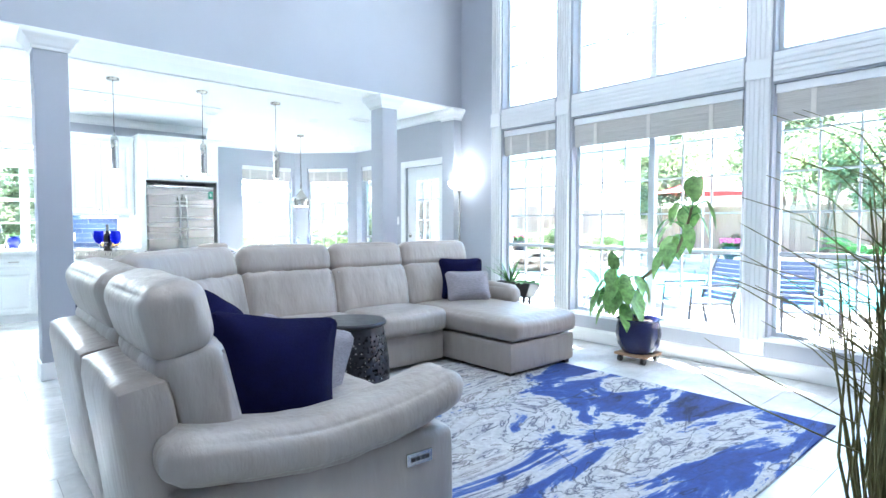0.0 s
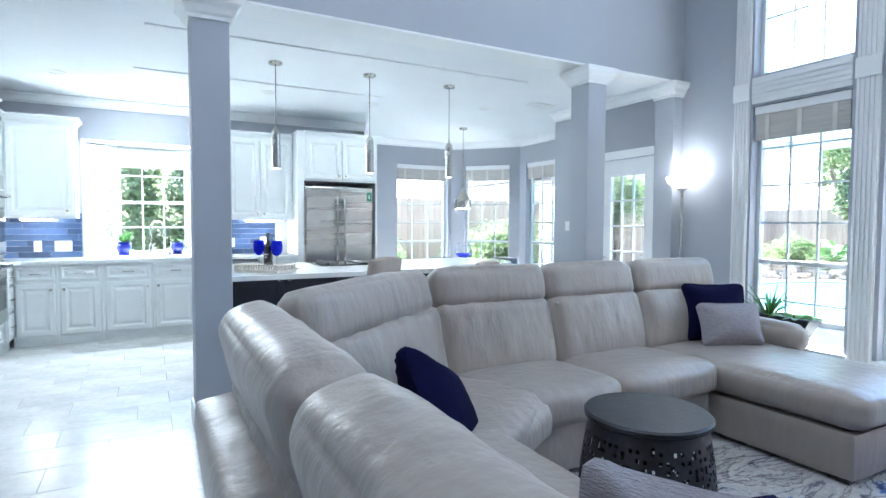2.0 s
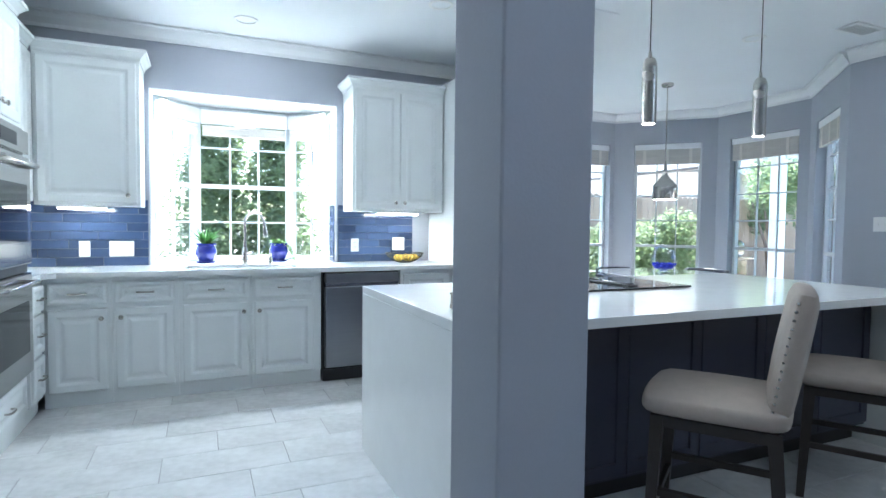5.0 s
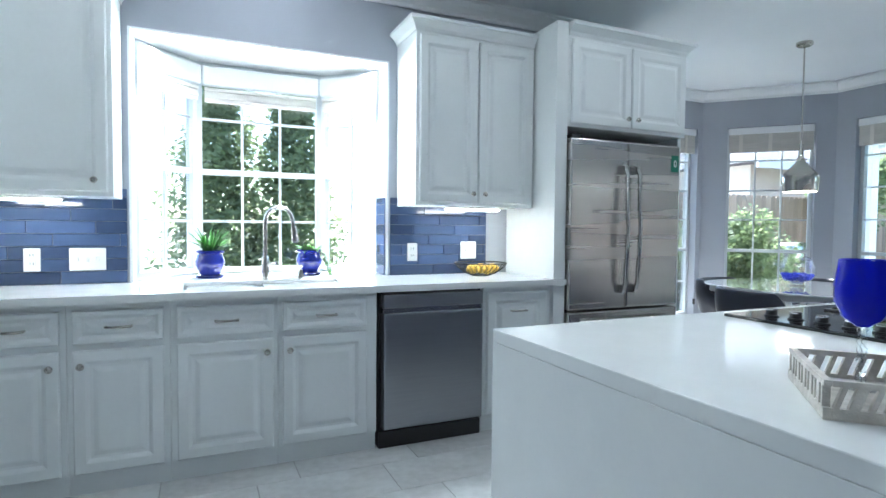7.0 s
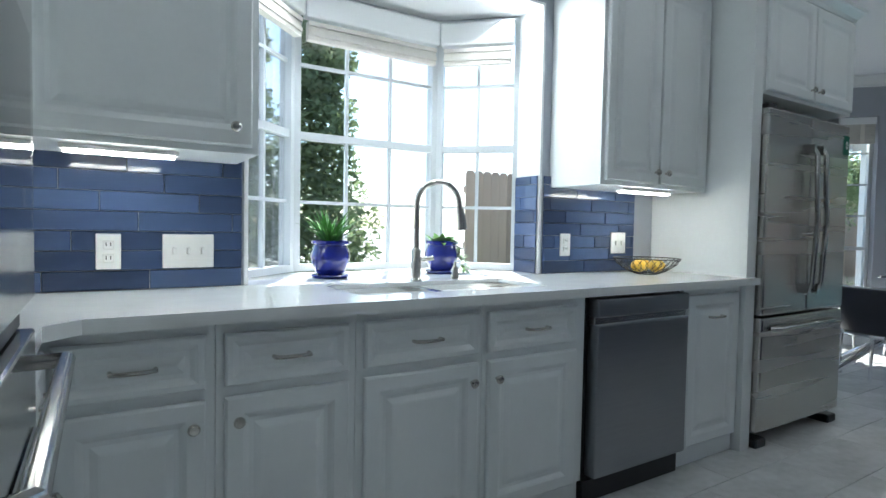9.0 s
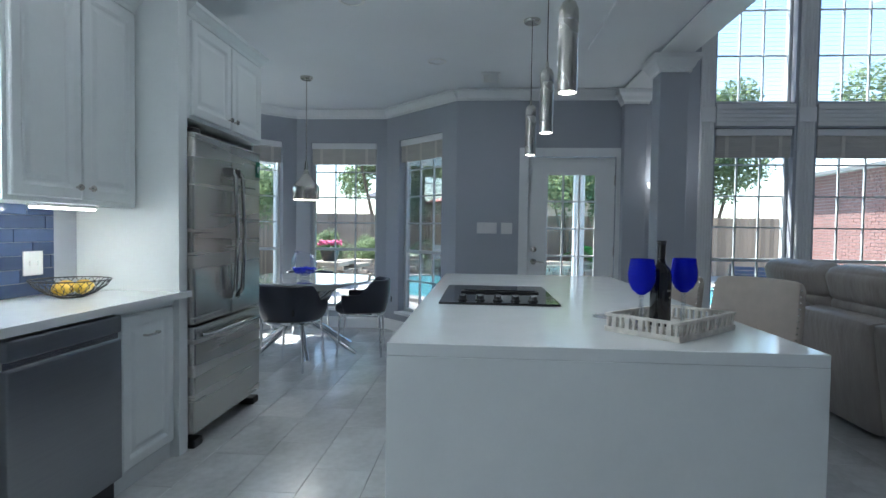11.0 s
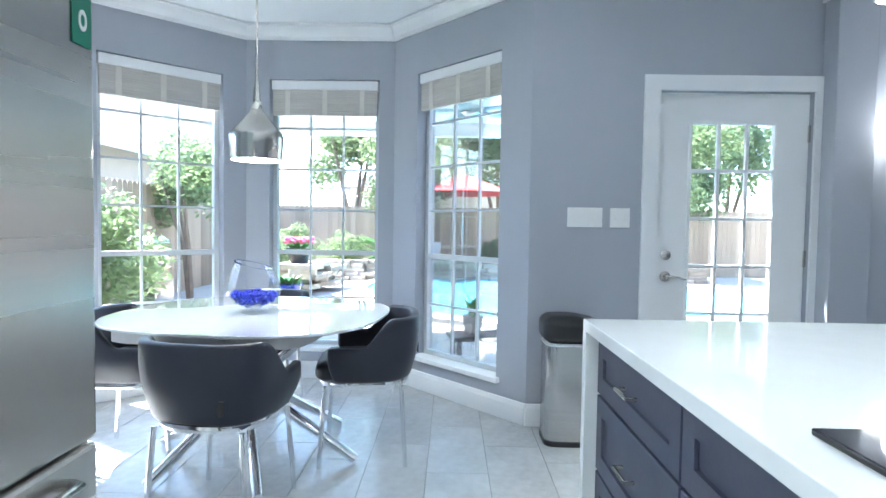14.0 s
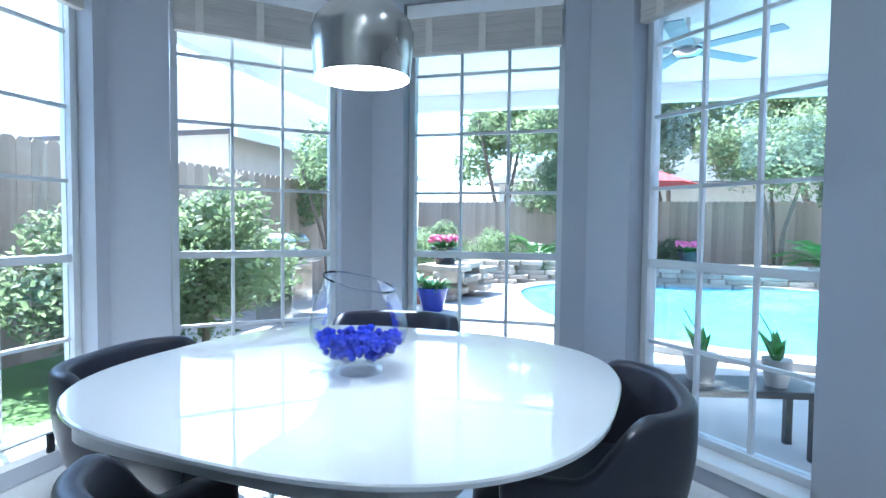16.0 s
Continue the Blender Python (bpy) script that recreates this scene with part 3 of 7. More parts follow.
def raised(bm, w, h, t=0.02, rail=0.065):
    """A raised-panel door front, x across, z up, facing -y from y = 0."""
    def ring(x0, z0, x1, z1, y):
        return [bm.verts.new(c) for c in ((x0, y, z0), (x1, y, z0), (x1, y, z1), (x0, y, z1))]
    rail = min(rail, w * 0.26, h * 0.26)
    prof = [(0.0, t), (0.0, 0.005), (0.006, 0.0), (rail - 0.018, 0.0), (rail - 0.010, 0.004), (rail, 0.011), (rail + 0.012, 0.011), (rail + 0.03, 0.004), (rail + 0.036, 0.003)]
    rings = [ring(o, o, w - o, h - o, y) for o, y in prof]
    for a, b in zip(rings, rings[1:]):
        for i in range(4):
            bm.faces.new((a[i], a[(i + 1) % 4], b[(i + 1) % 4], b[i]))
    bm.faces.new(rings[-1])
    bm.faces.new(rings[0][::-1])


def knob(parent, x, z, y=0.0):
    bm = bmesh.new()
    lathe(bm, [(0.006, 0), (0.005, 0.012), (0.015, 0.018), (0.016, 0.024), (0.011, 0.03), (0.0, 0.031)], 16)
    bmesh.ops.rotate(bm, verts=bm.verts, matrix=Matrix.Rotation(radians(90), 3, "X"))
    bmesh.ops.translate(bm, verts=bm.verts, vec=(x, y, z))
    return part("knob", bm, NICKEL, parent, "round satin nickel knob", True)


def pull(parent, x, z, y=0.0, w=0.10):
    bm = bmesh.new()
    tube(bm, [(x - w / 2, y, z), (x - w / 2, y - 0.022, z), (x - w / 4, y - 0.03, z), (x + w / 4, y - 0.03, z), (x + w / 2, y - 0.022, z), (x + w / 2, y, z)], 0.006, 8)
    return part("handle", bm, NICKEL, parent, "satin nickel bar pull", True)


def front(parent, name, x, z, w, h, y=0.0, material=None, knob_at=None, pull_at=False):
    bm = bmesh.new()
    raised(bm, w, h)
    bmesh.ops.translate(bm, verts=bm.verts, vec=(x, y, z))
    d = part(name, bm, material or CAB, parent)
    if knob_at:
        knob(d, knob_at[0], knob_at[1], y)
    if pull_at:
        pull(d, x + w / 2, z + h / 2, y)
    return d


def base_cabinet(x0, x1, knob_right, margins=(0.025, 0.025), depth=0.54, tall=False):
    c = thing("base_cabinet", "white raised-panel base cabinet with a drawer and a door", "cabinet", at=(x0, FY + 0.02, 0), group="sink wall base cabinets")
    w = x1 - x0
    a, b = margins[0], w - margins[1]
    boxpart("body", (0.0005, 0, 0.1, w - 0.0005, depth, 0.862), CAB, c)
    boxpart("toe_kick", (0.0005, 0.02, 0.0, w - 0.0005, depth, 0.0995), CAB, c)
    if tall:
        d = front(c, "door", a, 0.105, b - a, 0.725, -0.0205)
        pull(d, (a + b) / 2, 0.72, -0.0205)
        return c
    front(c, "drawer", a, 0.685, b - a, 0.145, -0.0205, pull_at=True)
    front(c, "door", a, 0.105, b - a, 0.55, -0.0205, knob_at=((b - 0.033) if knob_right else a + 0.033, 0.59))
    return c


for x0, x1, k, mg in ((-1.05, -0.661, True, (0.025, 0.025)), (-0.660, -0.254, False, (0.022, 0.026)), (-0.253, 0.230, True, (0.026, 0.022)), (0.231, 0.745, False, (0.021, 0.058))):
    base_cabinet(x0, x1, k, mg)
c = base_cabinet(1.395, 1.865, False, (0.022, 0.036), tall=True)
tagged(c, "narrow white pull-out base cabinet with one tall raised panel", group="sink wall base cabinets")

# dishwasher
dw = thing("dishwasher", "stainless steel dishwasher built in under the white worktop", "dishwasher", at=(0.76, FY, 0))
boxpart("tub", (0.0, 0.03, 0.09, 0.62, 0.55, 0.86), BLACK, dw)
boxpart("door", (0.012, -0.03, 0.115, 0.608, 0.028, 0.745), DWSTEEL, dw, bevel=0.006)
boxpart("control_panel", (0.012, -0.03, 0.775, 0.608, 0.028, 0.85), DWSTEEL, dw, bevel=0.006)
boxpart("handle_recess", (0.012, -0.012, 0.7455, 0.608, 0.028, 0.7745), STEEL, dw)
boxpart("toe_kick", (0.0, 0.02, 0.0, 0.62, 0.5, 0.089), BLACK, dw)

# worktop along the sink wall and round the corner
wt = thing("worktop", "white quartz worktop with an undermounted steel sink", "worktop")
SX0, SX1, SY0, SY1 = -0.20, 0.62, 8.62, 8.95
bm = bmesh.new()
for b in ((-1.66, 8.47, -1.03, BY - 0.002), (-1.03, 8.47, SX0, BY - 0.002), (SX1, 8.47, 1.945, BY - 0.002), (SX0, 8.47, SX1, SY0), (SX0, SY1, SX1, BY - 0.002)):
    box(bm, b[0], b[1], 0.865, b[2], b[3], 0.90)
box(bm, -1.66, 8.235, 0.865, -1.03, 8.47, 0.90)
v = [bm.verts.new((x, y, z)) for z in (0.865, 0.90) for x, y in ((-1.03, 8.40), (-0.96, 8.47), (-1.03, 8.47))]
for q in ((0, 2, 1), (3, 4, 5), (0, 1, 4, 3), (1, 2, 5, 4), (2, 0, 3, 5)):
    bm.faces.new([v[i] for i in q])
bmesh.ops.remove_doubles(bm, verts=bm.verts, dist=1e-4)
part("slab", bm, QUARTZ, wt)
boxpart("window_ledge", (-0.465, BY - 0.0015, 0.866, 0.985, BY + 0.50, 0.899), QUARTZ, wt)
for x0, x1 in ((SX0 + 0.005, 0.16), (0.19, SX1 - 0.005)):
    bm = bmesh.new()
    v = [bm.verts.new((x, y, z)) for z in (0.885, 0.69) for x, y in ((x0, SY0 + 0.004), (x1, SY0 + 0.004), (x1, SY1 - 0.004), (x0, SY1 - 0.004))]
    for q in ((4, 5, 6, 7), (0, 1, 5, 4), (1, 2, 6, 5), (2, 3, 7, 6), (3, 0, 4, 7)):
        bm.faces.new([v[i] for i in q])
    s = part("sink_bowl", bm, STEEL, wt, "brushed steel sink bowl")
    md = s.modifiers.new("thick", "SOLIDIFY")
    md.thickness = 0.004
boxpart("sink_divider", (0.1645, SY0, 0.70, 0.1855, SY1, 0.884), STEEL, wt)

# tap
tp = thing("kitchen_tap", "tall brushed nickel gooseneck tap behind the sink", "tap", at=(0.22, 9.0, 0.90), rz=-40)
bm = bmesh.new()
lathe(bm, [(0.027, 0), (0.027, 0.006), (0.021, 0.01), (0.021, 0.13), (0.014, 0.14)], 20)
part("base", bm, NICKEL, tp, smooth=True)
bm = bmesh.new()
tube(bm, [(0, 0, 0.13), (0, 0, 0.32)] + arc((0.09, 0, 0.33), 0.09, 180, 10, 14) + [(0.185, 0, 0.30)], 0.012, 12)
part("spout", bm, NICKEL, tp, smooth=True)
bm = bmesh.new()
tube(bm, [(0.184, 0, 0.31), (0.19, 0, 0.27), (0.196, 0, 0.22)], 0.015, 12, taper=0.021)
part("spray_head", bm, NICKEL, tp, smooth=True)
bm = bmesh.new()
tube(bm, [(0.02, 0, 0.09), (0.055, 0.0, 0.095), (0.075, 0.0, 0.10)], 0.011, 10)
part("lever", bm, NICKEL, tp, smooth=True)
sd = thing("soap_pump", "small steel soap pump set in the worktop", "soap pump", at=(0.42, 9.0, 0.90))
bm = bmesh.new()
lathe(bm, [(0.018, 0), (0.018, 0.02), (0.014, 0.03), (0.014, 0.055), (0.006, 0.06), (0.006, 0.075)], 16)
part("body", bm, NICKEL, sd, smooth=True)
bm = bmesh.new()
tube(bm, [(0, 0, 0.078), (0.0, -0.03, 0.082), (0, -0.05, 0.074)], 0.006, 8)
part("nozzle", bm, NICKEL, sd, smooth=True)

# box window over the sink
SILLZ, TOPZ = 0.90, 2.26
BX = [(-0.47, BY + 0.18), (-0.14, BY + 0.50), (0.66, BY + 0.50), (0.99, BY + 0.18)]
for i, (a, b) in enumerate(zip(BX, BX[1:])):
    L = math.hypot(b[0] - a[0], b[1] - a[1])
    window(a, math.degrees(math.atan2(b[1] - a[1], b[0] - a[0])), L, SILLZ + 0.002, TOPZ, 3 if i == 1 else 2, (2, 2), split=1.56, depth=0.02, sill=False,
           label="angled sink window with white muntins")
    o = thing("roller_shade", "rolled-up pale shade at the head of the sink window", "shade", at=(a[0], a[1], 0), rz=math.degrees(math.atan2(b[1] - a[1], b[0] - a[0])))
    boxpart("cassette", (0.035, -0.085, TOPZ - 0.16, L - 0.035, -0.02, TOPZ - 0.04), WHITE, o, bevel=0.01)
    bm = bmesh.new()
    for j in range(4):
        box(bm, 0.05, -0.075 + 0.008 * (j % 2), TOPZ - 0.195 - j * 0.022, L - 0.05, -0.03, TOPZ - 0.175 - j * 0.022)
    part("folds", bm, TAPE, o)
bm = bmesh.new()
v = [bm.verts.new((x, y, z)) for z in (TOPZ, TOPZ + 0.05) for x, y in ((-0.52, BY + 0.182), (-0.17, BY + 0.56), (0.69, BY + 0.56), (1.04, BY + 0.182))]
for q in ((0, 1, 2, 3), (7, 6, 5, 4), (0, 4, 5, 1), (1, 5, 6, 2), (2, 6, 7, 3), (3, 7, 4, 0)):
    bm.faces.new([v[i] for i in q])
tagged(part("trim_window_head", bm, WHITE, None), "white board over the sink window", "trim", kind="structure")
for x0, x1 in ((-0.4695, -0.455), (0.975, 0.9895)):
    boxpart("trim_reveal", (x0, BY - 0.004, 0.902, x1, BY + 0.178, 2.268), WHITE, None)
boxpart("trim_reveal", (-0.454, BY - 0.004, 2.255, 0.974, BY + 0.178, 2.268), WHITE, None)
for o in [o for o in bpy.data.objects if o.name.startswith("trim_reveal")]:
    tagged(o, "white painted window reveal", "trim", kind="structure")
boxpart("ground_ledge", (-0.60, BY + 0.185, 0.5, 1.1, BY + 0.56, 0.862), WHITE, None)
tagged(bpy.data.objects["ground_ledge"], "white box under the sink window", "window box", kind="structure")
bpy.data.objects["ground_ledge"].name = "trim_window_box"


def cornice(parent, x0, x1, y0, y1, z, left=True, right=True):
    """A crown round the top of a wall unit; the front faces -y at y0."""
    bm = bmesh.new()
    prof = [(0.0, 0.0), (0.006, 0.0), (0.012, 0.02), (0.04, 0.05), (0.05, 0.055), (0.05, 0.075), (0.0, 0.075)]
    path = [(x0, y1, -1 if left else 0, 0), (x0, y0, -1 if left else 0, -1), (x1, y0, 1 if right else 0, -1), (x1, y1, 1 if right else 0, 0)]
    rings = [[bm.verts.new((px_ + ox * o, py_ + oy * o, z + h)) for o, h in prof] for px_, py_, ox, oy in path]
    for a, b in zip(rings, rings[1:]):
        for i in range(len(prof) - 1):
            bm.faces.new((a[i], a[i + 1], b[i + 1], b[i]))
    bm.faces.new([r[-1] for r in rings])
    part("cornice", bm, CAB, parent, "moulded white cornice")


def wall_cabinet(x0, x1, doors, label, y0=8.74, z0=1.345, z1=2.37, back=BY - 0.002, left=True, right=True, knobs=None):
    c = thing("wall_cabinet", label, "cabinet", at=(x0, y0, 0))
    w = x1 - x0
    boxpart("body", (0, 0, z0, w, back - y0, z1), CAB, c)
    dw_ = (w - 0.03) / doors
    for i in range(doors):
        kx = knobs[i] if knobs else (dw_ - 0.04 if i == 0 else 0.04)
        front(c, "door", 0.015 + i * dw_ + 0.006, z0 + 0.02, dw_ - 0.012, z1 - z0 - 0.04, -0.0205, knob_at=(0.015 + i * dw_ + kx, z0 + 0.075))
    cornice(c, 0, w, 0, back - y0, z1 + 0.0005, left, right)
    return c


wall_cabinet(-1.13, -0.50, 1, "white raised-panel wall cabinet beside the sink window", knobs=[0.54], left=False)
wall_cabinet(1.045, 1.86, 2, "white double-door wall cabinet beside the fridge", right=False)
fc = wall_cabinet(1.955, 2.935, 2, "white double-door cabinet above the fridge", y0=8.50, z0=1.845, z1=2.40, left=False)
boxpart("trim_fridge_panel", (1.868, 8.50, 0.0, 1.9535, BY - 0.002, 2.475), CAB, None, bevel=0.002)
tagged(bpy.data.objects["trim_fridge_panel"], "tall white panel beside the fridge", "panel", kind="structure")
boxpart("trim_fridge_panel_end", (2.937, 8.56, 0.0, 2.965, BY - 0.002, 2.475), CAB, None)
tagged(bpy.data.objects["trim_fridge_panel_end"], "white end panel behind the fridge", "panel", kind="structure")

for i, (x0, x1) in enumerate(((-1.02, -0.72), (1.28, 1.66))):
    u = thing("under_cabinet_light", "lit white strip light under the wall cabinet", "light", at=(x0, 8.80, 1.343))
    boxpart("housing", (0, 0, -0.014, x1 - x0, 0.05, -0.0005), PLASTIC, u)
    boxpart("diffuser", (0.01, 0.006, -0.022, x1 - x0 - 0.01, 0.044, -0.0145), STRIPGLOW, u)

# fridge
fr = thing("fridge", "stainless French-door fridge with a freezer drawer below", "fridge", at=(1.957, 8.50, 0))
FW = 0.91
boxpart("body", (0.0, 0.06, 0.05, FW, 0.565, 1.77), BLACK, fr)
for x0, x1 in ((0.006, FW / 2 - 0.002), (FW / 2 + 0.002, FW - 0.006)):
    boxpart("door", (x0, -0.035, 0.70, x1, 0.0585, 1.775), FRIDGE, fr, bevel=0.012, label="brushed steel door")
boxpart("freezer_drawer", (0.006, -0.035, 0.085, FW - 0.006, 0.0585, 0.69), FRIDGE, fr, bevel=0.012)
for x in (FW / 2 - 0.05, FW / 2 + 0.05):
    bm = bmesh.new()
    tube(bm, [(x, -0.05, 0.80), (x, -0.085, 0.86), (x, -0.10, 1.2), (x, -0.085, 1.56), (x, -0.05, 1.62)], 0.014, 10)
    for z in (0.83, 1.59):
        box(bm, x - 0.014, -0.075, z - 0.025, x + 0.014, -0.036, z + 0.025)
    part("handle", bm, STEEL, fr, "long bowed steel handle", True)
bm = bmesh.new()
tube(bm, [(0.10, -0.036, 0.625), (0.12, -0.07, 0.63), (FW - 0.12, -0.07, 0.63), (FW - 0.10, -0.036, 0.625)], 0.014, 10)
part("drawer_handle", bm, STEEL, fr, smooth=True)
for x in (0.06, FW - 0.06):
    boxpart("foot", (x - 0.05, -0.03, 0.0, x + 0.05, 0.1, 0.049), BLACK, fr, bevel=0.01)
boxpart("hinge_cover", (0.02, -0.02, 1.7765, 0.1, 0.05, 1.80), BLACK, fr, bevel=0.004)
boxpart("sticker", (FW - 0.085, -0.0385, 1.60, FW - 0.022, -0.0365, 1.71), mat("green_sticker", (0.01, 0.16, 0.10), 0.5, bump=0), fr, label="small green sticker with a white nought")
bm = bmesh.new()
lathe(bm, [(0.010, -0.001), (0.017, -0.001), (0.017, 0.001), (0.010, 0.001), (0.010, -0.001)], 16, closed=False)
bmesh.ops.rotate(bm, verts=bm.verts, matrix=Matrix.Rotation(radians(90), 3, "X"))
bmesh.ops.scale(bm, verts=bm.verts, vec=(0.8, 1, 1.4))
bmesh.ops.translate(bm, verts=bm.verts, vec=(FW - 0.053, -0.0398, 1.655))
part("numeral", bm, PLASTIC, fr, "white 0")

# oven tower, facing +x
ot = thing("oven_tower", "tall white cabinet with two built-in steel ovens", "oven cabinet", at=(-1.06, 7.46, 0), rz=90)
TW = 0.77
boxpart("body", (0, 0.02, 0.10, TW, 0.635, 2.42), CAB, ot)
boxpart("plinth", (0, 0.02, 0.0, TW, 0.6, 0.0995), CAB, ot)
front(ot, "drawer", 0.02, 0.11, TW - 0.04, 0.20, 0.0, pull_at=True)
for i in range(2):
    front(ot, "door", 0.02 + i * 0.368, 1.80, 0.36, 0.58, 0.0, knob_at=((0.34, 1.86) if i == 0 else (0.43, 1.86)))
cornice(ot, 0, TW, 0.02, 0.635, 2.4205)
boxpart("oven_surround", (0.012, 0.0, 0.33, TW - 0.012, 0.0195, 1.77), STEEL, ot)
boxpart("control_panel", (0.02, -0.03, 1.62, TW - 0.02, -0.0005, 1.75), STEEL, ot, bevel=0.004)
boxpart("display", (0.25, -0.033, 1.65, 0.52, -0.031, 1.72), HOBGLASS, ot)
boxpart("vent_gap", (0.02, -0.012, 0.935, TW - 0.02, -0.0005, 0.98), BLACK, ot)
for z0, z1 in ((0.345, 0.93), (0.985, 1.60)):
    d = boxpart("oven_door", (0.02, -0.035, z0, TW - 0.02, -0.0005, z1), STEEL, ot, bevel=0.006, label="steel oven door")
    boxpart("oven_window", (0.10, -0.038, z0 + 0.13, TW - 0.10, -0.036, z1 - 0.16), HOBGLASS, d, label="dark glass window")
    bm = bmesh.new()
    tube(bm, [(0.07, -0.036, z1 - 0.055), (0.09, -0.085, z1 - 0.05), (TW - 0.09, -0.085, z1 - 0.05), (TW - 0.07, -0.036, z1 - 0.055)], 0.014, 10)
    part("handle", bm, STEEL, d, smooth=True)

# short return between oven tower and sink run, and its wall unit
rt = thing("corner_cabinet", "white corner base cabinet with narrow drawers", "cabinet", at=(-1.05, 8.232, 0), rz=90)
boxpart("body", (0.0, 0.0, 0.1, 0.275, 0.6, 0.862), CAB, rt)
boxpart("toe_kick", (0.0, 0.03, 0.0, 0.275, 0.6, 0.0995), CAB, rt)
for z0, h in ((0.665, 0.165), (0.40, 0.245), (0.125, 0.255)):
    front(rt, "drawer", 0.012, z0, 0.24, h, -0.0205, pull_at=True)
wc = thing("corner_wall_cabinet", "white corner wall cabinet with two doors", "cabinet", at=(-1.15, 8.232, 0), rz=90)
boxpart("body", (0.0, 0.0, 1.345, 0.505, 0.54, 2.37), CAB, wc)
for i in range(2):
    front(wc, "door", 0.01 + i * 0.25, 1.365, 0.24, 0.985, -0.0205, knob_at=(0.215 if i == 0 else 0.295, 1.42))
cornice(wc, 0, 0.50, 0, 0.54, 2.3705, False, False)

# counter beside the passage
pc = thing("side_counter", "white side counter with a quartz top near the passage", "counter", at=(-1.69, 5.25, 0))
boxpart("body", (0.0, 0.0, 0.0, 0.90, 0.84, 0.864), CAB, pc)
boxpart("top", (0.0, -0.03, 0.865, 0.935, 0.88, 0.90), QUARTZ, pc, bevel=0.003)

# ---- island ----
isl = thing("kitchen_island", "navy kitchen island with a white quartz waterfall top", "island")
IX0, IX1, IY0, IY1 = 0.70, 3.48, 5.86, 7.17
boxpart("top", (IX0, IY0, 0.86, IX1, IY1, 0.90), QUARTZ, isl, bevel=0.003)
boxpart("waterfall_end", (IX0, IY0, 0.0, IX0 + 0.04, IY1, 0.8595), QUARTZ, isl, bevel=0.002, label="white quartz waterfall side")
boxpart("waterfall_end", (IX1 - 0.04, IY0, 0.0, IX1, IY1, 0.8595), QUARTZ, isl, bevel=0.002, label="white quartz waterfall side")
boxpart("body", (IX0 + 0.041, 6.16, 0.10, IX1 - 0.041, IY1 - 0.06, 0.859), NAVY, isl)
boxpart("toe_kick", (IX0 + 0.041, 6.22, 0.0, IX1 - 0.041, IY1 - 0.1, 0.0995), BLACK, isl)


def shaker(parent, name, x, z, w, h, y, face):
    """A flat-panel front; face -1 looks to -y, +1 to +y."""
    bm = bmesh.new()
    s = 0.06
    rings = [[bm.verts.new(c) for c in ((x + o, y + face * d, z + o), (x + w - o, y + face * d, z + o), (x + w - o, y + face * d, z + h - o), (x + o, y + face * d, z + h - o))]
             for o, d in ((0, 0.0), (0, 0.016), (0.002, 0.018), (s - 0.001, 0.018), (s + 0.001, 0.008))]
    for a, b in zip(rings, rings[1:]):
        for i in range(4):
            bm.faces.new((a[i], a[(i + 1) % 4], b[(i + 1) % 4], b[i]))
    bm.faces.new(rings[0])
    bm.faces.new(rings[-1])
    return part(name, bm, NAVY, parent)


n = 6
w6 = (IX1 - IX0 - 0.09) / n
for i in range(n):
    d = shaker(isl, "door", IX0 + 0.045 + i * w6 + 0.003, 0.12, w6 - 0.006, 0.73, 6.1595, -1)
    knob(d, IX0 + 0.045 + i * w6 + (w6 - 0.04 if i % 2 == 0 else 0.04), 0.83, 6.142)
for i in range(4):
    x = IX0 + 0.045 + i * (IX1 - IX0 - 0.09) / 4
    w4 = (IX1 - IX0 - 0.09) / 4
    for z, h in ((0.66, 0.185), (0.12, 0.53)) if i < 3 else ((0.66, 0.185), (0.40, 0.25), (0.12, 0.27)):
        d = shaker(isl, "drawer" if h < 0.4 else "door", x + 0.004, z, w4 - 0.008, h, IY1 - 0.0595, 1)
        bm = bmesh.new()
        hz = z + h / 2 if h < 0.4 else z + h - 0.05
        tube(bm, [(x + w4 / 2 - 0.05, IY1 - 0.042, hz), (x + w4 / 2 - 0.05, IY1 - 0.015, hz), (x + w4 / 2 + 0.05, IY1 - 0.015, hz), (x + w4 / 2 + 0.05, IY1 - 0.042, hz)], 0.006, 8)
        part("handle", bm, NICKEL, d, "satin nickel bar pull", True)

hob = thing("cooktop", "black glass cooktop with five knobs and a slotted downdraft vent", "cooktop", at=(2.0, 6.79, 0.90))
boxpart("glass", (-0.40, -0.28, 0.0005, 0.42, 0.29, 0.012), HOBGLASS, hob, bevel=0.003)
boxpart("vent_frame", (0.02, -0.22, 0.0125, 0.09, 0.20, 0.020), BLACK, hob, bevel=0.003)
boxpart("vent_lid", (0.035, -0.20, 0.0205, 0.075, 0.18, 0.026), HOBGLASS, hob, bevel=0.002)
for i in range(5):
    bm = bmesh.new()
    lathe(bm, [(0.024, 0), (0.024, 0.004), (0.019, 0.006), (0.018, 0.024), (0.016, 0.027), (0, 0.027)], 20, at=(-0.30, -0.16 + i * 0.085, 0.0125))
    k_ = part("knob", bm, BLACK, hob, smooth=True)
    bm = bmesh.new()
    lathe(bm, [(0.0195, 0), (0.0195, 0.004)], 20, at=(-0.30, -0.16 + i * 0.085, 0.034))
    part("knob_ring", bm, CHROME, k_, smooth=True)
po = thing("pop_up_outlet", "flush round steel pop-up outlet in the quartz top", "outlet", at=(1.33, 6.37, 0.90))
bm = bmesh.new()
lathe(bm, [(0.0, 0.0005), (0.05, 0.0005), (0.05, 0.004), (0.044, 0.005), (0.0, 0.005)], 28)
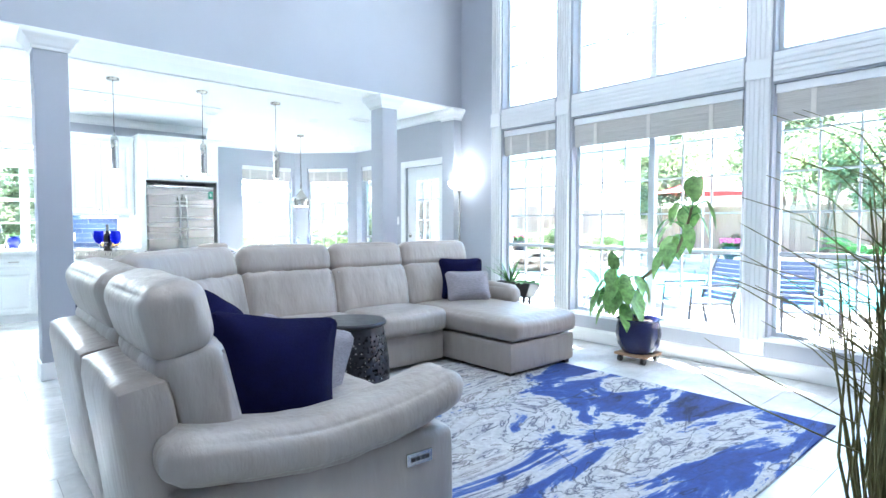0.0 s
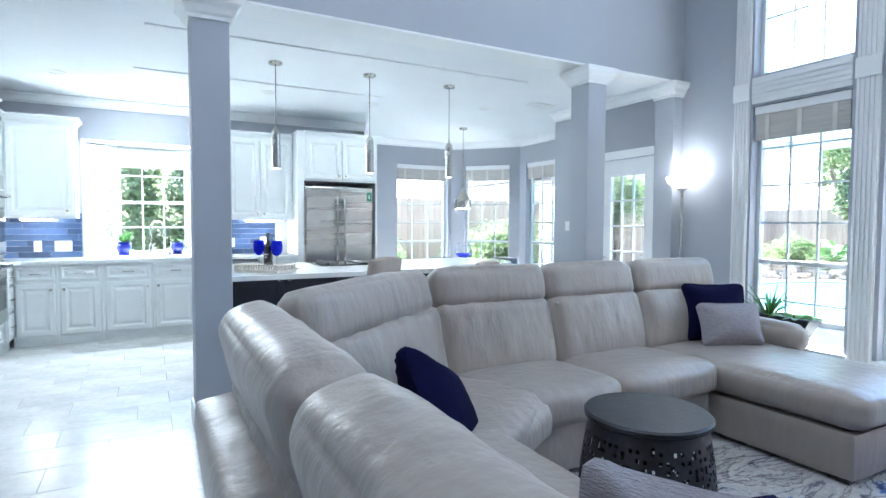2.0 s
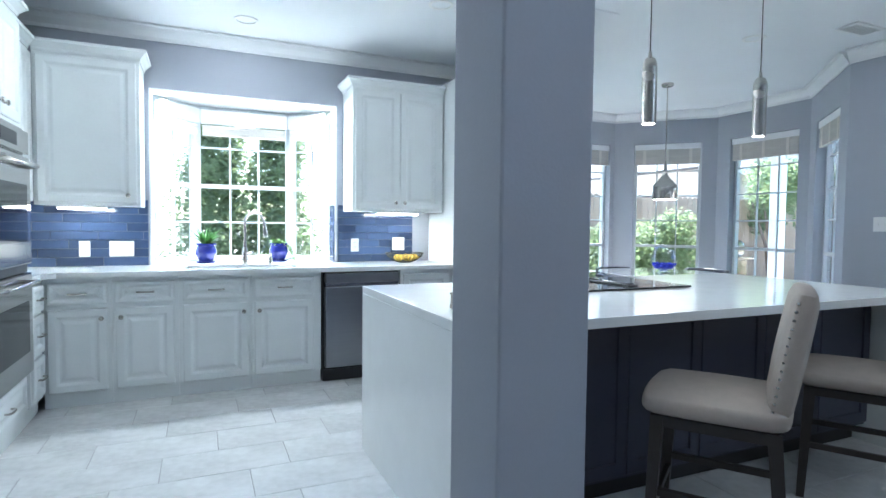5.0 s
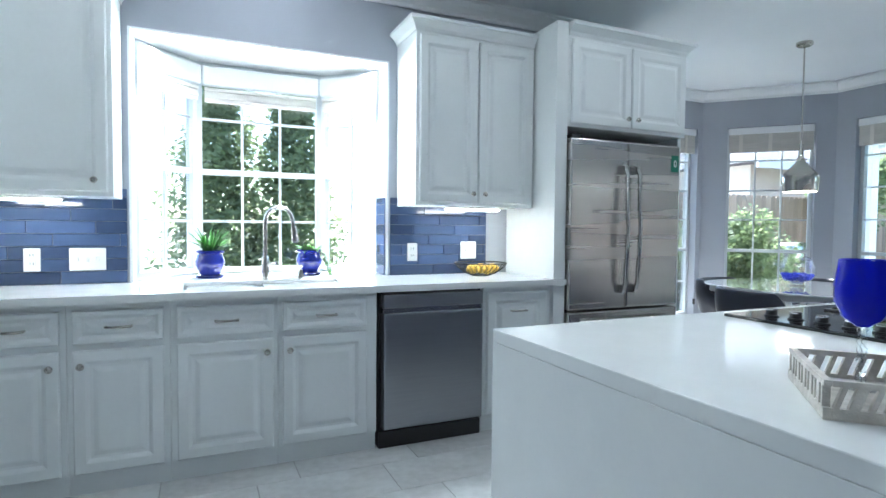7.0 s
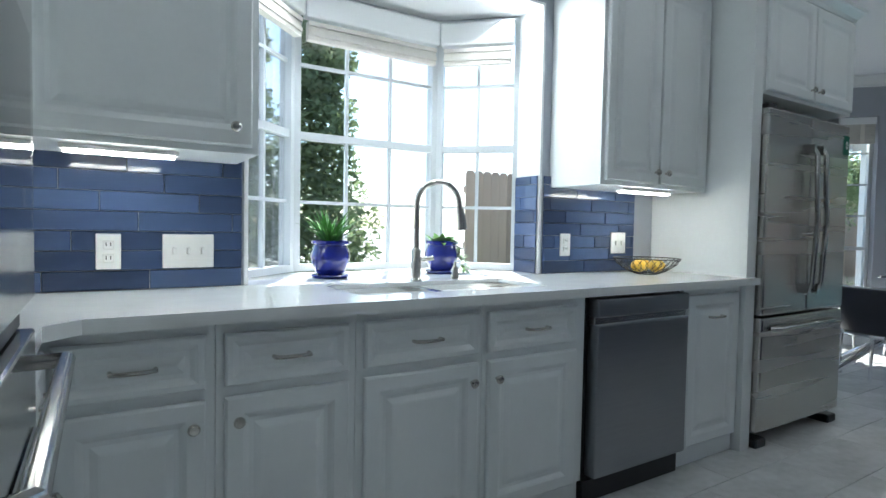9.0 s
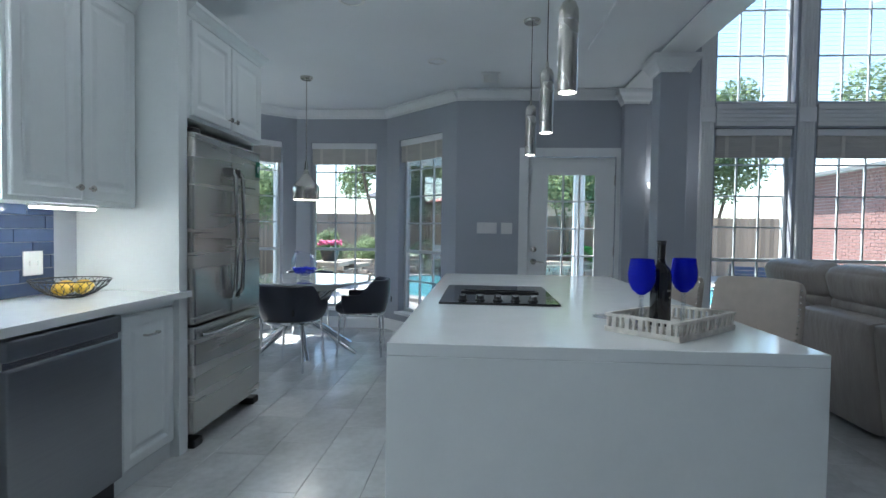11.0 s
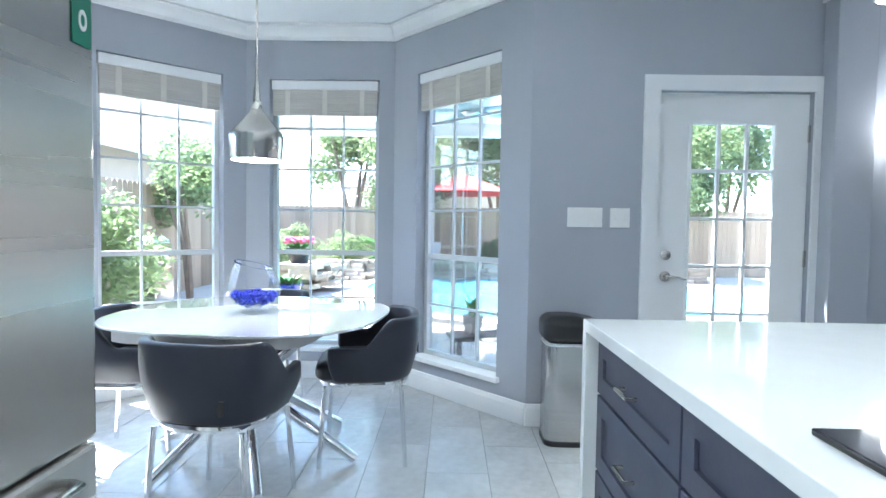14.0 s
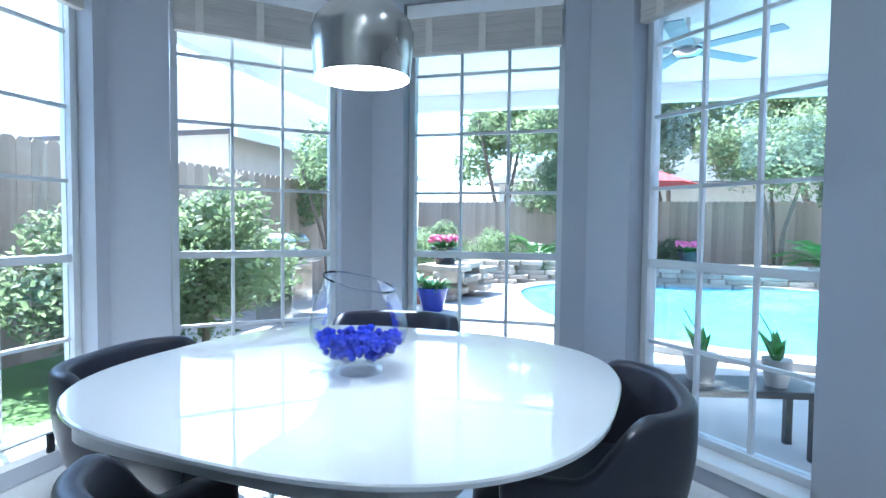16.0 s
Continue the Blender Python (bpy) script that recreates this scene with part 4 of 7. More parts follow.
part("ring", bm, STEEL, po, smooth=True)

# ---- ceiling lights and vents ----
def downlight(x, y, z, energy, size=0.13):
    d = thing("recessed_light", "lit round recessed ceiling light with a white ring; living room ones added as fill", "ceiling light", at=(x, y, z), group="recessed ceiling lights")
    bm = bmesh.new()
    lathe(bm, [(0.085, -0.001), (0.085, -0.006), (0.068, -0.008), (0.066, -0.001)], 24, closed=False)
    part("ring", bm, PLASTIC, d, smooth=True)
    lamp("recessed_lamp", "AREA", pose(x, y, z - 0.012), energy, size)


for x, y in ((0.21, 8.62), (-0.55, 7.9), (-0.9, 6.7), (1.4, 7.75), (2.6, 7.75), (3.9, 7.3)):
    downlight(x, y, CZ, 0.6)
# unseen fill lights, added on the high ceiling to brighten the living room
for x, y in ((-1.0, 0.2), (1.0, 0.2), (3.0, 0.2), (-1.0, 3.2), (1.0, 3.2), (3.0, 3.2)):
    downlight(x, y, HI, 1.7, 0.16)


def vent(x, y, rz, label="white slatted ceiling vent"):
    v_ = thing("ceiling_vent", label, "vent", at=(x, y, CZ), rz=rz)
    bm = bmesh.new()
    for b in ((-0.17, -0.09, 0.17, -0.065), (-0.17, 0.065, 0.17, 0.09), (-0.17, -0.065, -0.145, 0.065), (0.145, -0.065, 0.17, 0.065)):
        box(bm, b[0], b[1], -0.012, b[2], b[3], -0.001)
    part("frame", bm, WHITE, v_)
    boxpart("backing", (-0.145, -0.065, -0.004, 0.145, 0.065, -0.001), BLACK, v_)
    for i in range(9):
        x_ = -0.13 + i * 0.0325
        boxpart("slat", (x_ - 0.006, -0.065, -0.011, x_ + 0.006, 0.065, -0.0045), WHITE, v_)


vent(4.40, 6.82, 0)
vent(-1.19, 8.0, 90)


# ---- pendants ----
def pendant(x, y):
    p = thing("pendant_light", "slim brushed nickel cylinder pendant over the island, lit", "pendant light", at=(x, y, CZ), group="island pendants")
    bm = bmesh.new()
    lathe(bm, [(0.0, -0.022), (0.055, -0.022), (0.06, -0.016), (0.06, -0.001), (0, -0.001)], 24)
    part("canopy", bm, NICKEL, p, smooth=True)
    bm = bmesh.new()
    tube(bm, [(0, 0, -0.02), (0, 0, -0.60)], 0.003, 6)
    part("cord", bm, BLACK, p)
    bm = bmesh.new()
    lathe(bm, [(0.0, -0.56), (0.008, -0.56), (0.01, -0.59), (0.026, -0.60), (0.037, -0.625), (0.0385, -0.65), (0.0385, -0.945), (0.034, -0.945), (0.034, -0.90)], 28, closed=False)
    part("shade", bm, NICKEL, p, smooth=True)
    bm = bmesh.new()
    lathe(bm, [(0.0, -0.936), (0.033, -0.936), (0.033, -0.93), (0.0, -0.93)], 20)
    part("lens", bm, LAMPGLOW, p)
    lamp("pendant_lamp", "SPOT", pose(x, y, CZ - 0.95), 1.4, 0.03, angle=110)


for x, y in ((1.22, 6.56), (2.10, 6.54), (2.98, 6.55)):
    pendant(x, y)
p = thing("dining_pendant", "bell-shaped brushed nickel pendant over the dining table, lit", "pendant light", at=(4.36, 8.62, CZ))
bm = bmesh.new()
lathe(bm, [(0.0, -0.03), (0.05, -0.03), (0.06, -0.02), (0.06, -0.001), (0, -0.001)], 24)
part("canopy", bm, NICKEL, p, smooth=True)
bm = bmesh.new()
tube(bm, [(0, 0, -0.03), (0, 0, -0.86)], 0.006, 8)
part("rod", bm, NICKEL, p)
bm = bmesh.new()
lathe(bm, [(0.012, -0.82), (0.016, -0.86), (0.02, -0.92), (0.035, -0.96), (0.085, -1.02), (0.122, -1.06), (0.133, -1.09), (0.128, -1.14), (0.124, -1.205), (0.121, -1.205), (0.124, -1.14), (0.12, -1.10)], 40, closed=False)
part("shade", bm, NICKEL, p, smooth=True)
bm = bmesh.new()
lathe(bm, [(0.0, -1.19), (0.119, -1.19), (0.119, -1.185), (0.0, -1.185)], 32)
part("diffuser", bm, LAMPGLOW, p)
lamp("dining_lamp", "SPOT", pose(4.36, 8.62, CZ - 1.21), 1.5, 0.08, angle=130)

# ---- floor lamp ----
fl_ = thing("floor_lamp", "slim nickel torchiere floor lamp with a glowing glass bowl", "floor lamp", at=(4.73, 5.07, 0))
bm = bmesh.new()
lathe(bm, [(0.0, 0.001), (0.14, 0.001), (0.14, 0.015), (0.05, 0.03), (0.02, 0.05), (0.0, 0.05)], 32)
part("base", bm, NICKEL, fl_, smooth=True)
bm = bmesh.new()
tube(bm, [(0, 0, 0.04), (0, 0, 1.66)], 0.013, 12)
part("pole", bm, NICKEL, fl_, smooth=True)
bm = bmesh.new()
lathe(bm, [(0.014, 1.62), (0.03, 1.63), (0.045, 1.655), (0.018, 1.66)], 24)
part("collar", bm, NICKEL, fl_, smooth=True)
bm = bmesh.new()
lathe(bm, [(0.03, 1.658), (0.09, 1.672), (0.135, 1.71), (0.15, 1.76), (0.145, 1.76), (0.13, 1.715), (0.085, 1.68), (0.0, 1.668)], 36, closed=False)
part("bowl", bm, glow_mat("lit_frosted_bowl", (1, 0.95, 0.88), 0.5), fl_, smooth=True)
lamp("torchiere_lamp", "POINT", pose(4.73, 5.07, 1.83), 0.32, 0.05)

# ---- sofa ----
sofa = thing("sectional_sofa", "pale grey leather sectional sofa with a chaise, stitched cushions", "sofa")
SEAM = mat("leather_seam", (0.34, 0.32, 0.31), 0.5, bump=0)


def sofa_unit(m, w, seed, back=True, depth=1.06, seatd=0.66, fwd=0.0):
    bm = bmesh.new()
    soft(bm, (w - 0.006, 0.80 + fwd, 0.27), 0.03, 0.004, 6, m @ pose(0, 0.46 - fwd / 2, 0.165))
    part("base", bm, LEATHER, sofa, smooth=True)
    bm = bmesh.new()
    soft(bm, (w - 0.01, seatd + fwd, 0.20), 0.07, 0.022, 14, m @ pose(0, (seatd - fwd) / 2 - 0.01, 0.385, -2), 0.004, seed)
    part("seat_cushion", bm, LEATHER, sofa, smooth=True)
    if not back:
        return
    bm = bmesh.new()
    soft(bm, (w - 0.012, 0.22, 0.46), 0.07, 0.022, 18, m @ pose(0, 0.67, 0.62, -14), 0.013, seed + 5)
    part("back_cushion", bm, LEATHER, sofa, smooth=True)
    bm = bmesh.new()
    soft(bm, (w - 0.014, 0.20, 0.255), 0.075, 0.012, 18, m @ pose(0, 0.745, 0.915, -15), 0.006, seed + 9)
    part("headrest", bm, LEATHER, sofa, smooth=True)
    bm = bmesh.new()
    tube(bm, [m @ Vector((-w / 2 + 0.03, 0.618, 0.805)), m @ Vector((0, 0.60, 0.80)), m @ Vector((w / 2 - 0.03, 0.618, 0.805))], 0.008, 6)
    part("piping", bm, SEAM, sofa, smooth=True)
    bm = bmesh.new()
    soft(bm, (w - 0.008, 0.17, 0.70), 0.04, 0.01, 10, m @ pose(0, depth - 0.15, 0.40, -8), 0.004, seed + 3)
    part("back_shell", bm, LEATHER, sofa, smooth=True)


for i, (x0, x1) in enumerate(((1.16, 1.62), (1.62, 2.42), (2.42, 3.20))):
    sofa_unit(pose((x0 + x1) / 2, 3.56, 0), x1 - x0, i * 3.1, back=i > 0)
# chaise
mc = pose(3.63, 3.56, 0)
bm = bmesh.new()
soft(bm, (0.84, 1.55, 0.25), 0.03, 0.004, 8, pose(3.64, 3.63, 0.155))
part("chaise_base", bm, LEATHER, sofa, smooth=True)
bm = bmesh.new()
soft(bm, (0.85, 1.42, 0.19), 0.07, 0.022, 16, pose(3.64, 3.53, 0.375), 0.004, 4)
part("chaise_cushion", bm, LEATHER, sofa, smooth=True)
bm = bmesh.new()
soft(bm, (0.84, 0.22, 0.46), 0.08, 0.03, 14, mc @ pose(0, 0.67, 0.62, -14), 0.008, 8)
part("back_cushion", bm, LEATHER, sofa, smooth=True)
bm = bmesh.new()
soft(bm, (0.84, 0.20, 0.255), 0.075, 0.012, 18, mc @ pose(0, 0.745, 0.915, -15), 0.006, 18)
part("headrest", bm, LEATHER, sofa, smooth=True)
bm = bmesh.new()
soft(bm, (0.86, 0.17, 0.70), 0.04, 0.01, 10, mc @ pose(0, 0.91, 0.40, -8), 0.004, 28)
part("back_shell", bm, LEATHER, sofa, smooth=True)
bm = bmesh.new()
soft(bm, (0.20, 0.78, 0.20), 0.09, 0.015, 12, pose(4.13, 3.98, 0.52), 0.006, 12)
part("arm_pad", bm, LEATHER, sofa, smooth=True)
bm = bmesh.new()
soft(bm, (0.16, 0.76, 0.42), 0.03, 0.004, 6, pose(4.14, 3.98, 0.24))
part("arm_side", bm, LEATHER, sofa, smooth=True)
for x, y in ((3.28, 2.92), (4.0, 2.92), (4.0, 4.3), (1.7, 3.64)):
    boxpart("foot", (x - 0.03, y - 0.03, 0.002, x + 0.03, y + 0.03, 0.04), BLACK, sofa)
# corner wedge and the run with the power recliner
sofa_unit(pose(1.57, 3.34, 0, 0, 0, 38.7), 1.13, 21.0, seatd=0.6, depth=0.99)
bm = bmesh.new()
soft(bm, (0.9, 0.75, 0.19), 0.07, 0.02, 12, pose(1.33, 3.62, 0.372, 0, 0, 30), 0.004, 14)
part("corner_seat", bm, LEATHER, sofa, smooth=True)
sofa_unit(pose(1.25, 2.945, 0, 0, 0, 90), 0.99, 31.0, depth=0.96, fwd=0.18)
sofa_unit(pose(1.25, 2.11, 0, 0, 0, 90), 0.66, 41.0, depth=0.96, fwd=0.18)
bm = bmesh.new()


def armcurve(p):
    k = (p.x + 0.5) / 1.0
    return (p.x, p.y, p.z + 0.02 * (1 - k) ** 2 + 0.05 * k * k - 0.05 * math.sin(math.pi * min(1, max(0, k))) + 0.02)


soft(bm, (1.12, 0.28, 0.165), 0.08, 0.012, 22, pose(0.98, 1.74, 0.485, 0, 0, -3), 0.009, 50, armcurve)
part("arm_pad", bm, LEATHER, sofa, "padded curved leather arm", True)
bm = bmesh.new()
soft(bm, (1.06, 0.20, 0.40), 0.05, 0.01, 10, pose(0.97, 1.745, 0.215, 0, 0, -3), 0.004, 60)
part("arm_side", bm, LEATHER, sofa, smooth=True)
ctl = thing("recliner_control", "small chrome recliner switch plate set in the sofa arm", "switch", at=(1.30, 1.618, 0.325), rz=-3)
boxpart("plate", (-0.06, -0.006, -0.025, 0.06, 0.003, 0.025), STEEL, ctl, bevel=0.003)
for i in range(4):
    boxpart("button", (-0.04 + i * 0.022, -0.009, -0.008, -0.024 + i * 0.022, -0.0065, 0.008), BLACK, ctl)


def cushion(at, size, rx, ry, rz, material, label):
    bm = bmesh.new()
    sx, sy, sz = size

    def pinch(p):
        u, w_ = abs(p.x) / (sx / 2), abs(p.z) / (sz / 2)
        return (p.x * (1 - 0.13 * (1 - w_ ** 2) * u), p.y * (1 - 0.75 * max(u, w_) ** 3), p.z * (1 - 0.13 * (1 - u ** 2) * w_))
    soft(bm, (sx, sy, sz), 0.05, 0.02, 14, None, 0.006, at[0] * 7, pinch)
    ob = part("throw_pillow", bm, material, None, smooth=True)
    ob.matrix_world = pose(*at, rx, ry, rz)
    return tagged(ob, label, "pillow")


cushion((0.90, 2.03, 0.625), (0.52, 0.20, 0.50), -16, 8, -10, BLUECLOTH, "large navy velvet pillow leaning on the sofa arm")
cushion((1.09, 2.20, 0.60), (0.44, 0.13, 0.40), -18, 16, -24, GREYCLOTH, "grey pillow behind the large navy one")
cushion((1.20, 3.38, 0.59), (0.50, 0.19, 0.42), -32, 24, 44, BLUECLOTH, "navy fleece pillow in the sofa corner")
cushion((3.78, 4.02, 0.68), (0.46, 0.15, 0.42), -16, 0, -28, BLUECLOTH, "navy pillow at the chaise end")
cushion((3.72, 3.86, 0.62), (0.46, 0.14, 0.30), -20, 0, -24, GREYCLOTH, "grey ribbed lumbar pillow on the chaise")

# ---- rug ----
RUG = bpy.data.materials.new("marbled_rug")
RUG.use_nodes = True
rn, rl = RUG.node_tree.nodes, RUG.node_tree.links
tc = rn.new("ShaderNodeTexCoord")
mp = rn.new("ShaderNodeMapping")
mp.inputs["Rotation"].default_value = (0, 0, radians(14))
mp.inputs["Scale"].default_value = (0.55, 1.55, 1)
rl.new(tc.outputs["Object"], mp.inputs[0])
n1 = rn.new("ShaderNodeTexNoise")
n1.inputs["Scale"].default_value, n1.inputs["Detail"].default_value, n1.inputs["Distortion"].default_value = 1.3, 12, 1.5
n1.inputs["Roughness"].default_value = 0.62
rl.new(mp.outputs[0], n1.inputs["Vector"])
r1 = rn.new("ShaderNodeValToRGB")
e = r1.color_ramp.elements
e[0].position, e[0].color = 0.30, (0.012, 0.018, 0.075, 1)
e[1].position, e[1].color = 0.70, (0.60, 0.60, 0.62, 1)
for pos, col in ((0.36, (0.03, 0.055, 0.24, 1)), (0.46, (0.03, 0.08, 0.34, 1)), (0.485, (0.09, 0.17, 0.46, 1)), (0.50, (0.55, 0.56, 0.60, 1)), (0.545, (0.62, 0.62, 0.63, 1)), (0.555, (0.06, 0.07, 0.14, 1)), (0.565, (0.50, 0.50, 0.52, 1)), (0.62, (0.66, 0.66, 0.66, 1)), (0.63, (0.20, 0.18, 0.19, 1)), (0.645, (0.55, 0.54, 0.54, 1))):
    ne = e.new(pos)
    ne.color = col
sep = rn.new("ShaderNodeSeparateXYZ")
rl.new(tc.outputs["Object"], sep.inputs[0])
gx, gs = rn.new("ShaderNodeMath"), rn.new("ShaderNodeMath")
gx.operation, gs.operation = "SUBTRACT", "MULTIPLY_ADD"
rl.new(sep.outputs[1], gx.inputs[0])
rl.new(sep.outputs[0], gx.inputs[1])
gs.inputs[1].default_value = 0.055   # blue gathers towards one corner
rl.new(gx.outputs[0], gs.inputs[0])
rl.new(n1.outputs[0], gs.inputs[2])
gm = rn.new("ShaderNodeMath")
gm.operation = "ADD"
gm.inputs[1].default_value = 0.055
rl.new(gs.outputs[0], gm.inputs[0])
rl.new(gm.outputs[0], r1.inputs[0])
n2 = rn.new("ShaderNodeTexNoise")
n2.inputs["Scale"].default_value, n2.inputs["Detail"].default_value = 170, 3
rl.new(tc.outputs["Object"], n2.inputs["Vector"])
bpn = rn.new("ShaderNodeBump")
bpn.inputs["Strength"].default_value, bpn.inputs["Distance"].default_value = 0.5, 0.006
rl.new(n2.outputs[0], bpn.inputs["Height"])
rb = rn["Principled BSDF"]
rb.inputs["Roughness"].default_value = 0.9
n3 = rn.new("ShaderNodeTexNoise")
n3.inputs["Scale"].default_value, n3.inputs["Detail"].default_value, n3.inputs["Distortion"].default_value = 1.7, 6, 1.9
rl.new(mp.outputs[0], n3.inputs["Vector"])
r3 = rn.new("ShaderNodeValToRGB")
q = r3.color_ramp.elements
q[0].position, q[0].color = 0.474, (0, 0, 0, 1)
q[1].position, q[1].color = 0.500, (0, 0, 0, 1)
qa = q.new(0.487)
qa.color = (1, 1, 1, 1)
rl.new(n3.outputs[0], r3.inputs[0])
n4 = rn.new("ShaderNodeTexNoise")
n4.inputs["Scale"].default_value, n4.inputs["Detail"].default_value = 38, 5
rl.new(tc.outputs["Object"], n4.inputs["Vector"])
mxs = rn.new("ShaderNodeMix")
mxs.data_type = "RGBA"
mxs.inputs["B"].default_value = (0.015, 0.022, 0.07, 1)
sc_ = rn.new("ShaderNodeMath")
sc_.operation = "MULTIPLY"
sc_.inputs[1].default_value = 0.9
rl.new(r3.outputs[0], sc_.inputs[0])
rl.new(sc_.outputs[0], mxs.inputs["Factor"])
rl.new(r1.outputs[0], mxs.inputs["A"])
mx2 = rn.new("ShaderNodeMix")
mx2.data_type, mx2.blend_type = "RGBA", "MULTIPLY"
mx2.inputs["Factor"].default_value = 0.55
rl.new(mxs.outputs["Result"], mx2.inputs["A"])
rl.new(n4.outputs[0], mx2.inputs["B"])
rl.new(mx2.outputs["Result"], rb.inputs["Base Color"])
rl.new(bpn.outputs[0], rb.inputs["Normal"])
bm = bmesh.new()
box(bm, 1.25, 0.88, 0.001, 3.93, 3.50, 0.012, bevel=0.004)
tagged(part("rug", bm, RUG, None), "large blue, white and grey marbled rug on the tiles", "rug")

# ---- perforated drum table ----
dt = thing("drum_side_table", "dark perforated metal drum side table with a flat top", "side table", at=(1.75, 2.84, 0.013))
DARKMETAL = mat("dark_bronze_metal", (0.035, 0.037, 0.045), 0.4, metal=0.6, var=0.3, scale=20, bump=0.15)
bm = bmesh.new()
NR, NA = 44, 112
rnd = random.Random(4)
rings = []
for j in range(NR + 1):
    u = j / NR
    r = 0.200 + 0.035 * math.sin(math.pi * u)
    rings.append([bm.verts.new((r * math.cos(2 * math.pi * i / NA), r * math.sin(2 * math.pi * i / NA), 0.004 + 0.60 * u)) for i in range(NA)])
for j in range(NR):
    for i in range(NA):
        hole = 1 < j < NR - 2 and ((i % 2 == 0 and j % 2 == 0 and (i // 2 + j // 2) % 3 > 0) or rnd.random() < 0.07)
        if not hole:
            bm.faces.new((rings[j][i], rings[j][(i + 1) % NA], rings[j + 1][(i + 1) % NA], rings[j + 1][i]))
s = part("pierced_body", bm, DARKMETAL, dt, "pierced lace-patterned metal side")
s.modifiers.new("thick", "SOLIDIFY").thickness = 0.004
bm = bmesh.new()
lathe(bm, [(0.0, 0.605), (0.208, 0.605), (0.218, 0.612), (0.218, 0.625), (0.211, 0.632), (0.0, 0.632)], 48)
part("top", bm, DARKMETAL, dt, smooth=True)


# ---- plants ----
def leaf(bm, base, d, length, width, droop=0.5, n=6, fold=0.15):
    base, d = Vector(base), Vector(d).normalized()
    side = d.cross(Vector((0, 0, 1)))
    side = side.normalized() if side.length > 1e-3 else Vector((1, 0, 0))
    p, rows = base.copy(), []
    for i in range(n + 1):
        u = i / n
        w = width * math.sin(math.pi * min(1, 0.08 + 0.92 * u) ** 0.8) * 0.5 if i < n else 0.001
        up = side.cross(d).normalized()
        rows.append((bm.verts.new(p - side * w + up * w * fold), bm.verts.new(p), bm.verts.new(p + side * w + up * w * fold)))
        p = p + d * length / n
        d = (d + Vector((0, 0, -droop / n))).normalized()
    for a, b in zip(rows, rows[1:]):
        bm.faces.new((a[0], a[1], b[1], b[0]))
        bm.faces.new((a[1], a[2], b[2], b[1]))


big = thing("dieffenbachia_plant", "tall leaning variegated plant in a glossy navy pot on wheels", "plant", at=(4.52, 2.50, 0))
boxpart("caddy", (-0.15, -0.15, 0.06, 0.15, 0.15, 0.085), mat("caddy_wood", (0.30, 0.18, 0.10), 0.6), big, bevel=0.008, label="small wooden plant caddy")
for x in (-0.11, 0.11):
    for y in (-0.11, 0.11):
        bm = bmesh.new()
        lathe(bm, [(0.0, -0.015), (0.028, -0.015), (0.028, 0.015), (0.0, 0.015)], 14)
        bmesh.ops.rotate(bm, verts=bm.verts, matrix=Matrix.Rotation(radians(90), 3, "X"))
        bmesh.ops.translate(bm, verts=bm.verts, vec=(x, y, 0.03))
        part("castor", bm, BLACK, big, smooth=True)
bm = bmesh.new()
lathe(bm, [(0.0, 0.086), (0.13, 0.086), (0.175, 0.15), (0.195, 0.25), (0.185, 0.34), (0.178, 0.37), (0.188, 0.385), (0.18, 0.39), (0.168, 0.375), (0.165, 0.34), (0.0, 0.34)], 40, closed=False)
part("pot", bm, mat("navy_pot_glaze", (0.012, 0.014, 0.06), 0.12, var=0.3, bump=0.02), big, "glossy navy ceramic pot", True)
bm = bmesh.new()
lathe(bm, [(0.0, 0.352), (0.164, 0.352), (0.164, 0.345)], 24)
part("soil", bm, SOIL, big)
STEMS = [[(0, 0, 0.34), (0.0, 0.03, 0.55), (0.0, -0.02, 0.74), (0.0, -0.18, 0.86), (0.0, -0.34, 1.0), (0.0, -0.42, 1.2), (0.0, -0.46, 1.38)],
         [(0.02, 0.05, 0.34), (-0.04, 0.16, 0.50), (-0.06, 0.26, 0.60)],
         [(-0.02, 0.03, 0.34), (-0.05, 0.12, 0.60), (-0.05, 0.17, 0.74)]]
for st in STEMS:
    bm = bmesh.new()
    tube(bm, st, 0.019, 8, taper=0.010)
    part("stem", bm, STEM, big, smooth=True)
rnd = random.Random(9)
# (height share on the stem, stem, count)
bmA, bmB = bmesh.new(), bmesh.new()


def on_stem(st, u):
    k = u * (len(st) - 1)
    i = min(int(k), len(st) - 2)
    return Vector(st[i]).lerp(Vector(st[i + 1]), k - i)


for si, us in ((0, [0.62, 0.66, 0.70, 0.74, 0.78, 0.81, 0.84, 0.87, 0.9, 0.92, 0.94, 0.96, 0.98, 1.0]), (1, [0.35, 0.5, 0.6, 0.7, 0.8, 0.9, 0.95, 1.0]), (2, [0.5, 0.7, 0.8, 0.9, 0.97, 1.0])):
    for u in us if si == 0 else us + [v_ - 0.03 for v_ in us]:
        b0 = on_stem(STEMS[si], u)
        a = rnd.uniform(0, 6.28)
        d = Vector((math.cos(a) * 0.7 - 0.15, math.sin(a), rnd.uniform(0.1, 0.9)))
        b1 = b0 + d.normalized() * rnd.uniform(0.10, 0.20)
        tip = u > 0.97
        tube(bmB, [b0, (b0 + b1) / 2 + Vector((0, 0, 0.02)), b1], 0.005, 5)
        leaf(bmA, b1, Vector((d.x * 0.6, d.y * 0.7, -0.9 if not tip else 1.0)), rnd.uniform(0.20, 0.29), rnd.uniform(0.10, 0.135), 0.9, 7, 0.25)
part("leaves", bmA, LEAFPALE, big, "large drooping pale green leaves with dark edges", True, "stuff")
part("leaf_stalks", bmB, LEAF, big, smooth=True, kind="stuff")


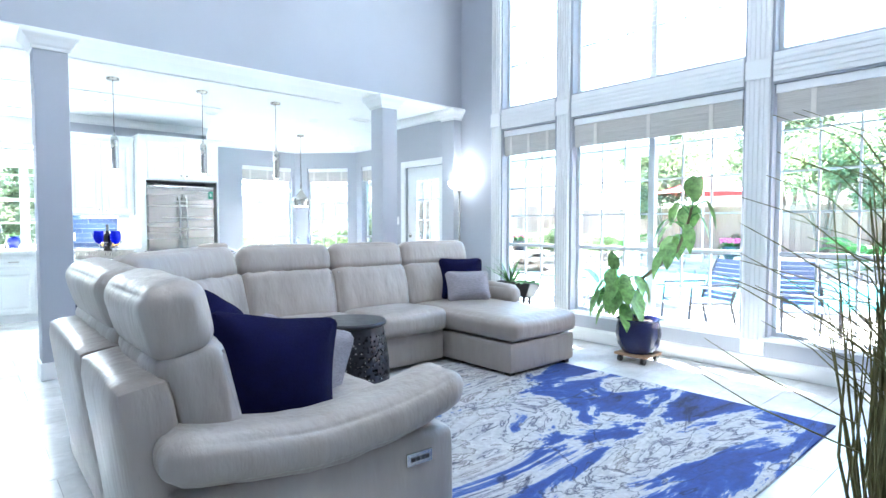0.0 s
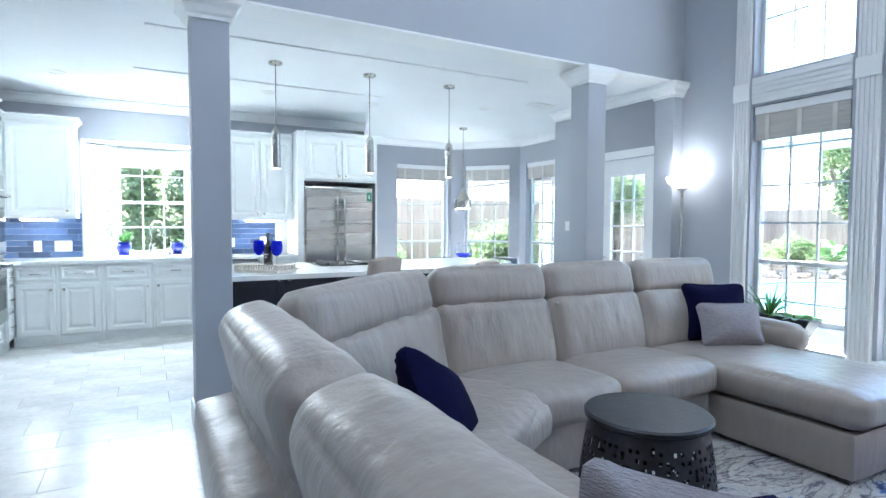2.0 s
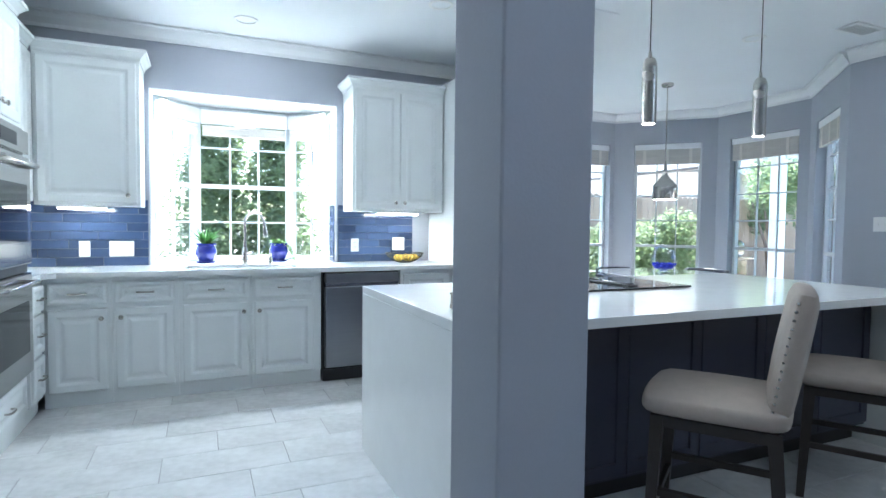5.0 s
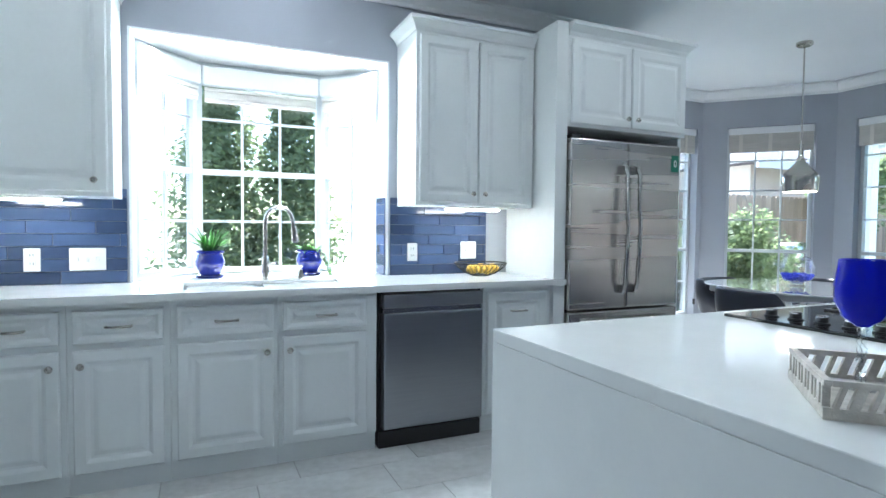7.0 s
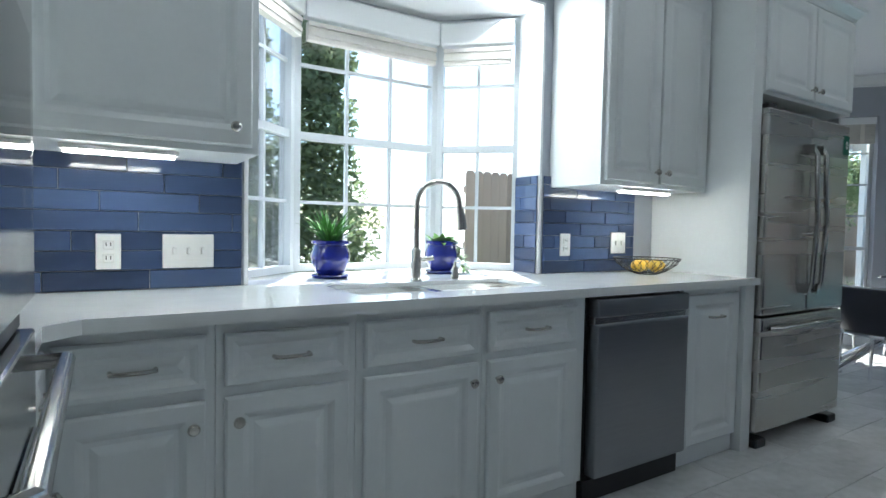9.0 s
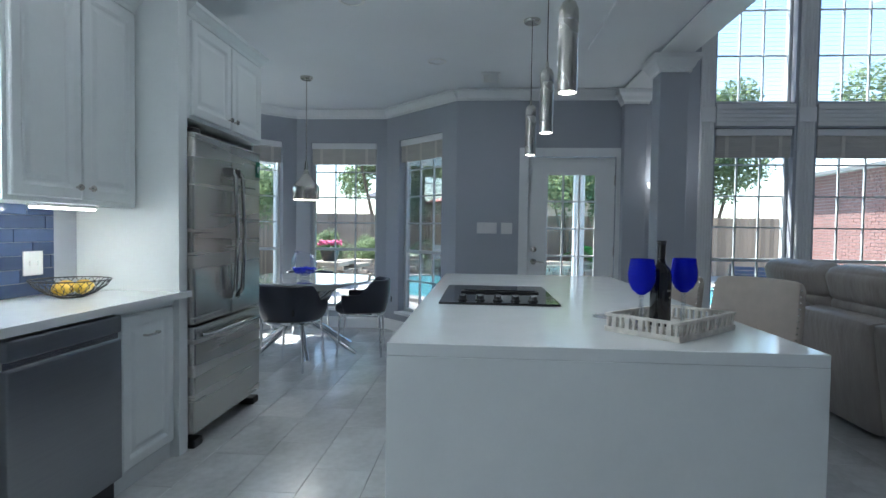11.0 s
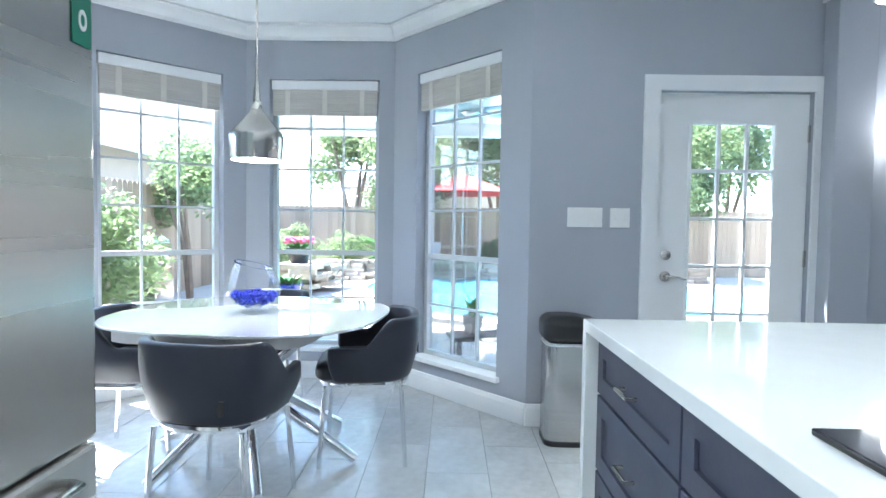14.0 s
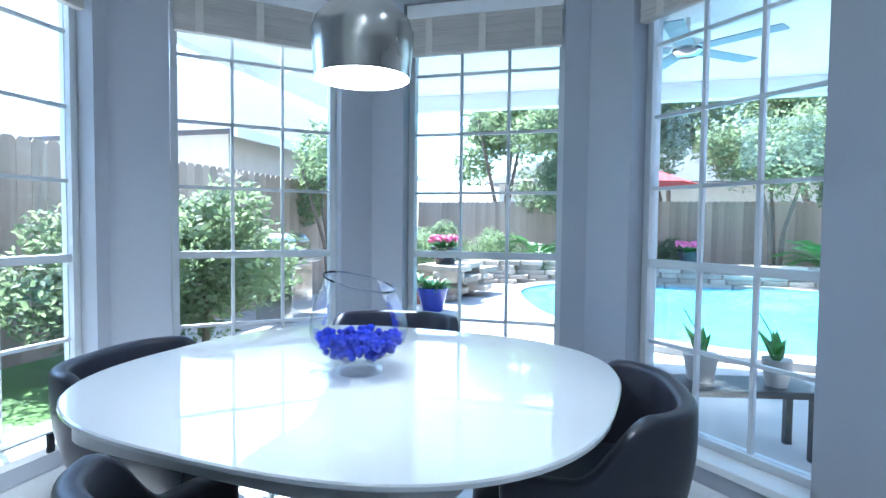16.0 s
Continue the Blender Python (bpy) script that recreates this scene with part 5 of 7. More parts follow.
def spiky(bm, at, n, length, width, rnd, spread=1.0):
    for i in range(n):
        a = rnd.uniform(0, 6.283)
        leaf(bm, (at[0] + 0.02 * math.cos(a), at[1] + 0.02 * math.sin(a), at[2]), (math.cos(a) * spread * rnd.uniform(0.2, 1), math.sin(a) * spread * rnd.uniform(0.2, 1), rnd.uniform(0.6, 1.2)), length * rnd.uniform(0.6, 1.1), width, rnd.uniform(0.2, 1.0) * spread, 5, 0.4)


pl = thing("window_planter", "black boat-shaped planter with a trailing spider plant on a slim stand", "planter", at=(4.70, 4.08, 0))
bm = bmesh.new()
vb = [bm.verts.new(c) for c in ((-0.07, -0.18, 0.42), (0.07, -0.18, 0.42), (0.07, 0.16, 0.42), (-0.07, 0.16, 0.42), (-0.1, -0.27, 0.58), (0.1, -0.27, 0.58), (0.1, 0.22, 0.58), (-0.1, 0.22, 0.58), (-0.085, -0.25, 0.58), (0.085, -0.25, 0.58), (0.085, 0.2, 0.58), (-0.085, 0.2, 0.58), (-0.08, -0.22, 0.55), (0.08, -0.22, 0.55), (0.08, 0.19, 0.55), (-0.08, 0.19, 0.55))]
for q in ((3, 2, 1, 0), (0, 1, 5, 4), (1, 2, 6, 5), (2, 3, 7, 6), (3, 0, 4, 7), (4, 5, 9, 8), (5, 6, 10, 9), (6, 7, 11, 10), (7, 4, 8, 11), (8, 9, 13, 12), (9, 10, 14, 13), (10, 11, 15, 14), (11, 8, 12, 15), (12, 13, 14, 15)):
    bm.faces.new([vb[i] for i in q])
part("trough", bm, BLACK, pl)
for y in (-0.14, 0.12):
    for x in (-0.05, 0.05):
        boxpart("leg", (x - 0.01, y - 0.01, 0.001, x + 0.01, y + 0.01, 0.4195), BLACK, pl)
bm = bmesh.new()
rnd = random.Random(5)
spiky(bm, (0, 0.1, 0.55), 34, 0.36, 0.018, rnd, 1.2)
for i in range(40):
    a = rnd.uniform(0, 6.28)
    leaf(bm, (0.05 * math.cos(a), -0.12 + 0.1 * math.sin(a), 0.56), (math.cos(a), math.sin(a) * 1.4, rnd.uniform(0.2, 0.9)), rnd.uniform(0.08, 0.15), 0.05, 0.8, 4)
part("leaves", bm, LEAF, pl, smooth=True, kind="stuff")

# dried grass in a floor vase
dg = thing("dried_grass_vase", "tall bundle of dried green-brown grass in a dark floor vase", "dried plant", at=(1.44, 0.21, 0))
bm = bmesh.new()
lathe(bm, [(0.0, 0.001), (0.09, 0.001), (0.13, 0.1), (0.12, 0.28), (0.07, 0.4), (0.08, 0.44), (0.07, 0.44), (0.06, 0.40), (0, 0.38)], 28, closed=False)
part("vase", bm, BLACK, dg, smooth=True)
bm = bmesh.new()
rnd = random.Random(12)
for i in range(170):
    a, s_ = rnd.uniform(0, 6.283), rnd.uniform(0, 1) ** 1.4
    h = rnd.uniform(0.7, 1.38)
    x, y = math.cos(a) * s_, math.sin(a) * s_
    wob = rnd.uniform(-0.05, 0.05)
    tube(bm, [(x * 0.04, y * 0.04, 0.40), (x * 0.10 + wob, y * 0.10, 0.4 + (h - 0.4) * 0.5), (x * 0.13 + wob * 1.5, y * 0.13 + wob, h)], rnd.uniform(0.003, 0.006), 4, taper=0.001)
    if i % 4 == 0:
        z = rnd.uniform(0.8, h)
        tube(bm, [(x * 0.12, y * 0.12, z), (x * 0.2 + wob * 3 - 0.05, y * 0.26 + 0.06, z + 0.12), (x * 0.3 - 0.12, y * 0.3 + 0.16, z + 0.17)], 0.002, 4, taper=0.0008)
part("dried_grass", bm, mat("dried_grass", (0.13, 0.12, 0.045), 0.8, var=0.5, scale=20), dg, kind="stuff")


# ---- counter stools ----
def stool(m, first=None):
    if first:
        return copy_thing(first, m)
    s_ = thing("counter_stool", "dark wood counter stool with beige upholstery and nail-head trim", "stool", group="counter stools")
    s_.matrix_world = m
    bm = bmesh.new()
    soft(bm, (0.46, 0.46, 0.085), 0.035, 0.02, 10, pose(0, 0, 0.625))
    part("seat", bm, BEIGECLOTH, s_, smooth=True)
    boxpart("seat_rail", (-0.205, -0.205, 0.535, 0.205, 0.205, 0.582), DARKWOOD, s_, bevel=0.006)
    bm = bmesh.new()
    soft(bm, (0.42, 0.075, 0.46), 0.03, 0.012, 10, pose(0, -0.235, 0.86, 9))
    part("backrest", bm, BEIGECLOTH, s_, smooth=True)
    bm = bmesh.new()
    for sx in (-1, 1):
        for i in range(14):
            z = 0.66 + i * 0.03
            c_ = Vector((sx * 0.204, -0.235 + (0.86 - z) * 0.158 - 0.0 + 0.022, z))
            bmesh.ops.create_icosphere(bm, subdivisions=1, radius=0.0075, matrix=Matrix.Translation(c_ + Vector((sx * 0.006, 0, 0))))
    part("nail_heads", bm, NICKEL, s_, kind="stuff")
    for x in (-0.185, 0.185):
        for y, yt in ((0.185, 0.18), (-0.215, -0.19)):
            bm = bmesh.new()
            v = [bm.verts.new((cx + dx, cy + dy, z)) for z, cx, cy, r in ((0.001, x * 1.06, y * 1.1, 0.016), (0.58, x, yt, 0.023)) for dx, dy in ((-r, -r), (r, -r), (r, r), (-r, r))]
            for q in ((3, 2, 1, 0), (4, 5, 6, 7), (0, 1, 5, 4), (1, 2, 6, 5), (2, 3, 7, 6), (3, 0, 4, 7)):
                bm.faces.new([v[i] for i in q])
            part("leg", bm, DARKWOOD, s_)
    for b in ((-0.18, 0.178, 0.20, 0.18, 0.20, 0.235), (-0.18, -0.218, 0.24, 0.18, -0.196, 0.27), (-0.20, -0.2, 0.26, -0.178, 0.19, 0.29), (0.178, -0.2, 0.26, 0.20, 0.19, 0.29)):
        boxpart("stretcher", b, DARKWOOD, s_, bevel=0.003)
    for x in (-0.18, 0.18):
        bm = bmesh.new()
        tube(bm, [(x, -0.19, 0.56), (x, -0.225, 0.75), (x, -0.262, 0.95)], 0.016, 6)
        part("back_post", bm, DARKWOOD, s_, smooth=True)
    return s_


LOWER = Matrix.Diagonal((1, 1, 0.945, 1))
st1 = stool(pose(1.69, 5.73, 0, 0, 0, 36) @ LOWER)
stool(pose(2.70, 5.80, 0, 0, 0, 32) @ LOWER, st1)

# ---- dining ----
TB = (4.42, 8.64)
tb = thing("dining_table", "white glass dining table on a crossed chrome star base", "table", at=(*TB, 0))
def slab(bm, rx, ry, z0, z1, ex=2.35, n=64, rot=0.0):
    rr = []
    for z, k in ((z0, 0.99), (z0 + 0.003, 1.0), (z1 - 0.003, 1.0), (z1, 0.994)):
        ring = []
        for i in range(n):
            a = 2 * math.pi * i / n
            c_, s_ = math.cos(a), math.sin(a)
            x = rx * k * math.copysign(abs(c_) ** (2 / ex), c_)
            y = ry * k * math.copysign(abs(s_) ** (2 / ex), s_)
            ring.append(bm.verts.new((x * math.cos(rot) - y * math.sin(rot), x * math.sin(rot) + y * math.cos(rot), z)))
        rr.append(ring)
    for a, b in zip(rr, rr[1:]):
        for i in range(n):
            bm.faces.new((a[i], a[(i + 1) % n], b[(i + 1) % n], b[i]))
    bm.faces.new(rr[0][::-1])
    bm.faces.new(rr[-1])
bm = bmesh.new()
slab(bm, 0.62, 0.675, 0.738, 0.752, 2.75, 80, radians(-6))
part("tabletop", bm, mat("white_back_painted_glass", (0.80, 0.83, 0.85), 0.03, var=0.01, bump=0, coat=1.0, rrough=0.01), tb)
bm = bmesh.new()
slab(bm, 0.565, 0.45, 0.688, 0.7375, 9.0, 80, radians(-6))
part("apron", bm, mat("grey_table_frame", (0.55, 0.56, 0.57), 0.35, bump=0), tb, "pale grey frame under the glass")
for k in range(3):
    a = radians(20 + 60 * k)
    bm = bmesh.new()
    c_, s_ = math.cos(a), math.sin(a)
    tube(bm, [(c_ * 0.55, s_ * 0.55, 0.022), (c_ * 0.03, s_ * 0.03, 0.35 + 0.03 * k), (-c_ * 0.34, -s_ * 0.34, 0.689)], 0.026, 14)
    part("leg", bm, CHROME, tb, "thick chrome crossing leg", True)
    bm = bmesh.new()
    tube(bm, [(-c_ * 0.55, -s_ * 0.55, 0.022), (-c_ * 0.04, -s_ * 0.04 + 0.05, 0.33 + 0.03 * k), (c_ * 0.34, s_ * 0.34, 0.689)], 0.026, 14)
    part("leg", bm, CHROME, tb, "thick chrome crossing leg", True)


def dining_chair(m, first=None):
    if first:
        return copy_thing(first, m)
    c = thing("dining_chair", "navy leather barrel armchair with a chrome frame and legs", "chair", group="dining chairs")
    c.matrix_world = m
    bm = bmesh.new()
    N = 60
    rows = []
    for j in range(9):
        u = j / 8
        ring = []
        for i in range(N + 1):
            a = radians(-35 + 250 * i / N)  # opening towards +y
            off = abs(-35 + 250 * i / N - 90)
            k = min(1.0, max(0.0, (92 - off) / 34))
            ang = a + math.pi
            h = 0.61 + 0.145 * k * k * (3 - 2 * k)
            z = 0.44 + (h - 0.44) * u
            r = 0.222 + 0.045 * u + 0.018 * math.sin(math.pi * u)
            sq = (abs(math.cos(ang)) ** 3 + abs(math.sin(ang)) ** 3) ** (-1 / 3)
            ring.append(bm.verts.new((r * sq * math.cos(ang) * 1.0, r * sq * math.sin(ang) * 0.98, z)))
        rows.append(ring)
    for a, b in zip(rows, rows[1:]):
        for i in range(N):
            bm.faces.new((a[i], a[i + 1], b[i + 1], b[i]))
    s_ = part("shell", bm, NAVYLEATHER, c, "curved navy leather back and arms", True)
    md = s_.modifiers.new("thick", "SOLIDIFY")
    md.thickness, md.offset = 0.045, 0
    mb = s_.modifiers.new("round", "BEVEL")
    mb.width, mb.segments, mb.limit_method = 0.015, 3, "ANGLE"
    bm = bmesh.new()
    soft(bm, (0.42, 0.43, 0.10), 0.045, 0.015, 10, pose(0, 0.02, 0.475))
    part("seat", bm, NAVYLEATHER, c, smooth=True)
    bm = bmesh.new()
    slab(bm, 0.235, 0.235, 0.405, 0.432, 2.6, 40)
    part("frame", bm, CHROME, c, "chrome seat ring", True)
    for x in (-0.19, 0.19):
        for y in (-0.19, 0.19):
            bm = bmesh.new()
            tube(bm, [(x, y, 0.405), (x * 1.13, y * 1.13, 0.001)], 0.012, 10)
            part("leg", bm, CHROME, c, smooth=True)
    boxpart("tag", (0.15, -0.292, 0.50, 0.17, -0.282, 0.555), BLACK, c)
    return c


ch = dining_chair(pose(3.87, 8.58, 0, 0, 0, -99))
dining_chair(pose(4.49, 8.08, 0, 0, 0, 6), ch)
dining_chair(pose(4.40, 9.24, 0, 0, 0, 188), ch)
dining_chair(pose(5.16, 8.86, 0, 0, 0, 96), ch)

bw = thing("glass_bowl", "slant-cut clear glass bowl of blue glass beads", "bowl", at=(4.40, 8.645, 0.7525))
bw.scale = (1.17, 1.17, 1.17)
bm = bmesh.new()
prof = [(0.055, 0.0), (0.055, 0.008), (0.03, 0.016), (0.045, 0.03), (0.085, 0.045), (0.108, 0.075), (0.114, 0.10), (0.108, 0.14), (0.094, 0.18), (0.082, 0.21)]
n = 40
rings = []
for r, z in prof:
    t_ = max(0, (z - 0.12) / 0.09)
    rings.append([bm.verts.new((r * math.cos(6.28319 * i / n), r * math.sin(6.28319 * i / n), z + t_ * 0.02 * math.sin(6.28319 * i / n))) for i in range(n)])
for a, b in zip(rings, rings[1:]):
    for i in range(n):
        bm.faces.new((a[i], a[(i + 1) % n], b[(i + 1) % n], b[i]))
bm.faces.new(rings[0][::-1])
part("glass", bm, CLEAR, bw, "clear glass", True)
bm = bmesh.new()
tube(bm, [(0.082 * math.cos(0.157 * i), 0.082 * math.sin(0.157 * i), 0.21 + 0.02 * math.sin(0.157 * i)) for i in range(41)], 0.0025, 6)
part("rim", bm, glass_mat("polished_glass_edge", (0.92, 0.94, 0.96), 1.0), bw, "polished slanting glass rim", True)
bm = bmesh.new()
rnd = random.Random(2)
for i in range(260):
    a, rr_, z = rnd.uniform(0, 6.28), rnd.uniform(0, 1) ** 0.5, rnd.uniform(0.045, 0.088)
    rm = 0.07 + 0.03 * min(1, (z - 0.045) / 0.03)
    bmesh.ops.create_icosphere(bm, subdivisions=1, radius=rnd.uniform(0.007, 0.011), matrix=Matrix.Translation((rm * rr_ * math.cos(a), rm * rr_ * math.sin(a), z)))
part("beads", bm, mat("blue_glass_bead", (0.02, 0.03, 0.42), 0.08, var=0.4, scale=60, bump=0, coat=0.6), bw, "blue glass beads", True, "stuff")

bn = thing("trash_bin", "stainless trash bin with a black lid and a bag edge showing", "bin", at=(4.70, 6.94, 0))
bm = bmesh.new()
slab(bm, 0.12, 0.155, 0.03, 0.56, 5, 40)
part("body", bm, STEELV, bn, smooth=True)
bm = bmesh.new()
slab(bm, 0.123, 0.158, 0.001, 0.03, 5, 40)
part("foot_ring", bm, BLACK, bn, smooth=True)
bm = bmesh.new()
slab(bm, 0.122, 0.157, 0.561, 0.574, 5, 40)
part("bag_edge", bm, PLASTIC, bn, smooth=True)
bm = bmesh.new()
soft(bm, (0.26, 0.33, 0.12), 0.05, 0.008, 8, pose(0, 0, 0.632), 0, 0, lambda p: (p.x, p.y, p.z + (0.03 if p.y > 0 else 0.03 * (1 + p.y / 0.2)) * (1 if p.z > 0 else 0)))
part("lid", bm, BLACK, bn, smooth=True)

# ---- things on the island ----
ty = thing("serving_tray", "carved whitewashed wooden tray with pierced sides on the island", "tray", at=(1.05, 6.20, 0.90), rz=-46)
TRAYM = mat("whitewashed_wood", (0.62, 0.58, 0.52), 0.7, var=0.25, scale=25, bump=0.4)
boxpart("base", (-0.195, -0.125, 0.001, 0.195, 0.125, 0.012), TRAYM, ty)
for x0, y0, x1, y1 in ((-0.195, -0.137, 0.195, -0.1255), (-0.195, 0.1255, 0.195, 0.137), (-0.2075, -0.137, -0.1955, 0.137), (0.1955, -0.137, 0.2075, 0.137)):
    lng = x1 - x0 > 0.1
    bm = bmesh.new()
    box(bm, x0, y0, 0.001, x1, y1, 0.02)
    box(bm, x0, y0, 0.056, x1, y1, 0.066)
    k = 16 if lng else 11
    for i in range(k):
        u = (i + 0.5) / k
        w = 0.008 if i % 2 else 0.004
        if lng:
            cx = x0 + (x1 - x0) * u
            v = [bm.verts.new(c) for c in ((cx - w - 0.006, y0, 0.02), (cx + w - 0.006, y0, 0.02), (cx + w + 0.006, y0, 0.056), (cx - w + 0.006, y0, 0.056), (cx - w - 0.006, y1, 0.02), (cx + w - 0.006, y1, 0.02), (cx + w + 0.006, y1, 0.056), (cx - w + 0.006, y1, 0.056))]
        else:
            cy = y0 + (y1 - y0) * u
            v = [bm.verts.new(c) for c in ((x0, cy - w, 0.02), (x0, cy + w, 0.02), (x0, cy + w, 0.056), (x0, cy - w, 0.056), (x1, cy - w, 0.02), (x1, cy + w, 0.02), (x1, cy + w, 0.056), (x1, cy - w, 0.056))]
        for q in ((0, 1, 2, 3), (7, 6, 5, 4), (0, 4, 5, 1), (1, 5, 6, 2), (2, 6, 7, 3), (3, 7, 4, 0)):
            bm.faces.new([v[t] for t in q])
    part("pierced_side", bm, TRAYM, ty)
wb = thing("wine_bottle", "dark glass wine bottle standing in the tray", "bottle", at=(1.08, 6.23, 0.912))
bm = bmesh.new()
lathe(bm, [(0.0, 0.001), (0.034, 0.001), (0.037, 0.006), (0.037, 0.185), (0.032, 0.205), (0.016, 0.225), (0.0135, 0.24), (0.0135, 0.295), (0.0155, 0.297), (0.0155, 0.308), (0.0, 0.308)], 32)
part("glass", bm, mat("dark_bottle_glass", (0.006, 0.006, 0.008), 0.12, bump=0, coat=0.5), wb, smooth=True)
bm = bmesh.new()
lathe(bm, [(0.0143, 0.245), (0.0143, 0.298), (0.0163, 0.299), (0.0163, 0.3095), (0.0, 0.3095)], 24, closed=False)
part("foil", bm, BLACK, wb, smooth=True)
for z, w in ((0.13, 0.7), (0.105, 0.4)):
    bm = bmesh.new()
    pts = [(0.0375 * math.cos(a), 0.0375 * math.sin(a)) for a in [radians(-130 - 45 * w + 90 * w * i / 8) for i in range(9)]]
    for (xa, ya), (xb, yb) in zip(pts, pts[1:]):
        bm.faces.new([bm.verts.new(c) for c in ((xa, ya, z - 0.004), (xb, yb, z - 0.004), (xb, yb, z + 0.004), (xa, ya, z + 0.004))])
    part("label_bar", bm, NICKEL, wb)
BLUEGLASS = bpy.data.materials.new("cobalt_glass")
BLUEGLASS.use_nodes = True
bg = BLUEGLASS.node_tree.nodes["Principled BSDF"]
bg.inputs["Base Color"].default_value = (0.02, 0.03, 0.75, 1)
bg.inputs["Roughness"].default_value, bg.inputs["Transmission Weight"].default_value, bg.inputs["IOR"].default_value = 0.03, 0.55, 1.3


def wine_glass(m, first=None):
    if first:
        return copy_thing(first, m)
    g = thing("wine_glass", "cobalt blue wine glass with a clear twisted stem", "wine glass", group="blue wine glasses")
    g.matrix_world = m
    bm = bmesh.new()
    lathe(bm, [(0.012, 0.118), (0.034, 0.135), (0.047, 0.165), (0.048, 0.195), (0.041, 0.245), (0.039, 0.245), (0.0455, 0.195), (0.0445, 0.167), (0.03, 0.139), (0.0, 0.124)], 32, closed=False)
    part("cup", bm, BLUEGLASS, g, "cobalt blue glass cup", True)
    bm = bmesh.new()
    for k in range(2):
        tube(bm, [(0.005 * math.cos(u * 1.2 + k * 3.14), 0.005 * math.sin(u * 1.2 + k * 3.14), 0.006 + 0.112 * u / 16) for u in range(17)], 0.005, 6)
    part("stem", bm, CLEAR, g, "clear twisted glass stem", True)
    bm = bmesh.new()
    lathe(bm, [(0.0, 0.001), (0.036, 0.001), (0.036, 0.003), (0.008, 0.008), (0.0, 0.008)], 28)
    part("foot", bm, CLEAR, g, smooth=True)
    return g


wg = wine_glass(pose(1.02, 6.315, 0.912))
wine_glass(pose(1.13, 6.13, 0.912), wg)

# ---- things on the worktop and in the sink window ----
def ledge_pot(x, y, r, label, succulent):
    t_ = thing("plant_pot", label, "potted plant", at=(x, y, 0.90))
    bm = bmesh.new()
    lathe(bm, [(0.0, 0.001), (r * 0.9, 0.001), (r * 1.0, 0.012), (r * 0.95, 0.016), (0, 0.016)], 28)
    part("saucer", bm, COBALT, t_, smooth=True)
    bm = bmesh.new()
    lathe(bm, [(r * 0.62, 0.0165), (r * 0.78, 0.03), (r * 1.0, 0.075), (r * 1.03, 0.10), (r * 0.88, 0.135), (r * 0.86, 0.142), (r * 0.99, 0.15), (r * 0.99, 0.163), (r * 0.88, 0.163), (r * 0.82, 0.145), (0, 0.145)], 32, closed=False)
    part("pot", bm, COBALT, t_, "glazed cobalt blue pot with a rolled rim", True)
    bm = bmesh.new()
    lathe(bm, [(0.0, 0.15), (r * 0.83, 0.15), (r * 0.83, 0.147)], 20)
    part("soil", bm, SOIL, t_)
    bm = bmesh.new()
    rnd = random.Random(int(x * 100) + 7)
    if succulent:
        spiky(bm, (0, 0, 0.15), 60, 0.17, 0.017, rnd, 1.0)
    else:
        for i in range(50):
            a = rnd.uniform(0, 6.28)
            leaf(bm, (0.04 * math.cos(a), 0.04 * math.sin(a), 0.15), (math.cos(a), math.sin(a), rnd.uniform(0.2, 1.3)), rnd.uniform(0.04, 0.09), 0.03, 0.8, 4)
        for i in range(46):
            u = i / 46
            leaf(bm, (0.07 + 0.05 * u, -0.02, 0.15 - 0.14 * u), (rnd.uniform(0.0, 1), rnd.uniform(-1, 1), rnd.uniform(-0.3, 0.4)), 0.055, 0.02, 0.6, 4)
    part("leaves", bm, LEAF if succulent else LEAFPALE, t_, smooth=True, kind="stuff")


ledge_pot(-0.07, 9.25, 0.083, "cobalt blue glazed pot with a spiky aloe on the window ledge", True)
ledge_pot(0.52, 9.28, 0.080, "cobalt blue glazed pot with a trailing succulent on the window ledge", False)

fb = thing("wire_fruit_bowl", "wide black wire bowl on the worktop", "fruit bowl", at=(1.55, 8.86, 0.90))
bm = bmesh.new()
for k in range(28):
    a = 2 * math.pi * k / 28
    tube(bm, [(r * math.cos(a + tw), r * math.sin(a + tw), z) for r, z, tw in ((0.055, 0.004, 0), (0.10, 0.02, 0.12), (0.15, 0.055, -0.05), (0.17, 0.085, 0.1))], 0.0018, 4)
    tube(bm, [(r * math.cos(a + tw), r * math.sin(a + tw), z) for r, z, tw in ((0.055, 0.004, 0), (0.10, 0.02, -0.12), (0.15, 0.055, 0.05), (0.17, 0.085, -0.1))], 0.0018, 4)
part("wires", bm, BLACK, fb, kind="stuff")
bm = bmesh.new()
for r, z in ((0.055, 0.004), (0.17, 0.085)):
    tube(bm, [(r * math.cos(2 * math.pi * i / 32), r * math.sin(2 * math.pi * i / 32), z) for i in range(33)], 0.003, 6)
part("rim", bm, BLACK, fb)
LEMON = mat("lemon_peel", (0.75, 0.48, 0.06), 0.4, var=0.2, scale=10, bump=0.3, bscale=150)
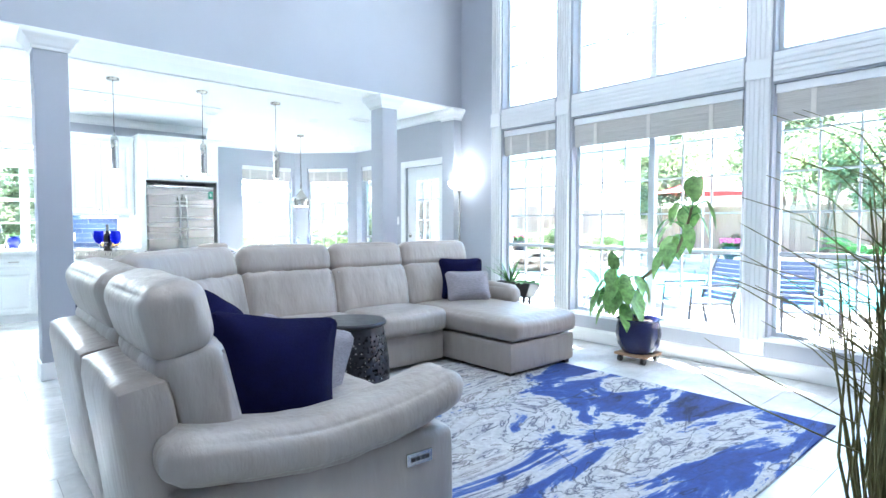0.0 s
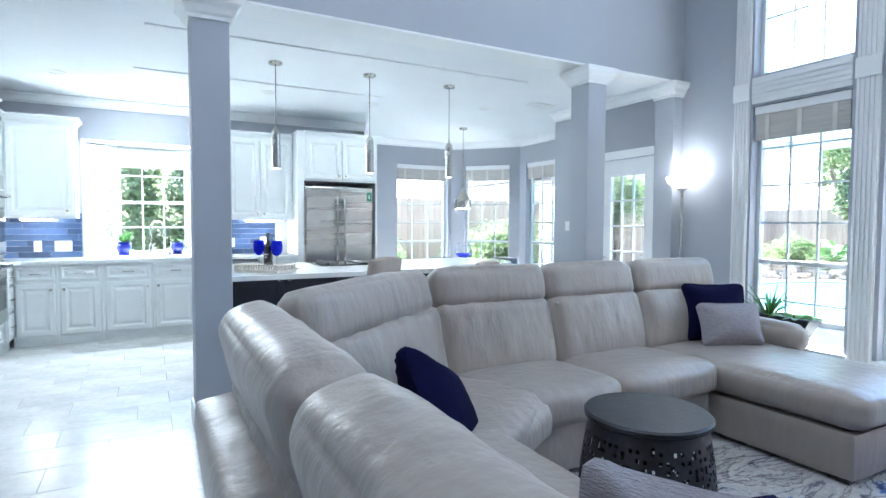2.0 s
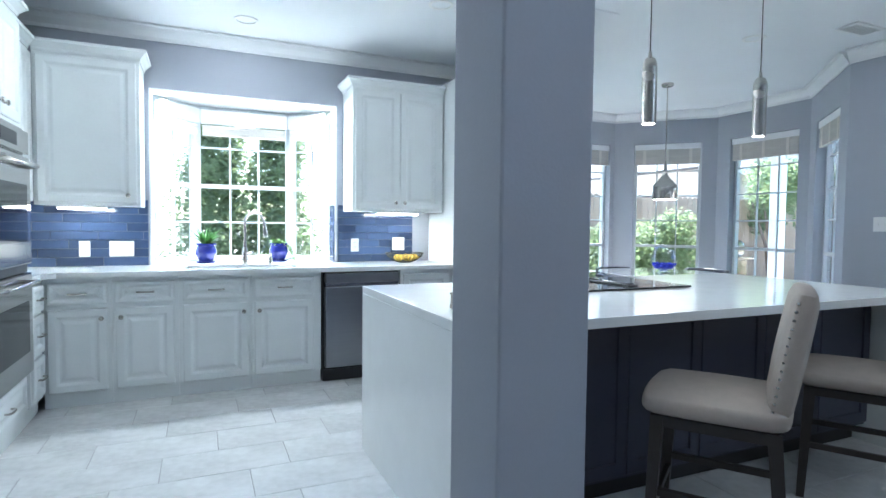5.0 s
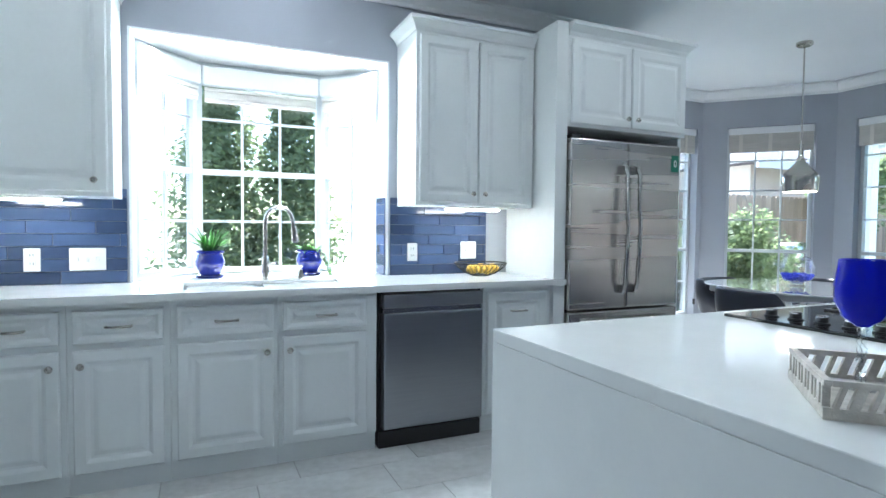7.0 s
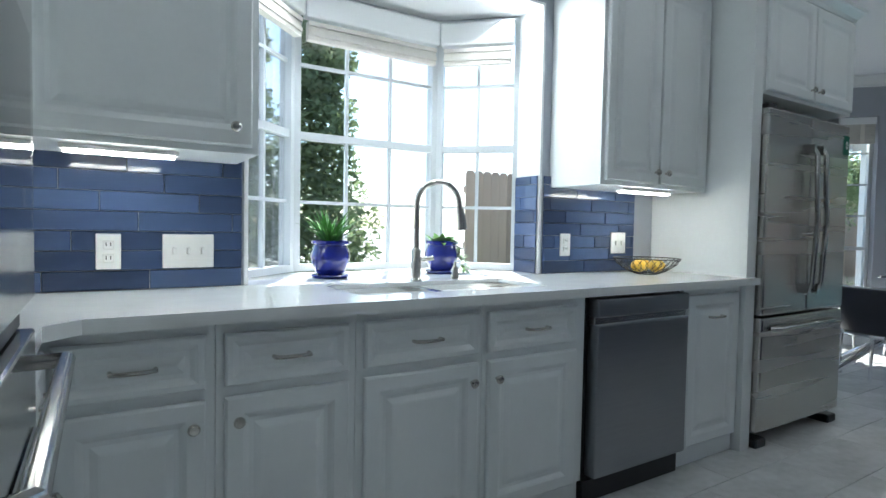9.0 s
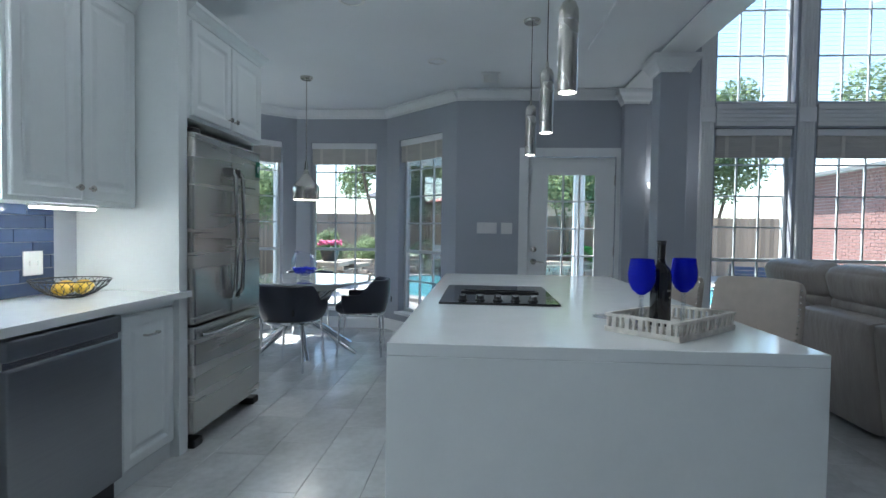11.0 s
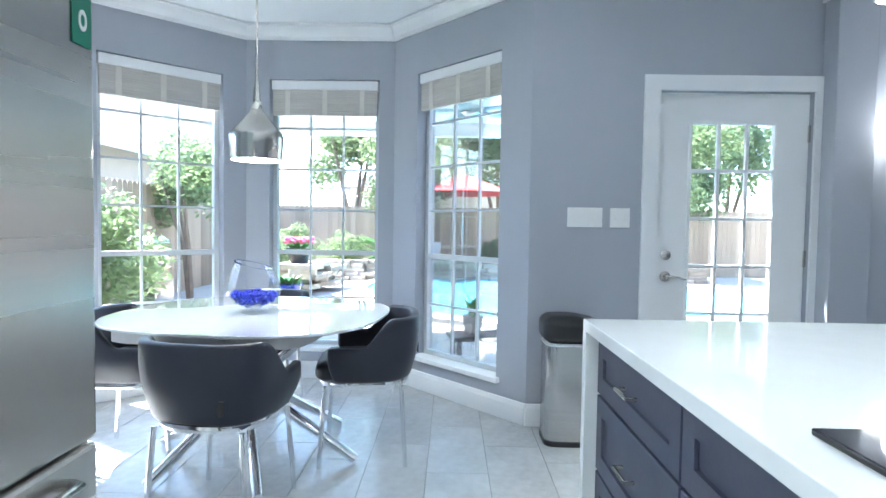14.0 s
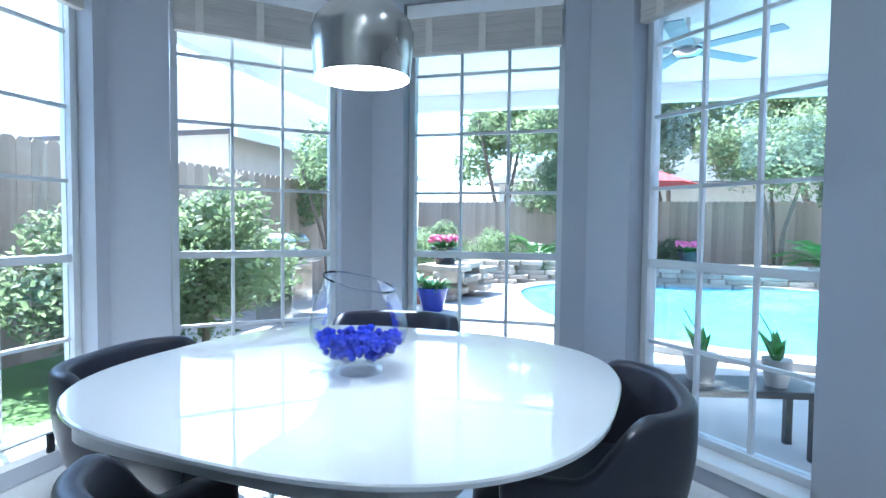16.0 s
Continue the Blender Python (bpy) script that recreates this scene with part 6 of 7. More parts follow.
for i, (x, y) in enumerate(((-0.05, 0.01), (0.03, -0.035), (0.025, 0.045), (0.085, 0.0))):
    bm = bmesh.new()
    bmesh.ops.create_uvsphere(bm, u_segments=16, v_segments=10, radius=0.036)
    bmesh.ops.scale(bm, verts=bm.verts, vec=(1.25, 1, 0.95))
    for v_ in bm.verts:
        if abs(v_.co.x) > 0.04:
            v_.co.x *= 1.1
    o = part("lemon", bm, LEMON, None, smooth=True)
    o.matrix_world = pose(1.55 + x, 8.86 + y, 0.90 + 0.045, 0, 0, i * 50)
    tagged(o, "yellow lemon in the wire bowl", "lemon", "lemons")

plate((-0.90, BY - 0.0125, 1.03), 0, 0.072, 0.118, 0, "white double socket on the blue backsplash", "outlet")
plate((-0.66, BY - 0.0125, 1.03), 0, 0.165, 0.118, 3, "white three-gang switch plate on the blue backsplash")
plate((1.15, BY - 0.0125, 1.05), 0, 0.072, 0.118, 0, "white double socket on the blue backsplash", "outlet")
plate((1.56, BY - 0.0125, 1.06), 0, 0.118, 0.118, 2, "white two-gang switch plate on the blue backsplash")

# ---- outside ----
OZ = -0.15
bm = bmesh.new()
box(bm, -600, -600, OZ - 0.5, 600, 600, OZ)
tagged(part("ground", bm, CONCRETE, None), "pale pool deck and ground outside", "ground", kind="structure")
boxpart("lawn", (-6, 10.9, OZ + 0.001, 7.6, 12.9, OZ + 0.03), GRASS, None)
tagged(bpy.data.objects["lawn"], "strip of green lawn along the fence", "lawn", kind="structure")


def pool_outline(k):
    pts = []
    for i in range(56):
        a = 2 * math.pi * i / 56
        r = 1 + 0.10 * math.sin(2 * a + 0.6) + 0.06 * math.sin(3 * a)
        pts.append((12.4 + (3.3 + k) * r * math.cos(a), 5.2 + (4.6 + k) * r * math.sin(a)))
    return pts


bm = bmesh.new()
f_ = bm.faces.new([bm.verts.new((x, y, OZ + 0.012)) for x, y in pool_outline(0)])
ex = bmesh.ops.extrude_face_region(bm, geom=[f_])
bmesh.ops.translate(bm, verts=[g for g in ex["geom"] if isinstance(g, bmesh.types.BMVert)], vec=(0, 0, 0.02))
tagged(part("water", bm, POOLWATER, None), "turquoise water of the swimming pool", "pool", kind="structure")
bm = bmesh.new()
ra, rb_ = pool_outline(-0.04), pool_outline(0.32)
va = [[bm.verts.new((x, y, z)) for x, y in o] for o, z in ((ra, OZ + 0.005), (ra, OZ + 0.075), (rb_, OZ + 0.075), (rb_, OZ + 0.005))]
for a, b in zip(va, va[1:]):
    for i in range(56):
        bm.faces.new((a[i], a[(i + 1) % 56], b[(i + 1) % 56], b[i]))
tagged(part("pavement_coping", bm, CONCRETE, None), "pale stone coping round the pool", "coping", kind="structure")

# stacked ledge stones behind the pool
lw = thing("stone_ledge", "raised wall of stacked tan ledge stones behind the pool", "stone wall", kind="structure")
rnd = random.Random(21)
bm = bmesh.new()
box(bm, -0.5, -0.5, -0.5, 0.5, 0.5, 0.5, bevel=0.06, seg=1)
stone = mesh_of("stone", bm, STONE)
for j in range(5):
    y = 1.0
    while y < 11.6:
        ln = rnd.uniform(0.3, 0.7)
        shared("stone", stone, lw, (15.9 + rnd.uniform(-0.05, 0.05) + 0.04 * j - 0.28 * max(0, y - 8) , y + ln / 2, OZ + 0.05 + j * 0.10), 0.0, (0.5, ln * 0.98, 0.1))
        y += ln
for i in range(26):
    shared("stone", stone, lw, (12.6 + rnd.uniform(-0.9, 0.9), 10.6 + rnd.uniform(-0.4, 0.4), OZ + 0.06 + (i % 6) * 0.10), rnd.uniform(-0.3, 0.3), (rnd.uniform(0.5, 1.0), rnd.uniform(0.4, 0.7), 0.10))


def fence(p0, p1, h, label):
    dx, dy = p1[0] - p0[0], p1[1] - p0[1]
    L = math.hypot(dx, dy)
    f = thing("fence", label, "fence", at=(p0[0], p0[1], OZ), rz=math.degrees(math.atan2(dy, dx)))
    bm = bmesh.new()
    w = 0.14
    v = [bm.verts.new((x, y, z)) for y in (-0.01, 0.01) for x, z in ((0, 0), (w - 0.004, 0), (w - 0.004, h - 0.04), (w - 0.03, h), (0.026, h), (0, h - 0.04))]
    bm.faces.new(v[:6])
    bm.faces.new(v[6:][::-1])
    for i in range(6):
        bm.faces.new((v[i], v[6 + i], v[6 + (i + 1) % 6], v[(i + 1) % 6]))
    me = mesh_of("board", bm, FENCE)
    n = int(L / w)
    for i in range(n):
        shared("board", me, f, (i * w, 0, 0))
    for z in (0.3, 1.0, h - 0.3):
        boxpart("rail", (0, 0.0105, z, L, 0.05, z + 0.09), FENCE, f)
    return f


fence((3.2, 13.0), (17.8, 13.0), 2.05, "weathered wooden picket fence along the garden's side")
fence((18.0, 13.0), (18.0, -6.0), 1.95, "weathered wooden picket fence behind the pool")


def tree_mesh(seed, r, h, n, size, squash=1.0, column_=False):
    rnd = random.Random(seed)
    verts, faces = [], []
    blobs = []
    for i in range(13):
        if column_:
            u = i / 12
            blobs.append((Vector((rnd.uniform(-0.2, 0.2) * r, rnd.uniform(-0.2, 0.2) * r, h * (0.06 + 0.9 * u))), r * (1.05 - 0.85 * u) * rnd.uniform(0.8, 1.1)))
        else:
            a = rnd.uniform(0, 6.283)
            q = rnd.uniform(0.1, 0.8)
            blobs.append((Vector((r * q * math.cos(a), r * q * math.sin(a), h + rnd.uniform(-0.55, 0.6) * r * squash)), r * rnd.uniform(0.28, 0.5)))
    for i in range(n):
        c, br = blobs[rnd.randrange(len(blobs))]
        d = Vector((rnd.gauss(0, 1), rnd.gauss(0, 1), rnd.gauss(0, 1))).normalized()
        p = c + d * br * rnd.uniform(0.55, 1.08)
        t1 = Vector((rnd.gauss(0, 1), rnd.gauss(0, 1), rnd.gauss(0, 0.6))).normalized()
        t2 = t1.cross(d)
        if t2.length < 0.05:
            continue
        t2.normalize()
        s_ = size * rnd.uniform(0.6, 1.3)
        k = len(verts)
        verts += [p - t1 * s_, p - t2 * s_ * 0.45, p + t1 * s_, p + t2 * s_ * 0.45]
        faces.append((k, k + 1, k + 2, k + 3))
    me = bpy.data.meshes.new("crown")
    me.from_pydata([tuple(v) for v in verts], [], faces)
    me.materials.append(FOLIAGE)
    return me


CROWNS = [tree_mesh(1, 1.9, 3.4, 11000, 0.075), tree_mesh(2, 1.6, 3.0, 9500, 0.07), tree_mesh(3, 0.85, 0.85, 8000, 0.04, 0.8), tree_mesh(4, 0.62, 3.1, 17000, 0.036, 1.0, True)]


def tree(x, y, k, s, label, cat="tree"):
    t_ = thing("shrub" if k >= 2 else "tree", label, cat, at=(x, y, OZ))
    rnd = random.Random(int(x * 31 + y * 17))
    if k < 2:
        hh = (3.4, 3.0)[k]
        for i in range(3 if k == 1 else 2):
            a = rnd.uniform(0, 6.28)
            bm = bmesh.new()
            tube(bm, [(0.06 * math.cos(a), 0.06 * math.sin(a), 0), (0.2 * math.cos(a), 0.2 * math.sin(a), hh * 0.45), (0.7 * math.cos(a), 0.7 * math.sin(a), hh)], 0.07, 7, taper=0.025)
            part("trunk", bm, BARK, t_, smooth=True)
    else:
        bm = bmesh.new()
        tube(bm, [(0, 0, 0), (0, 0, 0.6)], 0.04, 6, taper=0.02)
        part("trunk", bm, BARK, t_)
    o = shared("crown", CROWNS[k], t_, (0, 0, 0), rnd.uniform(0, 6.28))
    tagged(o, kind="stuff")
    t_.scale = (s, s, s)


for x, y, k, s in ((16.9, 4.2, 1, 0.95), (17.0, 8.6, 0, 0.85), (17.2, 1.2, 0, 0.9), (20.5, 6.0, 0, 1.4), (20.5, 11.0, 1, 1.5), (21.0, 2.0, 1, 1.5), (11.2, 12.2, 1, 0.72), (21.0, -2.0, 0, 1.4), (13.6, -3.5, 0, 1.1)):
    tree(x, y, k, s, "leafy green garden tree with several thin trunks")
for x, y in ((0.05, 12.2), (0.85, 12.1)):
    tree(x, y, 3, 1.15, "tall narrow green cypress outside the sink window", "shrub")
for x, y, s in ((7.35, 11.55, 1.1), (6.6, 12.1, 0.9), (16.2, 10.4, 0.8), (15.2, 11.6, 0.9), (13.9, 11.9, 0.8), (17.0, 6.4, 0.7), (4.6, 12.3, 0.8), (17.1, 2.6, 0.7)):
    tree(x, y, 2, s, "rounded green garden shrub by the fence", "shrub")


def palm(x, y):
    t_ = thing("sago_palm", "low sago palm with arching feathered fronds", "palm", at=(x, y, OZ))
    bm = bmesh.new()
    lathe(bm, [(0.16, 0), (0.18, 0.25), (0.12, 0.5), (0, 0.55)], 12)
    part("trunk", bm, BARK, t_)
    bm = bmesh.new()
    rnd = random.Random(3)
    for k in range(22):
        a = 2 * math.pi * k / 22 + rnd.uniform(-0.1, 0.1)
        e0 = rnd.uniform(0.5, 1.4)
        pts = [Vector((math.cos(a) * r, math.sin(a) * r, 0.5 + e0 * r - 0.75 * r * r)) for r in (0, 0.25, 0.5, 0.75, 1.0)]
        for i in range(16):
            u = i / 16 * 3.99
            c_ = pts[int(u)].lerp(pts[int(u) + 1], u % 1)
            sd_ = Vector((-math.sin(a), math.cos(a), 0.15))
            for sg in (-1, 1):
                d = (sd_ * sg + Vector((math.cos(a), math.sin(a), 0)) * 0.5).normalized()
                w_ = Vector((0, 0, 0.012)) + Vector((math.cos(a), math.sin(a), 0)) * 0.015
                bm.faces.new([bm.verts.new(c) for c in (c_ - w_, c_ + w_, c_ + d * 0.24)])
    part("fronds", bm, LEAF, t_, kind="stuff")


palm(16.4, 9.4)
palm(16.6, 3.3)

# covered porch
pr = thing("porch_roof", "white painted porch roof with a flat ceiling over the patio", "porch", kind="structure")
boxpart("porch_ceiling", (5.99, 4.6, 2.62, 9.1, 10.9, 2.72), CEIL, pr)
boxpart("fascia", (9.1, 4.6, 2.45, 9.25, 10.9, 2.85), WHITE, pr)
boxpart("fascia", (5.99, 10.9005, 2.45, 9.25, 11.02, 2.85), WHITE, pr)
for y in (5.15, 10.65):
    po_ = thing("porch_post", "square white porch post", "post", at=(9.05, y, OZ), kind="structure")
    boxpart("shaft", (-0.09, -0.09, 0, 0.09, 0.09, 2.765), WHITE, po_, bevel=0.008)
    boxpart("plinth", (-0.12, -0.12, 0, 0.12, 0.12, 0.16), WHITE, po_, bevel=0.01)
cf = thing("ceiling_fan", "grey five-blade ceiling fan under the porch roof", "ceiling fan", at=(7.25, 7.45, 2.62))
bm = bmesh.new()
tube(bm, [(0, 0, -0.001), (0, 0, -0.16)], 0.015, 8)
lathe(bm, [(0, -0.27), (0.06, -0.27), (0.1, -0.24), (0.1, -0.17), (0.05, -0.15), (0, -0.15)], 20)
part("motor", bm, STEEL, cf, smooth=True)
for k in range(5):
    a = 2 * math.pi * k / 5 + 0.35
    bm = bmesh.new()
    box(bm, 0.11, -0.065, -0.225, 0.62, 0.065, -0.215, bevel=0.004)
    bmesh.ops.rotate(bm, verts=bm.verts, matrix=Matrix.Rotation(a, 3, "Z"))
    part("blade", bm, mat("fan_blade", (0.22, 0.30, 0.36), 0.5), cf)

# brick wing of the house
bwg = thing("brick_wing", "red brick wing of the house beside the patio", "house wing", kind="structure")
boxpart("mortar", (5.3, -1.6, OZ, 13.5, -1.212, 2.7), MORTAR, bwg)
boxpart("eave", (5.15, -1.65, 2.7, 13.8, -0.75, 2.9), WHITE, bwg)
vb_, fb_ = [], []
for j in range(38):
    for i in range(37):
        x = 5.31 + i * 0.221 + (0.11 if j % 2 else 0)
        z = OZ + 0.01 + j * 0.074
        k = len(vb_)
        vb_ += [(x + (0.21 if a else 0), -1.2 if not b else -1.215, z + (0.064 if c else 0)) for a in (0, 1) for b in (0, 1) for c in (0, 1)]
        fb_ += [(k, k + 4, k + 5, k + 1), (k + 1, k + 5, k + 7, k + 3), (k, k + 2, k + 6, k + 4), (k, k + 1, k + 3, k + 2), (k + 4, k + 6, k + 7, k + 5)]
me = bpy.data.meshes.new("bricks")
me.from_pydata(vb_, [], fb_)
me.materials.append(BRICK)
tagged(shared("bricks", me, bwg), kind="stuff")


def hip_house(x, y, w, d, eave, ridge, label):
    h = thing("neighbour_house", label, "house", at=(x, y, OZ))
    boxpart("wall", (-w / 2, -d / 2, 0, w / 2, d / 2, eave), mat("pale_siding", (0.55, 0.52, 0.47), 0.8), h)
    bm = bmesh.new()
    v = [bm.verts.new(c) for c in ((-w / 2 - 0.5, -d / 2 - 0.5, eave), (w / 2 + 0.5, -d / 2 - 0.5, eave), (w / 2 + 0.5, d / 2 + 0.5, eave), (-w / 2 - 0.5, d / 2 + 0.5, eave), (-w * 0.08, 0, ridge), (w * 0.08, 0, ridge))]
    for q in ((0, 1, 5, 4), (1, 2, 5), (2, 3, 4, 5), (3, 0, 4), (3, 2, 1, 0)):
        bm.faces.new([v[i] for i in q])
    part("roof", bm, SHINGLE, h)
    boxpart("gutter", (-w / 2 - 0.52, -d / 2 - 0.58, eave - 0.14, w / 2 + 0.52, -d / 2 - 0.5, eave + 0.02), WHITE, h)


hip_house(16.4, 18.2, 9.6, 7.4, 2.9, 5.7, "neighbouring house with a grey shingled hip roof")
hip_house(30.0, 6.0, 9.0, 12.0, 3.0, 6.0, "neighbouring house with a grey roof behind the trees")

# patio things
bt = thing("patio_bench", "low dark patio bench with pot plants on it", "bench", at=(6.55, 7.22, OZ), rz=-78)
boxpart("seat", (-0.42, -0.17, 0.36, 0.42, 0.17, 0.40), BLACK, bt, bevel=0.006)
for x in (-0.36, 0.36):
    for y in (-0.13, 0.13):
        boxpart("leg", (x - 0.02, y - 0.02, 0.001, x + 0.02, y + 0.02, 0.3595), BLACK, bt)
for dy, r in ((0.2, 0.1), (-0.2, 0.08)):
    q = thing("patio_pot", "grey pot with an orchid-like plant on the bench", "potted plant", at=(6.55, 7.22 + dy, OZ + 0.40))
    bm = bmesh.new()
    lathe(bm, [(0, 0.001), (r * 0.7, 0.001), (r, 0.16), (r * 0.9, 0.16), (0, 0.13)], 20, closed=False)
    part("pot", bm, CONCRETE, q, smooth=True)
    bm = bmesh.new()
    spiky(bm, (0, 0, 0.14), 9, 0.22, 0.05, random.Random(8), 0.9)
    tube(bm, [(0, 0, 0.14), (0.02, 0.03, 0.3), (0.0, 0.1, 0.42)], 0.004, 4)
    part("leaves", bm, LEAF, q, kind="stuff")

um = thing("patio_umbrella", "open red and white patio umbrella beyond the pool", "umbrella", at=(16.9, 7.3, OZ))
bm = bmesh.new()
tube(bm, [(0, 0, 0), (0, 0, 2.7)], 0.025, 8)
part("pole", bm, WHITE, um)
bm = bmesh.new()
top = bm.verts.new((0, 0, 2.85))
ring = [bm.verts.new((1.5 * math.cos(math.pi * i / 4), 1.5 * math.sin(math.pi * i / 4), 2.3)) for i in range(8)]
for i in range(8):
    bm.faces.new((top, ring[i], ring[(i + 1) % 8]))
s = part("canopy", bm, mat("red_canvas", (0.55, 0.05, 0.05), 0.8), um)
s.modifiers.new("thick", "SOLIDIFY").thickness = 0.01


def lounger(m, frame_m, cloth, label, first=None):
    if first:
        return copy_thing(first, m)
    l_ = thing("patio_chair", label, "patio chair")
    l_.matrix_world = m
    for x in (-0.28, 0.28):
        bm = bmesh.new()
        tube(bm, [(x, 0.35, 0.001), (x, 0.32, 0.40), (x, -0.25, 0.38), (x, -0.50, 0.95)], 0.018, 7)
        part("side_frame", bm, frame_m, l_, smooth=True)
        bm = bmesh.new()
        tube(bm, [(x, -0.35, 0.001), (x, -0.25, 0.38), (x, -0.3, 0.62), (x, 0.30, 0.62), (x, 0.32, 0.40)], 0.016, 7)
        part("arm", bm, frame_m, l_, smooth=True)
    for i in range(9):
        y = 0.30 - i * 0.062
        boxpart("slat", (-0.26, y - 0.026, 0.385, 0.26, y + 0.026, 0.40), cloth, l_)
    for i in range(9):
        u = (i + 0.5) / 9
        boxpart("back_slat", (-0.26, -0.27 - 0.22 * u, 0.40 + 0.52 * u - 0.026, 0.26, -0.255 - 0.22 * u, 0.40 + 0.52 * u + 0.026), cloth, l_)
    return l_


pc1 = lounger(pose(7.1, 3.1, OZ, 0, 0, 60), BLACK, mat("navy_sling", (0.05, 0.07, 0.13), 0.7), "dark metal patio chair with a navy woven seat")
lounger(pose(7.3, 2.0, OZ, 0, 0, 120), None, None, "", pc1)
lounger(pose(16.7, 8.2, OZ + 0.0, 0, 0, 90), WHITE, PLASTIC, "white slatted patio chair beyond the pool")
gr = thing("gas_grill", "grey lidded barbecue grill by the fence", "grill", at=(9.6, 12.1, OZ), rz=8)
boxpart("cabinet", (-0.35, -0.25, 0.001, 0.35, 0.25, 0.75), STEEL, gr, bevel=0.01)
boxpart("shelf", (-0.75, -0.24, 0.76, 0.75, 0.24, 0.80), STEEL, gr, bevel=0.008)
bm = bmesh.new()
soft(bm, (0.72, 0.5, 0.36), 0.14, 0.01, 8, pose(0, 0, 0.98))
part("lid", bm, STEEL, gr, smooth=True)
FLOWER = mat("pink_flower", (0.6, 0.10, 0.22), 0.7, var=0.4, scale=30)
TERRA = mat("terracotta", (0.35, 0.15, 0.09), 0.85, var=0.2)
for x, y, z, mt, lb in ((12.3, 10.6, 0.55, BLACK, "dark pot of pink flowers on the stone ledge"), (15.9, 6.1, 0.42, BLACK, "dark pot of pink flowers behind the pool"), (11.6, 10.9, 0.0, TERRA, "terracotta pot beside the stone ledge"), (10.9, 10.4, 0.0, COBALT, "dark blue pot with a leafy plant by the ledge")):
    q = thing("garden_pot", lb, "potted plant", at=(x, y, OZ + z))
    bm = bmesh.new()
    lathe(bm, [(0, 0.001), (0.15, 0.001), (0.24, 0.32), (0.26, 0.36), (0.22, 0.36), (0, 0.3)], 24, closed=False)
    part("pot", bm, mt, q, smooth=True)
    bm = bmesh.new()
    rnd = random.Random(int(x * 10))
    for i in range(120):
        a = rnd.uniform(0, 6.28)
        leaf(bm, (0.1 * math.cos(a), 0.1 * math.sin(a), 0.32), (math.cos(a), math.sin(a), rnd.uniform(0.2, 1.6)), rnd.uniform(0.12, 0.3), 0.05, 0.8, 3)
    part("leaves", bm, LEAF, q, kind="stuff")
    if "pink" in lb:
        bm = bmesh.new()
        for i in range(70):
            a, r = rnd.uniform(0, 6.28), 0.3 * rnd.uniform(0, 1) ** 0.5
            bmesh.ops.create_icosphere(bm, subdivisions=1, radius=0.035, matrix=Matrix.Translation((r * math.cos(a), r * math.sin(a), 0.46 + rnd.uniform(0, 0.1))))
        part("flowers", bm, FLOWER, q, kind="stuff")


# ---- floor tiles ----
fl = thing("floor", "pale grey porcelain tile floor laid in a staggered bond", "floor", kind="structure")
boxpart("bed", (-3.7, -3.3, -0.12, WX + 0.15, 5.2, -0.004), GROUT, fl)
boxpart("bed", (-1.84, 5.2005, -0.12, WX, BY + 0.1, -0.004), GROUT, fl)
boxpart("bed", (2.98, BY + 0.1005, -0.12, WX, 10.28, -0.004), GROUT, fl)
bm = bmesh.new()
v = [bm.verts.new((x, y, z)) for z in (-0.004, -0.12) for x, y in ((WX + 0.001, 7.0), (5.95, 8.0), (5.95, 9.28), (WX + 0.001, 10.28))]
for q in ((3, 2, 1, 0), (4, 5, 6, 7), (0, 4, 5, 1), (1, 5, 6, 2), (2, 6, 7, 3), (3, 7, 4, 0)):
    bm.faces.new([v[i] for i in q])
part("bed", bm, GROUT, fl)


def inside(x, y):
    if y < 5.2:
        return -3.6 < x < WX + 0.05
    if y < BY:
        return -1.7 < x < WX + max(0, min(0.95, y - 7.05)) + 0.02
    return 2.97 < x < WX + max(0, min(0.95, y - 7.05, 10.25 - y)) + 0.02


